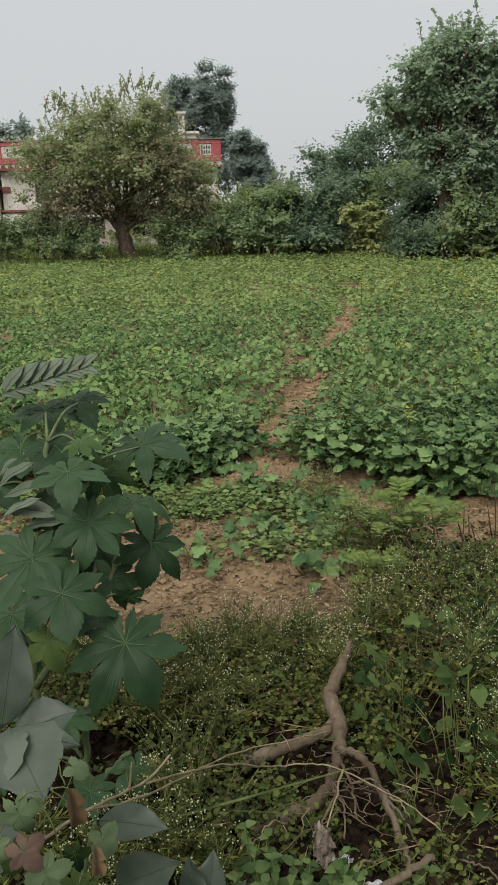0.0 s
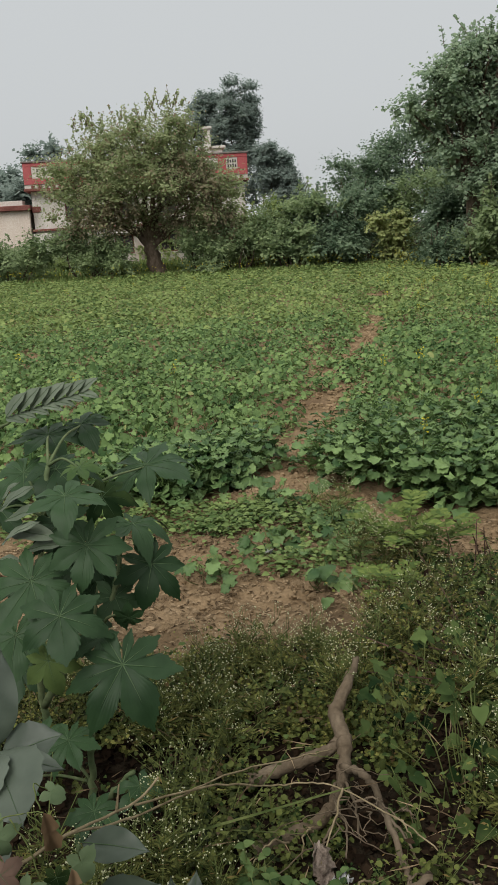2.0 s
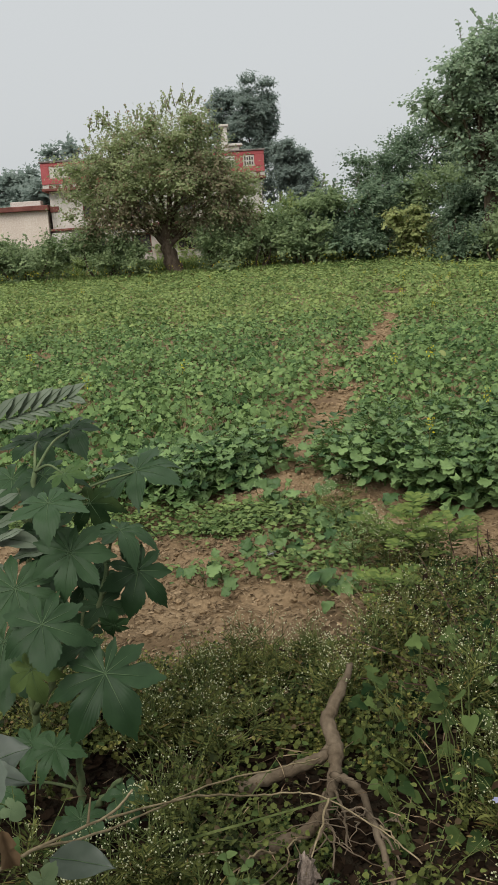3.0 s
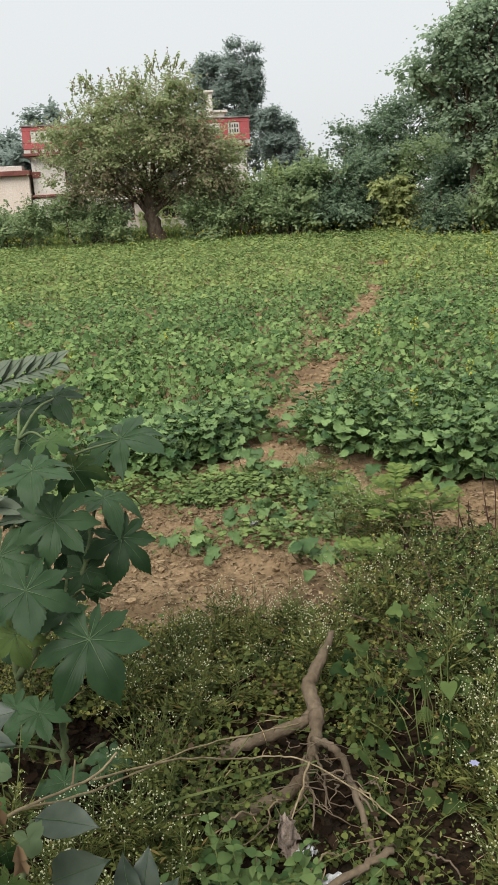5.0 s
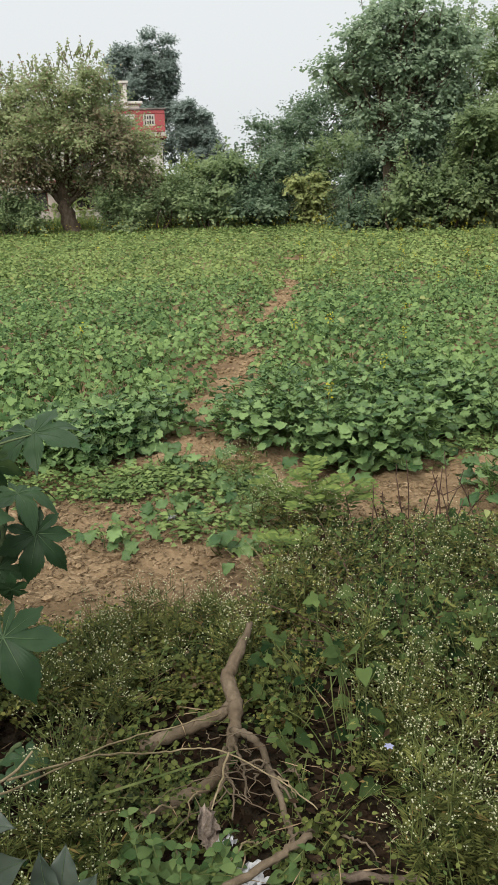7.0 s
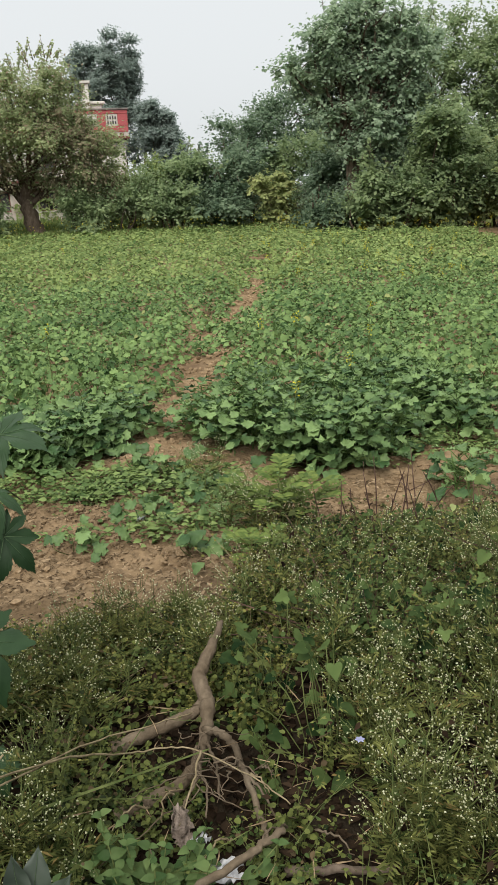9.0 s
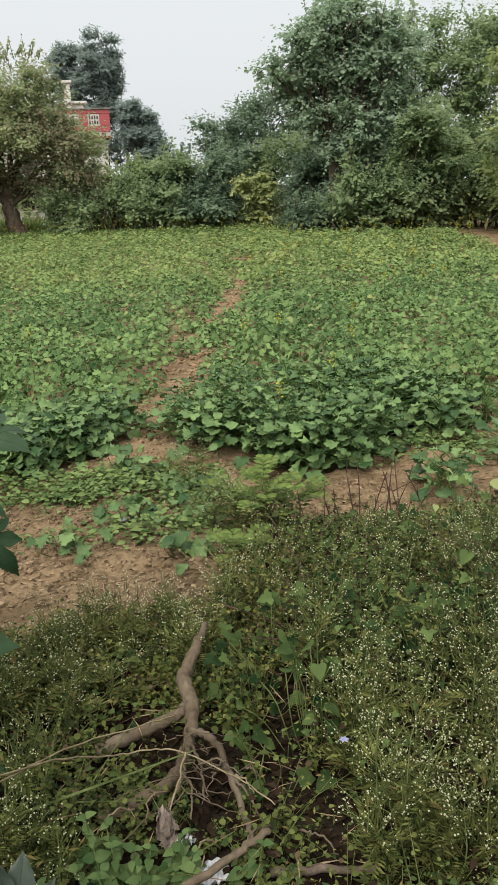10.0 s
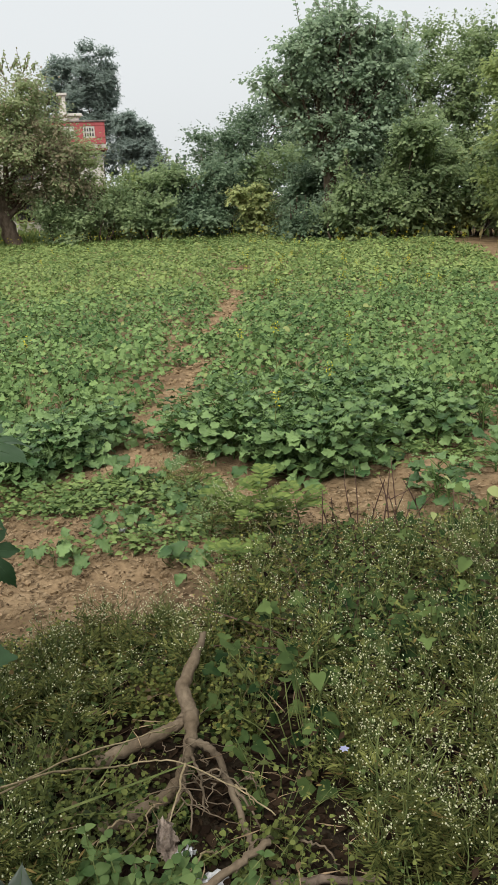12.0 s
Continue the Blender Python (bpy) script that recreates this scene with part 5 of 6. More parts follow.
tagged(part("leaf_litter", h, DRYLEAF), "leaf litter coloured near-black for the shade under the weeds", "leaf litter", kind="stuff")
# little creeping plants in bands on the bare strip
h = Heap()
spots = [(rg.uniform(-1.9, 0.45), rg.normal(4.74, 0.11)) for _ in range(75)] + [(rg.normal(0.15, 0.30), rg.normal(3.95, 0.13)) for _ in range(16)]
spots += [(rg.normal(0.35, 0.25), rg.uniform(4.3, 5.0)) for _ in range(34)] + [(rg.normal(2.5, 0.4), rg.normal(5.15, 0.12)) for _ in range(30)]
spots += [(path_x(q) + rg.choice((-1, 1)) * rg.uniform(0.25, 0.5), q) for q in rg.uniform(5.6, 10.5, 30)]
spots += [(rg.uniform(-2.2, 0.15), rg.normal(5.02, 0.10)) for _ in range(36)]
for cx, cy in spots:
    k = rg.integers(20, 50)
    a, r = rg.uniform(0, 6.28, k), 0.15 * np.sqrt(rg.random(k))
    x, y = cx + np.cos(a) * r * 1.5, cy + np.sin(a) * r
    h.scatter(T_OVATE, np.stack([x, y, height(x, y) + rg.uniform(0.01, 0.08, k)], 1), np.stack([np.cos(a), np.sin(a), np.full(k, 0.25)], 1), np.array([0, 0, 1.0]) + unit(rg, k) * 0.6, rg.uniform(0.022, 0.060, k))
tagged(part("creeping_weeds", h, CREEP), "small creeping green weeds on the bare soil", "weeds", kind="stuff")


# ---- feathery white-flowered weeds ----
def feather_weed(rng, hgt, blooms=1.0):
    """A bushy weed: forking stems that end in loose clusters of tiny heads, and finely cut leaves."""
    ob = thing("white_flowered_weed", (0, 0, 0), "feathery branching weed with many tiny white flower heads", "weed", "white-flowered weeds")
    st, lf, fl = Heap(), Heap(), Heap()
    top = np.array([rng.normal(0, 0.07), rng.normal(0, 0.07), hgt * 0.8])
    main = curve_pts([(0, 0, -0.02), top * 0.5 + rng.normal(0, 0.025, 3), top], 4)
    st.tube(main, np.linspace(0.0042, 0.0018, len(main)), 4)
    heads = []
    for q in range(9):
        u = 0.35 + 0.65 * q / 8
        s = main[int(u * (len(main) - 1))]
        a = q * 2.4 + rng.normal(0, 0.4)
        d = np.array([math.cos(a) * 0.75, math.sin(a) * 0.75, rng.uniform(0.6, 1.0)])
        ln = hgt * rng.uniform(0.24, 0.42) * (1.25 - 0.55 * u)
        e = s + d * ln
        st.tube(np.array([s, (s + e) / 2 + rng.normal(0, 0.01, 3), e]), [0.0021, 0.0016, 0.0012], 3)
        for _ in range(3):
            d2 = d * 0.5 + unit(rng, 1)[0] * 0.8 + np.array([0, 0, 0.3])
            f = s + (e - s) * rng.uniform(0.55, 1.0)
            e2 = f + d2 * rng.uniform(0.03, 0.07)
            st.tube(np.array([f, e2]), [0.0011, 0.0008], 3)
            for _ in range(int(rng.integers(2, 5))):
                heads.append(e2 + rng.normal(0, 0.010, 3) * np.array([1, 1, 0.7]))
    heads = np.array(heads)
    heads = heads[rng.random(len(heads)) < blooms]
    fl.scatter(BEAD, heads, unit(rng, len(heads)), unit(rng, len(heads)), rng.uniform(0.0020, 0.0042, len(heads)))
    for i in range(13):
        a, u = i * 2.4 + rng.normal(0, 0.3), rng.uniform(0.05, 0.85)
        s = main[int(u * (len(main) - 1))]
        ln = rng.uniform(0.08, 0.17) * (1.2 - 0.6 * u)
        d = np.array([math.cos(a), math.sin(a), rng.uniform(0.1, 0.7)])
        t = np.linspace(0.15, 1, 9)
        c = s + d * (ln * t)[:, None] + np.array([0, 0, -0.5]) * (ln * t * t)[:, None] * 0.6
        side = np.cross(d, (0, 0, 1.0))
        lf.scatter(t_blade(0.06, 0.0, 0.1), [s], [d - np.array([0, 0, 0.25])], [(0, 0, 1)], ln * 1.05)
        for sg in (-1, 1):
            lf.scatter(T_THREAD, c, d * 0.9 + sg * side * 0.8 + unit(rng, 9) * 0.2, np.array([0, 0, 1.0]) + unit(rng, 9) * 0.3, ln * 0.33 * np.sin(t * 2.6 + 0.3) * rng.uniform(0.7, 1.2, 9) + 0.005)
    tagged(part("stem", st, GREENSTEM, ob), kind="stuff")
    part("foliage", lf, PARTH, ob)
    tagged(part("flower_spray", fl, WHITEFLOWER, ob, "tiny white flower heads"), kind="stuff")
    return ob


fw = [feather_weed(rg, hh) for hh in (0.34, 0.40, 0.46, 0.54, 0.60)] + [feather_weed(rg, hh, 0.8) for hh in (0.28, 0.34, 0.40)]
used = set()
places = [(rg.normal(0.62, 0.16), rg.normal(3.75, 0.22), rg.uniform(0.26, 0.32)) for _ in range(6)]
places += [(rg.normal(0.35, 0.14), rg.normal(4.55, 0.18), rg.uniform(0.24, 0.3)) for _ in range(3)]
free = len(places)
for _ in range(1000):
    x, y = rg.uniform(-1.4, 2.3), 0.9 + 3.1 * rg.random() ** 1.2
    right = x > 0.42 + 0.14 * (y - 2)
    clump = vnoise(np.array([x]), np.array([y]), 2.4, 61)[0]
    if right:
        want = min(rg.uniform(0.36, 0.60), 0.42 * ((4.2 if x < 0.95 else 3.95) - y) + (0.1 if x < 0.95 else 0.0))
        if want < 0.22 or (x < 0.72 and y < 2.3) or (x < 1.15 and 1.75 < y < 2.5 and rg.random() < 0.75):
            continue
        if y > 4.05 - 1.0 * np.clip(x - 0.9, 0, 1) or rg.random() > (0.80 if y < 2.2 else 0.45) * (0.35 + clump):
            continue
    else:
        want = min(rg.uniform(0.26, 0.36), 0.425 * (3.12 - y) + 0.06)
        if want < 0.2 or rg.random() > 0.65 * (0.25 + clump) or (x < -0.42 and 1.45 < y < 2.5) or (abs(x - 0.22) < 0.30 and y < 2.2):
            continue
    places.append((x, y, want))
for i, (x, y, want) in enumerate(places[:270]):
    k = int(np.clip(round((want - 0.34) / 0.06), 0, 4))
    if (y > 2.3 or x < 0.3) and i >= free:
        k = 5 + int(np.clip(round((want - 0.28) / 0.06), 0, 2))
    m = pose(x, y, float(height(x, y)), 0, 0, rg.uniform(0, 360))
    if k not in used:
        used.add(k)
        fw[k].matrix_basis = m
    else:
        copy_thing(fw[k], m)

for k in range(8):
    if k not in used:
        x, y = 1.0 + 0.13 * k, 2.1 + 0.1 * k
        fw[k].matrix_basis = pose(x, y, float(height(x, y)), 0, 0, 45 * k)


# ---- broad-leaved creepers and seedlings ----
def leafy_plant(name, label, category, at, n, spread, z0, z1, size, template, mat, seed, group="", face=-0.5, hang=(-0.6, 0.1)):
    rng = np.random.default_rng(seed)
    ob = thing(name, at, label, category, group)
    for i in range(n):
        p = np.array([rng.normal(0, spread[0]), rng.normal(0, spread[1]), rng.uniform(z0, z1)])
        foot = np.array([p[0] * 0.4, p[1] * 0.4, -0.02])
        st = Heap()
        st.tube(curve_pts([foot, (foot + p) / 2 + rng.normal(0, 0.03, 3), p], 3), 0.0025, 3)
        part("stalk", st, GREENSTEM, ob)
        a = rng.uniform(0, 6.28)
        lf = Heap()
        lf.scatter(template, [p], [(math.cos(a) * 0.9, math.sin(a) * 0.7 - 0.3, rng.uniform(*hang))], [(rng.normal(0, 0.3), face + rng.normal(0, 0.2), 1)], size * rng.uniform(0.65, 1.25))
        part("leaf", lf, mat, ob)
    return ob


CREEPERS = [((0.74, 1.78), 18, 0.22, 0.56, 0.052), ((0.52, 2.08), 20, 0.08, 0.42, 0.062), ((1.25, 2.15), 22, 0.25, 0.55, 0.06), ((1.75, 2.5), 24, 0.2, 0.5, 0.06),
            ((1.45, 3.1), 22, 0.15, 0.42, 0.055), ((2.0, 3.2), 22, 0.2, 0.55, 0.06), ((0.58, 1.64), 10, 0.08, 0.32, 0.055), ((1.0, 2.9), 18, 0.15, 0.40, 0.055),
            ((0.80, 2.35), 22, 0.1, 0.40, 0.06), ((1.6, 1.9), 20, 0.25, 0.5, 0.06)]
for i, ((x, y), n, z0, z1, s) in enumerate(CREEPERS):
    leafy_plant("creeper_plant", "climbing weed with broad heart-shaped green leaves", "creeper", (x, y, float(height(x, y))), int(n * 1.25), (0.15, 0.12), z0 * 0.4, z1 * 0.85, s * 1.05, T_THREE if i % 3 else T_HEART, VINE, 300 + i, "creepers among the weeds")


def young_plant(at, shoots, spread, tall_, seed):
    """A bushy seedling: short shoots with tiers of broad leaves in opposite pairs."""
    rng = np.random.default_rng(seed)
    ob = thing("young_plant", at, "bright green bushy young plant with broad oval leaves", "plant", "young plants by the root")
    broad = t_outline([(0.0, 0.0), (0.20, 0.02), (0.36, 0.2), (0.37, 0.42), (0.27, 0.68), (0.12, 0.88), (0.0, 1.0)], droop=0.35, cup=0.22, wave=0.04)
    for k in range(shoots):
        foot = np.array([rng.normal(0, spread[0]), rng.normal(0, spread[1]), -0.02])
        top = foot + np.array([foot[0] * 0.5 + rng.normal(0, 0.015), foot[1] * 0.5 + rng.normal(0, 0.015), tall_ * rng.uniform(0.55, 1.1)])
        st = Heap()
        st.tube(np.array([foot, (foot + top) / 2 + rng.normal(0, 0.006, 3), top]), [0.003, 0.0025, 0.0015], 4)
        part("stem", st, GREENSTEM, ob)
        turn = rng.uniform(0, 3.14)
        for t in range(4):
            u = 0.35 + 0.65 * t / 3
            for sg in (0, math.pi):
                a = turn + t * 1.57 + sg + rng.normal(0, 0.2)
                lf = Heap()
                lf.scatter(broad, [foot + (top - foot) * u], [(math.cos(a), math.sin(a), rng.uniform(-0.15, 0.35) + 0.4 * (t == 3))], [(rng.normal(0, 0.25), -0.25 + rng.normal(0, 0.25), 1)], (0.060 - 0.009 * t) * rng.uniform(0.65, 1.15))
                part("leaf", lf, BRIGHT, ob)


young_plant((0.06, 1.20, 0.02), 26, (0.09, 0.065), 0.25, 320)
young_plant((0.23, 1.13, 0.02), 6, (0.04, 0.03), 0.15, 321)
for i, (x, y, n) in enumerate([(0.10, 4.15, 16), (0.0, 5.05, 14), (-0.35, 3.75, 10), (0.45, 4.5, 14), (0.33, 3.55, 12), (0.25, 4.85, 12), (0.55, 4.05, 12)]):
    leafy_plant("small_crop_seedling", "small lobed-leaf seedling on the bare soil", "seedling", (x, y, float(height(x, y))), int(n * 1.3), (0.11, 0.09), 0.03, 0.17, 0.092, T_RUFFLED[i % 6], CROPFRONT, 330 + i, "seedlings on the bare strip")


def frond_sapling(at, n, hgt, seed):
    """A sapling with feathery compound leaves that arch from its stem."""
    rng = np.random.default_rng(seed)
    ob = thing("fern_leaved_sapling", at, "light green sapling with feathery compound leaves", "sapling", "feathery saplings")
    st = Heap()
    st.tube(curve_pts([(0, 0, -0.02), (0.02, 0, hgt * 0.5), (0.0, 0.01, hgt)], 3), np.linspace(0.006, 0.003, 7), 5)
    part("stem", st, GREENSTEM, ob)
    for i in range(n):
        a, z = i * 2.4 + rng.normal(0, 0.2), hgt * rng.uniform(0.45, 1.0)
        ln = rng.uniform(0.16, 0.26)
        t = np.linspace(0.1, 1, 9)
        d = np.array([math.cos(a), math.sin(a), 0.95])
        c = np.array([0, 0, z]) + d * (ln * t)[:, None] - np.array([0, 0, 0.65]) * (ln * t * t)[:, None]
        side = np.array([-math.sin(a), math.cos(a), 0])
        fr = Heap()
        fr.tube(c, np.linspace(0.002, 0.001, len(c)), 3)
        for sg in (-1, 1):
            fr.scatter(T_FROND, c, np.tile(side * sg + d * 0.45 + np.array([0, 0, -0.2]), (9, 1)), np.array([0, -0.3, 1.0]) + unit(rng, 9) * 0.25, 0.058 * np.sin(t * 2.6 + 0.35) + 0.010)
        part("frond", fr, FERN, ob)
    return ob


frond_sapling((0.80, 3.62, 0.0), 13, 0.40, 340)
frond_sapling((1.00, 3.66, 0.0), 11, 0.33, 342)
frond_sapling((0.66, 3.80, 0.0), 9, 0.30, 344)
frond_sapling((0.62, 3.2, 0.0), 8, 0.25, 343)
leafy_plant("yellowing_creeper", "creeper with a few yellow-green leaves", "creeper", (1.85, 2.85, 0.0), 7, (0.16, 0.1), 0.45, 0.7, 0.075, T_OVATE, TREEYELLOW, 341)

# dead upright stalks by the soil strip
for i in range(30):
    rng = np.random.default_rng(360 + i)
    x, y = rng.uniform(1.0, 2.7), 0
    y = 3.52 + (x - 1.2) * 0.15 + rng.normal(0, 0.16)
    hh = rng.uniform(0.26, 0.54)
    ob = Heap()
    top = np.array([rng.normal(0, 0.07 if i % 4 else 0.2), rng.normal(0, 0.05), hh])
    line = curve_pts([(0, 0, -0.02), top * 0.55 + rng.normal(0, 0.015, 3), top], 4)
    ob.tube(line, np.linspace(0.0055, 0.0025, len(line)), 5)
    for _ in range(2 if i % 4 == 0 else 0):
        s = line[rng.integers(3, len(line))]
        ob.tube(np.array([s, s + np.array([rng.normal(0, 0.05), rng.normal(0, 0.05), rng.uniform(0.04, 0.12)])]), [0.003, 0.0015], 4)
    st = part("dead_stalk", ob, STALK)
    st.location = (x, y, float(height(x, y)))
    tagged(st, "thin dead reddish brown weed stalk standing upright", "stalk", "dead stalks")


# ---- the uprooted forked root, twigs and litter ----
def limb(name, pts, r0, r1, mat, parent=None, label="", sides=9, wob=0.003, seed=1, girth=None):
    """A tapered, slightly uneven limb; girth: radii at its points, where it swells."""
    rng = np.random.default_rng(seed)
    line = curve_pts(pts, 6, wob, rng)
    r = np.linspace(r0, r1, len(line)) if girth is None else np.interp(np.linspace(0, 1, len(line)), np.linspace(0, 1, len(girth)), girth)
    r = r * (1 + rng.normal(0, 0.045, len(line)))
    h = Heap()
    h.tube(line, r, sides)
    return part(name, h, mat, parent, label)


root = thing("forked_root", (0.3, 1.95, 0.05), "thick grey-brown forked tree root lying among the weeds", "root")
R0 = np.array([0.3, 1.95, 0.05])


def rp(*pts):
    return [np.array(p) - R0 for p in pts]


limb("trunk", rp((0.380, 2.295, 0.288), (0.362, 2.24, 0.275), (0.324, 2.16, 0.245), (0.276, 2.05, 0.19), (0.298, 1.95, 0.155), (0.288, 1.87, 0.128), (0.272, 1.78, 0.09)), 0.012, 0.026, ROOTBARK, root, sides=12, seed=2, girth=(0.008, 0.015, 0.021, 0.028, 0.030, 0.024, 0.020))
limb("side_root", rp((0.29, 1.97, 0.155), (0.245, 1.93, 0.13), (0.19, 1.90, 0.122), (0.066, 1.87, 0.095), (-0.055, 1.84, 0.075)), 0.022, 0.027, ROOTBARK, root, sides=11, seed=3, girth=(0.023, 0.020, 0.022, 0.024, 0.025))
limb("side_root", rp((0.28, 1.83, 0.125), (0.331, 1.74, 0.169), (0.372, 1.69, 0.153), (0.401, 1.55, 0.124), (0.428, 1.42, 0.10), (0.444, 1.34, 0.06)), 0.015, 0.009, ROOTBARK, root, sides=9, seed=4)
limb("side_root", rp((0.275, 1.80, 0.09), (0.209, 1.66, 0.065), (0.092, 1.60, 0.047), (-0.03, 1.55, 0.035)), 0.020, 0.024, ROOTBARK, root, sides=10, seed=5)
limb("rootlet", rp((0.255, 1.75, 0.12), (0.235, 1.70, 0.13), (0.253, 1.62, 0.115), (0.206, 1.53, 0.10), (0.169, 1.45, 0.06)), 0.006, 0.004, ROOTBARK, root, sides=6, seed=6)
limb("rootlet", rp((0.285, 1.76, 0.12), (0.31, 1.66, 0.10), (0.312, 1.55, 0.07)), 0.006, 0.004, ROOTBARK, root, sides=6, seed=7)
limb("rootlet", rp((0.253, 1.62, 0.115), (0.27, 1.55, 0.10), (0.262, 1.47, 0.06)), 0.005, 0.003, ROOTBARK, root, sides=6, seed=8)
limb("rootlet", rp((0.395, 1.58, 0.13), (0.44, 1.50, 0.12), (0.485, 1.40, 0.08)), 0.006, 0.003, ROOTBARK, root, sides=6, seed=9)
for i in range(15):
    rng = np.random.default_rng(400 + i)
    s = np.array([0.28 + rng.normal(0, 0.05), 1.66 + rng.normal(0, 0.06), 0.14])
    e = s + np.array([rng.normal(0.05, 0.15), rng.uniform(-0.26, 0.06), rng.uniform(-0.12, 0.08)])
    limb("rootlet", rp(s, (s + e) / 2 + rng.normal(0, 0.03, 3), e), 0.0026, 0.0012, ROOTBARK, root, sides=5, wob=0.006, seed=420 + i)


def loose(name, pts, r0, r1, mat, label, category, group="", seed=9, wob=0.004):
    ob = limb(name, [np.array(p) - np.array(pts[0]) for p in pts], r0, r1, mat, None, "", 8, wob, seed)
    ob.location = pts[0]
    return tagged(ob, label, category, group)


loose("cut_branch", [(0.478, 1.22, 0.210), (0.379, 1.16, 0.202), (0.273, 1.10, 0.194), (0.15, 1.03, 0.18), (0.03, 0.95, 0.09)], 0.0105, 0.013, ROOTBARK, "cut grey-brown branch lying in the weeds", "branch", seed=11)
loose("fallen_branch", [(0.48, 1.24, 0.04), (0.62, 1.22, 0.05), (0.80, 1.21, 0.04)], 0.015, 0.010, BARK, "thin dark fallen branch in the weeds", "branch", seed=12)
tw = thing("dry_forked_twig", (-0.45, 0.5, 0.8), "long pale dry forked twig leaning over the weeds", "twig")
T0 = np.array([-0.45, 0.5, 0.8])


def tp(*pts):
    return [np.array(p) - T0 for p in pts]


limb("main_stem", tp((-0.435, 0.555, 0.83), (-0.41, 0.60, 0.82), (-0.35, 0.72, 0.79), (-0.26, 0.97, 0.67), (-0.21, 1.02, 0.70)), 0.0042, 0.003, TWIG, tw, sides=7, wob=0.001, seed=14)
limb("side_twig", tp((-0.26, 0.96, 0.67), (-0.10, 1.25, 0.50), (0.04, 1.51, 0.30), (0.15, 1.53, 0.29), (0.26, 1.51, 0.28), (0.42, 1.31, 0.31), (0.50, 1.24, 0.28)), 0.0031, 0.0021, TWIG, tw, sides=6, wob=0.0015, seed=15)
limb("side_twig", tp((-0.35, 0.72, 0.79), (-0.26, 0.93, 0.66), (-0.17, 1.14, 0.56), (-0.04, 1.44, 0.41), (0.12, 1.60, 0.33), (0.24, 1.70, 0.29)), 0.0031, 0.0021, TWIG, tw, sides=6, wob=0.0015, seed=16)
limb("side_twig", tp((-0.29, 0.90, 0.70), (-0.285, 0.93, 0.75)), 0.004, 0.002, TWIG, tw, sides=5, wob=0.0, seed=17)
limb("side_twig", tp((0.26, 1.50, 0.29), (0.22, 1.42, 0.22), (0.18, 1.36, 0.14)), 0.004, 0.002, TWIG, tw, sides=5, wob=0.002, seed=18)
for i in range(9):
    rng = np.random.default_rng(440 + i)
    x, y = rng.uniform(0.05, 0.6), rng.uniform(1.3, 1.75)
    a = rng.uniform(0.3, 2.8)
    ln = rng.uniform(0.12, 0.3)
    loose("dry_twig", [(x, y, 0.10), (x + math.cos(a) * ln * 0.5, y - 0.3 * ln, 0.15 + rng.normal(0, 0.02)), (x + math.cos(a) * ln, y - 0.5 * ln, 0.12)], 0.004, 0.002, TWIG if i % 2 else ROOTBARK, "thin dry twig tangled round the root", "twig", "twigs round the root", seed=460 + i)


def scrap(name, label, at, sx, sy, mat, seed, up=0.05):
    rng = np.random.default_rng(seed)
    n = 9
    u, v = np.meshgrid(np.linspace(-1, 1, n), np.linspace(-1, 1, n))
    z = up * (vnoise(u + seed, v, 1.6, seed) + 0.5 * vnoise(u, v + seed, 3.7, seed)) 
    x, y = u * sx * (1 + 0.25 * np.sin(3 * v + seed)) + rng.normal(0, 0.004, u.shape), v * sy * (1 + 0.25 * np.cos(2.5 * u)) + rng.normal(0, 0.004, u.shape)
    i = (np.arange(n - 1)[:, None] * n + np.arange(n - 1)[None]).ravel()
    top = np.stack([x.ravel(), y.ravel(), z.ravel()], 1)
    f = np.concatenate([np.stack([i, i + 1, i + n + 1], 1), np.stack([i, i + n + 1, i + n], 1)])
    h = Heap()
    h.add(np.concatenate([top, top - np.array([0, 0, 0.003])]), np.concatenate([f, f[:, ::-1] + n * n]))
    ob = part(name, h, mat)
    ob.location = at
    return tagged(ob, label, "litter")


scrap("plastic_scrap", "crumpled dirty white plastic scrap among the weeds", (0.235, 1.33, 0.06), 0.024, 0.018, PLASTIC, 3)
scrap("plastic_scrap", "crumpled dirty white plastic scrap beside a branch", (0.31, 1.20, 0.08), 0.040, 0.024, PLASTIC, 5)
scrap("plastic_scrap", "small crumpled white plastic scrap on the soil", (0.0, 4.05, 0.03), 0.026, 0.02, PLASTIC, 7, 0.03)
rag = scrap("sacking_rag", "torn brown sacking rag hanging on the root", (0.175, 1.40, 0.11), 0.028, 0.052, CLOTH, 8, 0.06)
rag.rotation_euler = (radians(60), 0, radians(15))
h = Heap()
h.scatter(T_OVATE, [(0, 0, 0)] * 6, [(math.cos(a), math.sin(a), 0.3) for a in np.arange(6) * 1.05], [(0, -0.3, 1)] * 6, 0.016)
bf = part("blue_flower", h, BLUEFLOWER)
bf.location = (0.726, 1.35, 0.388)
tagged(bf, "small pale blue wild flower among the weeds", "flower")


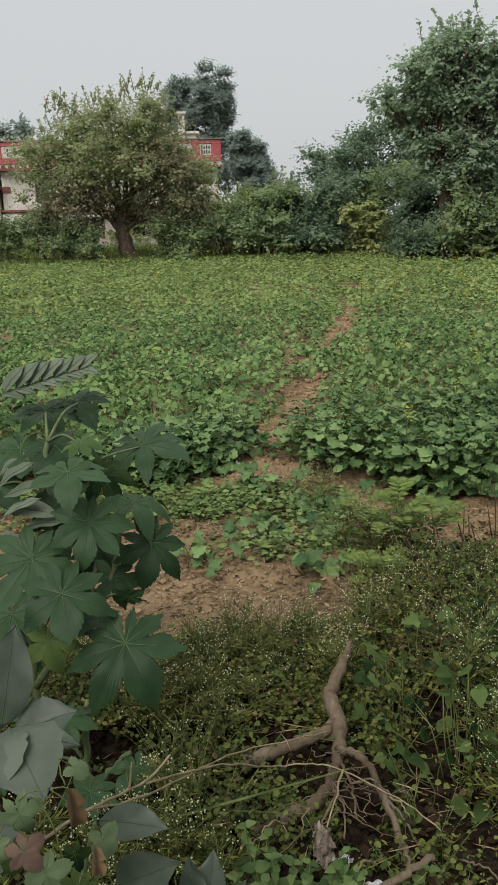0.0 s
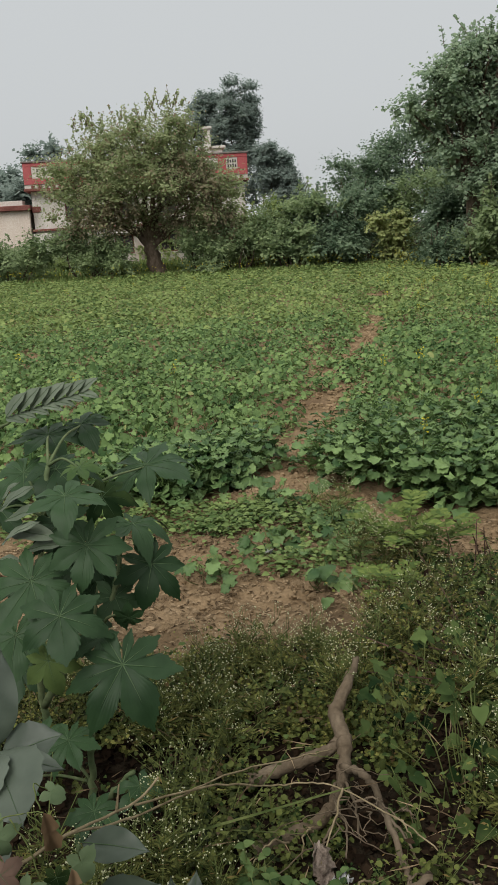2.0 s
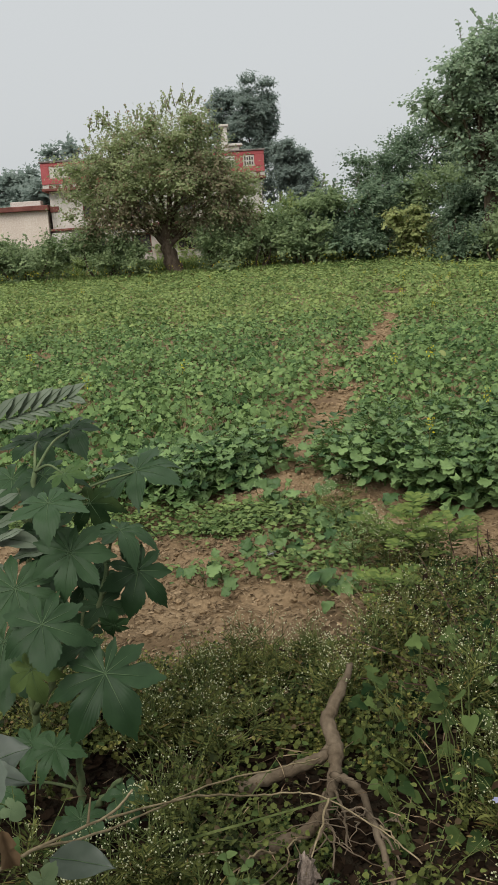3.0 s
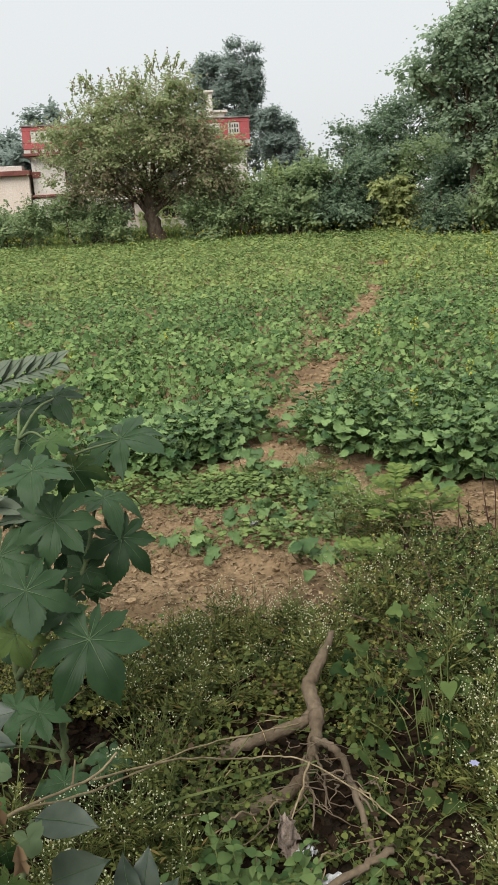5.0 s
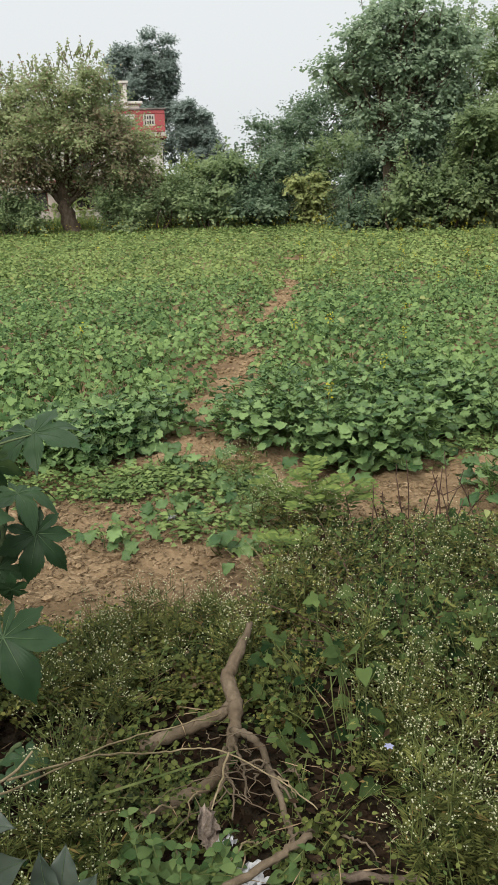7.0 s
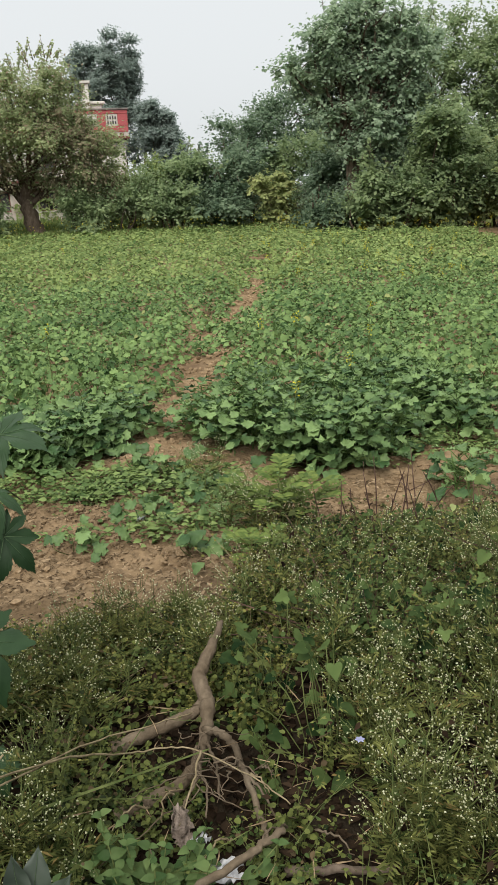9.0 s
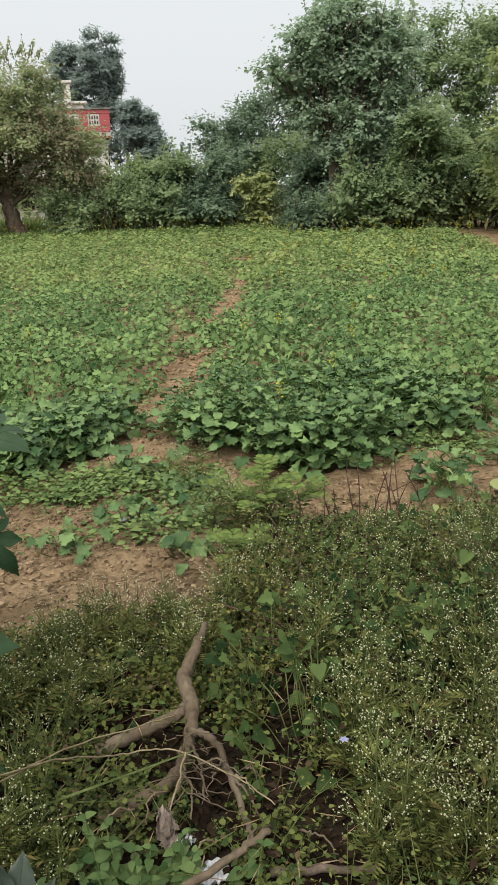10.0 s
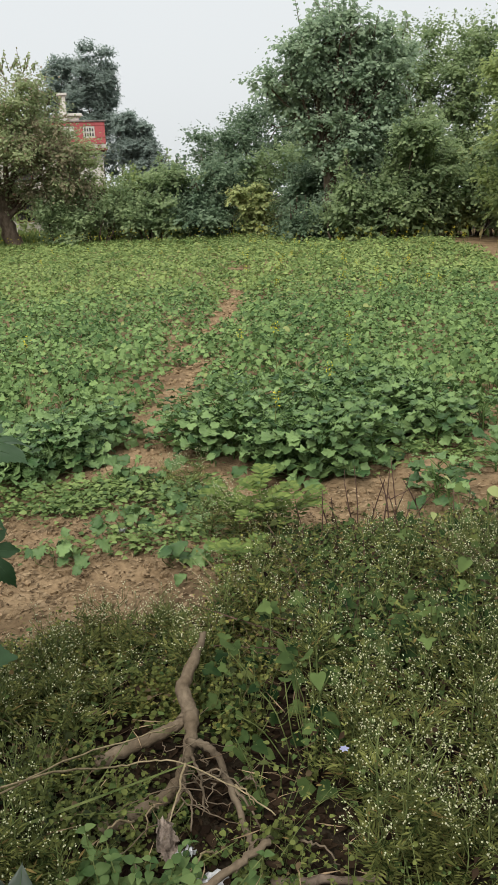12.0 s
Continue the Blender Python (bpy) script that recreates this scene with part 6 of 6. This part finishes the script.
# ---- castor plants ----
def castor_leaf_mesh(radius, rng, lobes=8, droop=0.35, teeth=5.5, back=0.42, cleft=0.50):
    """A palmate leaf: toothed tapering lobes about the stalk with narrow clefts, folded along each vein."""
    per, rings = 30, 5
    n = lobes * per
    span = 2 * math.pi - 0.12
    cuts = np.concatenate([[0], np.cumsum(rng.uniform(0.8, 1.2, lobes) * (1.25 - 0.45 * np.abs(np.linspace(-1, 1, lobes))))])
    cuts = (cuts / cuts[-1] - 0.5) * span
    u = (np.arange(n) + 0.5) / per
    i = np.floor(u).astype(int)
    side = (u - i - 0.5) * 2
    f = np.abs(side)
    k0 = cuts[i] + (cuts[i + 1] - cuts[i]) * (u - i)
    mid = (cuts[:-1] + cuts[1:]) / 2
    long_ = (1.0 - back * np.abs(mid / math.pi) ** 1.5) * rng.uniform(0.86, 1.10, lobes)
    prof = np.interp(f, [0, 0.05, 0.16, 0.32, 0.52, 0.74, 0.90, 1.0], [1.0, 0.945, 0.875, 0.815, 0.75, 0.675, 0.60, cleft])
    saw = ((1 - f) * teeth + 0.15 * np.sin(5 * i)) % 1
    edge = long_[i] * (prof + 0.065 * (saw - 0.5) * np.clip(f * 8, 0, 1) * np.clip((1 - f) * 9, 0, 1))
    # neighbouring lobes share their cleft
    for q in range(1, lobes):
        a, b = q * per - 1, q * per
        edge[a] = edge[b] = min(edge[a], edge[b])
    drop, turn, curl = rng.uniform(-0.4, 1.7, lobes), rng.uniform(0, 6), rng.uniform(-0.16, 0.20, lobes)

    def lift(ang, rad, fold, lobe):
        return (0.10 * fold * rad * np.clip(1.15 - rad, 0.2, 1) - droop * 0.5 * rad ** 2 - drop[lobe] * np.clip(rad - 0.36, 0, 1) ** 2
                + (0.05 * np.sin(2 * ang + turn) + 0.035 * np.sin(3 * ang + 2 * turn)) * rad)
    v = [(0, 0, 0)]
    for r in range(1, rings + 1):
        rad = edge * (r / rings) ** 0.9
        ripple = 0.030 * np.sin(13 * rad + 3 * i) * f * (r / rings) + curl[i] * side * rad * 0.6 * np.clip(1 - f, 0.25, 1)
        z = lift(k0, rad, f, i) + ripple
        v += list(np.stack([np.sin(k0) * rad, np.cos(k0) * rad, z], 1))
    fa = []
    for j in range(n):
        k = (j + 1) % n
        fa.append((0, 1 + k, 1 + j))
        if j == n - 1:
            continue
        for r in range(rings - 1):
            a, b = 1 + r * n, 1 + (r + 1) * n
            fa += [(a + j, a + k, b + k), (a + j, b + k, b + j)]
    veins = Heap()
    for q in range(lobes):
        t = np.linspace(0.0, 0.62, 7) * long_[q]
        veins.tube(np.stack([np.sin(mid[q]) * t, np.cos(mid[q]) * t, lift(mid[q], t, 0.0, q) + 0.004], 1) * radius, np.linspace(0.011, 0.0015, 7) * radius, 4)
    h = Heap()
    h.add(np.array(v) * radius, fa)
    return h, veins


def castor_plant(label, base, stems, leaves, mat, seed):
    """stems: polylines; leaves: centre, radius, tip direction, normal, which stem feeds it, material or None."""
    rng = np.random.default_rng(seed)
    ob = thing("castor_plant", base, label, "castor plant", "castor plants")
    b = np.array(base)
    for s in stems:
        limb("stem", [np.array(p) - b for p in s], 0.015, 0.008, CASTORSTEM, ob, seed=seed, wob=0.004)
    for c, r, tip, nm, s, other in leaves:
        hl, hv = castor_leaf_mesh(r, rng, lobes=int(rng.integers(7, 9)), droop=rng.uniform(0.04, 0.20), cleft=0.42)
        y = Vector(tip).normalized()
        x = y.cross(Vector(nm)).normalized()
        z = x.cross(y)
        m = Matrix((x, y, z)).transposed().to_4x4()
        m.translation = Vector(c) - Vector(base)
        lf = part("leaf", hl, other or mat, ob)
        lf.matrix_basis = m
        part("venation", hv, VEIN, lf)
        st = np.array(stems[s])
        foot = st[np.argmin(np.abs(st[:, 2] - (c[2] - 0.10)))]
        cc = np.array(c) - np.array(z) * 0.006
        h = Heap()
        h.tube(curve_pts([foot - b, (foot + cc) / 2 + np.array([0, 0, 0.03]) - b, cc - b], 4), np.linspace(0.006, 0.0035, 9), 6)
        part("petiole", h, CASTORSTEM, ob)
    return ob


SPAN = [[(-0.82, 2.02, -0.02), (-0.80, 2.00, 0.40), (-0.75, 1.95, 0.75), (-0.70, 1.95, 1.05), (-0.68, 2.0, 1.22)],
        [(-0.80, 2.00, 0.30), (-0.66, 1.90, 0.52), (-0.54, 1.82, 0.68), (-0.46, 1.85, 0.82), (-0.44, 1.92, 0.94)]]
castor_plant("tall castor plant with big deep green palmate leaves", (-0.82, 2.02, 0.0), SPAN,
             [((-0.400, 2.33, 1.115), 0.235, (0.60, -0.75, -0.12), (0.02, -0.42, 1), 0, None),
              ((-0.379, 1.50, 0.735), 0.205, (0.16, -0.75, -0.65), (0.12, -0.62, 0.78), 1, None),
              ((-0.555, 1.72, 1.197), 0.168, (0.25, -0.90, -0.25), (0.0, -0.34, 1), 0, None),
              ((-0.735, 2.235, 1.275), 0.170, (0.20, -0.90, -0.20), (0.05, -0.30, 1), 0, None),
              ((-0.625, 2.30, 1.295), 0.140, (0.75, -0.45, -0.05), (-0.1, -0.30, 1), 0, None),
              ((-0.497, 1.69, 1.045), 0.165, (0.22, -0.55, -0.75), (0.06, -0.70, 0.72), 0, None),
              ((-0.330, 1.86, 0.905), 0.155, (0.25, -0.50, -0.85), (0.25, -0.78, 0.58), 1, None),
              ((-0.397, 1.95, 1.016), 0.150, (0.70, -0.60, -0.12), (0.05, -0.10, 1), 1, None),
              ((-0.674, 1.66, 0.944), 0.200, (-0.1, -0.70, -0.70), (0.02, -0.75, 0.66), 0, None),
              ((-0.559, 1.53, 0.885), 0.175, (0.05, -0.70, -0.65), (0.05, -0.72, 0.75), 0, None),
              ((-0.401, 1.75, 0.765), 0.070, (0.15, -0.3, 0.85), (0.1, -0.9, 0.25), 1, None),
              ((-0.465, 1.62, 0.765), 0.125, (-0.5, -0.4, 0.3), (0.0, -0.55, 0.9), 1, None),
              # a young leaf and a lower one: lighter materials put their backlight into colour
              ((-0.546, 1.90, 1.238), 0.090, (0.6, -0.6, -0.1), (0.1, -0.35, 1), 0, BRIGHT),
              ((-0.607, 1.52, 0.745), 0.105, (0.1, -0.5, -0.85), (0.0, -0.8, 0.55), 1, VINE),
              ((-0.82, 1.86, 0.66), 0.185, (-0.1, -0.75, -0.60), (0.0, -0.7, 0.8), 0, None),
              ((-0.86, 1.98, 1.08), 0.180, (-0.3, -0.75, -0.40), (0.0, -0.5, 1), 0, None),
              ((-0.70, 2.10, 0.62), 0.170, (0.3, -0.60, -0.70), (0.1, -0.8, 0.7), 0, None),
              ((-0.90, 2.05, 0.44), 0.170, (0.0, -0.70, -0.70), (0.0, -0.8, 0.7), 0, None),
              ((-0.64, 1.98, 0.92), 0.170, (0.4, -0.60, -0.55), (0.1, -0.6, 0.9), 0, None),
              ((-0.55, 2.05, 0.80), 0.150, (0.5, -0.50, -0.60), (0.2, -0.7, 0.8), 1, None),
              ((-0.66, 2.02, 1.20), 0.150, (0.55, -0.60, -0.30), (0.05, -0.55, 0.9), 0, None),
              ((-0.80, 2.10, 1.17), 0.160, (-0.1, -0.80, -0.40), (0.05, -0.60, 0.9), 0, None),
              ((-0.52, 2.06, 1.08), 0.135, (0.60, -0.50, -0.40), (0.10, -0.60, 0.8), 0, VINE),
              ((-0.62, 1.86, 1.06), 0.150, (0.25, -0.60, -0.70), (0.05, -0.75, 0.65), 0, None),
              ((-0.46, 1.84, 0.80), 0.120, (0.35, -0.50, -0.75), (0.20, -0.80, 0.55), 1, None)], CASTOR, 501)


# a young castor plant in the shade below
castor_plant("young castor plant with dark green leaves low in the shade", (-0.60, 1.78, 0.0),
             [[(-0.60, 1.78, -0.02), (-0.59, 1.77, 0.14), (-0.57, 1.75, 0.30), (-0.56, 1.74, 0.40)], [(-0.60, 1.78, 0.04), (-0.50, 1.72, 0.14), (-0.42, 1.68, 0.24)]],
             [((-0.62, 1.66, 0.38), 0.130, (0.1, -0.85, -0.35), (0.0, -0.25, 1), 0, None),
              ((-0.74, 1.78, 0.32), 0.130, (-0.4, -0.80, -0.35), (0.0, -0.20, 1), 0, None),
              ((-0.40, 1.66, 0.20), 0.110, (0.3, -0.80, -0.40), (0.1, -0.25, 1), 1, None),
              ((-0.54, 1.58, 0.17), 0.120, (-0.1, -0.85, -0.40), (0.0, -0.20, 1), 1, None),
              ((-0.84, 1.70, 0.20), 0.130, (-0.7, -0.55, -0.35), (0.0, -0.15, 1), 0, None)], CASTOR, 505)


def fine_blade(base, tip, width, normal, seed, cup=0.25, arch=0.05, scallop=0.0):
    """A broad leaf from its stalk to its tip: rippled edges and a raised midrib."""
    rng = np.random.default_rng(seed)
    base, tip = np.array(base, dtype=float), np.array(tip, dtype=float)
    L = np.linalg.norm(tip - base)
    y = (tip - base) / L
    x = np.cross(y, normal)
    x /= np.linalg.norm(x)
    z = np.cross(x, y)
    rows, cols = 15, 9
    s = np.linspace(0, 1, rows)
    half = 0.5 * width * np.sin(math.pi * s ** 0.80) ** 0.72 * (1 - 0.25 * np.clip(s - 0.8, 0, 1) / 0.2)
    k = np.linspace(-1, 1, cols)
    a, b = rng.uniform(0, 6, 2)
    wob = 1 + scallop * (np.abs(np.sin(s * 16 + a)) - 0.5)
    X = (half * wob)[:, None] * k[None, :]
    Y = s[:, None] + 0.10 * np.abs(k)[None, :] ** 2 * (0.5 - s[:, None])
    Z = cup * np.abs(X) * (1 - 0.3 * np.abs(k)[None, :]) + arch * 4 * (s * (1 - s))[:, None] + 0.018 * np.sin(9 * s[:, None] + a + 2 * np.sign(k)[None, :]) * np.abs(k)[None, :] ** 2 + 0.008 * np.sin(17 * s[:, None] + b + 4 * k[None, :])
    v = base + L * (X[..., None] * x + Y[..., None] * y + Z[..., None] * z)
    i = (np.arange(rows - 1)[:, None] * cols + np.arange(cols - 1)[None]).ravel()
    h = Heap()
    h.add(v.reshape(-1, 3), np.concatenate([np.stack([i, i + 1, i + cols + 1], 1), np.stack([i, i + cols + 1, i + cols], 1)]))
    rib = Heap()
    rib.tube(v[:-1, cols // 2] + z * 0.0012, np.linspace(0.0012, 0.0004, rows - 1), 4)
    return h, rib


def blade_part(parent, origin, base, tip, width, normal, mat, seed, name="blade", label="", rib=True, **kw):
    h, r = fine_blade(np.array(base) - origin, np.array(tip) - origin, width, normal, seed, **kw)
    b = part(name, h, mat, parent, label)
    if rib:
        part("midrib", r, VEIN, b)
    return b


grey = thing("castor_plant", (-0.62, 0.78, 0.0), "castor plant with greyish green waxy leaves close by", "castor plant", "castor plants")
G0 = np.array(grey.location)
for line in ([(-0.62, 0.78, -0.02), (-0.62, 0.79, 0.4), (-0.58, 0.82, 0.72), (-0.525, 0.84, 0.89)], [(-0.61, 0.78, 0.2), (-0.44, 0.78, 0.42), (-0.34, 0.76, 0.73)],
             [(-0.60, 0.78, 0.15), (-0.36, 0.72, 0.36), (-0.31, 0.72, 0.60)], [(-0.60, 0.78, 0.1), (-0.30, 0.70, 0.32), (-0.118, 0.70, 0.53)]):
    limb("stem", [np.array(p) - G0 for p in line], 0.010, 0.005, CASTORSTEM, grey, seed=41, wob=0.003)
for q, (base, tip, w, nm, sc) in enumerate([
        ((-0.551, 0.87, 0.88), (-0.520, 0.95, 1.097), 0.46, (0.25, -0.95, 0.25), 0.0),
        ((-0.528, 0.87, 0.868), (-0.381, 0.88, 0.918), 0.66, (0.05, -0.65, 0.8), 0.14),
        ((-0.520, 0.85, 0.880), (-0.361, 0.80, 0.885), 0.36, (0.0, -0.35, 1), 0.10),
        ((-0.508, 0.80, 0.935), (-0.389, 0.60, 0.905), 0.68, (0.25, -0.75, 0.75), 0.14),
        ((-0.513, 0.80, 0.930), (-0.489, 0.60, 0.905), 0.60, (-0.1, -0.75, 0.75), 0.12),
        ((-0.335, 0.76, 0.737), (-0.175, 0.70, 0.760), 0.44, (0.1, -0.55, 0.9), 0.0),
        ((-0.304, 0.72, 0.608), (-0.151, 0.66, 0.720), 0.46, (0.2, -0.75, 0.7), 0.10),
        ((-0.126, 0.70, 0.532), (-0.149, 0.74, 0.668), 0.42, (-0.1, -0.95, 0.35), 0.06),
        ((-0.118, 0.70, 0.529), (-0.096, 0.76, 0.664), 0.46, (0.1, -0.95, 0.35), 0.06),
        ((-0.108, 0.70, 0.529), (-0.028, 0.72, 0.619), 0.46, (0.2, -0.9, 0.45), 0.08),
        # unseen blades left of the view, added to shade the ground under the castor
        ((-0.600, 0.82, 0.80), (-0.78, 0.70, 0.84), 0.66, (-0.1, -0.6, 0.8), 0.12),
        ((-0.610, 0.84, 0.72), (-0.80, 0.95, 0.76), 0.66, (-0.2, -0.4, 0.9), 0.12),
        ((-0.615, 0.80, 0.60), (-0.74, 0.62, 0.58), 0.70, (-0.1, -0.7, 0.7), 0.12),
        ((-0.612, 0.82, 0.52), (-0.62, 1.00, 0.58), 0.70, (0.0, -0.3, 1.0), 0.12),
        ((-0.618, 0.80, 0.40), (-0.82, 0.78, 0.44), 0.70, (-0.1, -0.5, 0.9), 0.12)]):
    blade_part(grey, G0, base, tip, w, nm, CASTORGREY, 520 + q, scallop=sc)

vine = thing("three_lobed_vine", (-0.55, 0.6, 0.6), "slender vine with three-lobed green and dry leaves on the castor plant", "vine")
V0 = np.array([-0.55, 0.6, 0.6])
for q, line in enumerate([((-0.58, 0.58, 0.40), (-0.50, 0.56, 0.78), (-0.43, 0.56, 0.94), (-0.37, 0.58, 0.955), (-0.337, 0.57, 0.962)), ((-0.37, 0.58, 0.955), (-0.345, 0.60, 0.90), (-0.30, 0.62, 0.83)),
                          ((-0.40, 0.57, 0.95), (-0.37, 0.57, 0.88), (-0.36, 0.58, 0.80), (-0.33, 0.60, 0.74)), ((-0.46, 0.56, 0.90), (-0.43, 0.55, 0.90), (-0.39, 0.54, 0.84)), ((-0.345, 0.58, 0.96), (-0.36, 0.60, 1.0), (-0.342, 0.62, 0.972))]):
    limb("stem", [np.array(p) - V0 for p in line], 0.0016, 0.0010, GREENSTEM, vine, sides=5, wob=0.001, seed=21 + q)
T_CURLED = t_outline([(0.0, 0.0), (0.10, 0.03), (0.17, 0.2), (0.12, 0.36), (0.20, 0.52), (0.13, 0.74), (0.05, 0.9), (0.0, 1.0)], droop=0.3, cup=0.9, wave=0.08)
rng = np.random.default_rng(45)
for c, s, tip, mt, nm, lobed in [((-0.425, 0.553, 0.925), 0.050, (0.30, -0.2, -0.9), VINELIGHT, (0.1, -0.9, 0.3), 5), ((-0.382, 0.533, 0.815), 0.062, (0.25, -0.2, -0.85), VINELIGHT, (0.0, -0.9, 0.4), 5),
                                 ((-0.417, 0.533, 0.862), 0.048, (0.6, -0.2, -0.65), REDLEAF, (0.1, -0.8, 0.5), 5), ((-0.293, 0.615, 0.812), 0.044, (0.30, -0.2, -0.9), VINELIGHT, (0.1, -0.85, 0.4), 3),
                                 ((-0.334, 0.62, 0.966), 0.030, (0.88, 0.0, -0.48), VINELIGHT, (0.1, -0.5, 0.8), 3), ((-0.337, 0.57, 0.962), 0.095, (0.16, -0.1, -0.98), DRYVINE, (0.5, -0.8, 0.1), 0),
                                 ((-0.302, 0.58, 0.832), 0.080, (0.05, -0.1, -1.0), DRYVINE, (0.4, -0.9, 0.1), 0), ((-0.361, 0.66, 0.74), 0.040, (0.3, -0.3, -0.8), VINE, (0.0, -0.8, 0.5), 5),
                                 ((-0.46, 0.60, 0.80), 0.055, (0.1, -0.3, -0.8), VINE, (0.1, -0.8, 0.5), 5), ((-0.35, 0.62, 0.70), 0.050, (-0.2, -0.3, -0.8), VINE, (0.0, -0.8, 0.5), 5),
                                 ((-0.47, 0.55, 0.86), 0.038, (-0.4, -0.3, -0.6), VINELIGHT, (-0.1, -0.8, 0.6), 5), ((-0.335, 0.60, 0.90), 0.024, (0.4, -0.3, -0.7), BRIGHT, (0.1, -0.8, 0.5), 3)]:
    if lobed:
        flat, ribs = castor_leaf_mesh(s, rng, lobed, 0.3, teeth=1.4, back=0.30, cleft=0.55)
    else:
        flat = Heap()
        flat.add(T_CURLED[0] * s, T_CURLED[1])
    y = Vector(tip).normalized()
    x = y.cross(Vector(nm)).normalized()
    m = Matrix((x, y, x.cross(y))).transposed().to_4x4()
    m.translation = Vector(np.array(c) - V0)
    lf = part("leaf", flat, mt, vine, {DRYVINE.name: "dry curled brown leaf", REDLEAF.name: "withered reddish brown leaf"}.get(mt.name, ""))
    lf.matrix_basis = m
    if lobed:
        part("venation", ribs, VEIN, lf)


# the grey-leaved shrub beyond the castor plant: stiff oval leaves in a spray
shrub = thing("grey_leaved_shrub", (-1.02, 2.05, 0.0), "shrub with stiff oval grey-green leaves behind the castor plant", "shrub")
S0 = np.array(shrub.location)
limb("stem", [np.array(p) - S0 for p in ((-1.02, 2.05, -0.02), (-1.00, 2.08, 0.6), (-0.94, 2.16, 1.22), (-0.85, 2.19, 1.345), (-0.73, 2.20, 1.392), (-0.58, 2.2, 1.432))], 0.010, 0.002, CASTORSTEM, shrub, seed=31)
limb("stem", [np.array(p) - S0 for p in ((-1.00, 2.08, 0.6), (-0.92, 1.95, 0.95), (-0.84, 1.88, 1.05))], 0.008, 0.003, CASTORSTEM, shrub, seed=32)
rng = np.random.default_rng(33)
for q in range(7):
    s = q / 6
    foot = np.array((-0.87 + 0.27 * s, 2.19 + 0.01 * s, 1.352 + 0.076 * s))
    up = foot + np.array((0.085, 0.03, 0.095 - 0.035 * s)) * rng.uniform(0.85, 1.1)
    blade_part(shrub, S0, foot, up, 0.50, (-0.55, -0.75, 0.6), SHRUBGREY, 560 + q, name="leaf", cup=0.3)
    low = foot + np.array((0.095, -0.05, -0.012)) * rng.uniform(0.8, 1.1)
    blade_part(shrub, S0, foot, low, 0.42, (-0.1, -0.45, 1), SHRUBGREY, 580 + q, name="leaf", cup=0.35)
for q, (base, tip) in enumerate([((-0.835, 1.90, 1.094), (-0.684, 1.85, 1.196)), ((-0.804, 1.85, 1.077), (-0.633, 1.80, 1.134)), ((-0.806, 1.80, 1.013), (-0.651, 1.75, 1.107)), ((-0.790, 1.85, 1.042), (-0.596, 1.75, 1.044)),
                                 ((-0.728, 1.80, 0.991), (-0.585, 1.75, 1.025)), ((-0.821, 1.80, 0.965), (-0.726, 1.75, 0.973)), ((-0.864, 2.00, 1.091), (-0.765, 1.95, 1.183))]):
    blade_part(shrub, S0, base, tip, 0.36, (-0.2, -0.45 + 0.1 * (q % 3), 1), SHRUBGREY, 600 + q, name="leaf", cup=0.25)
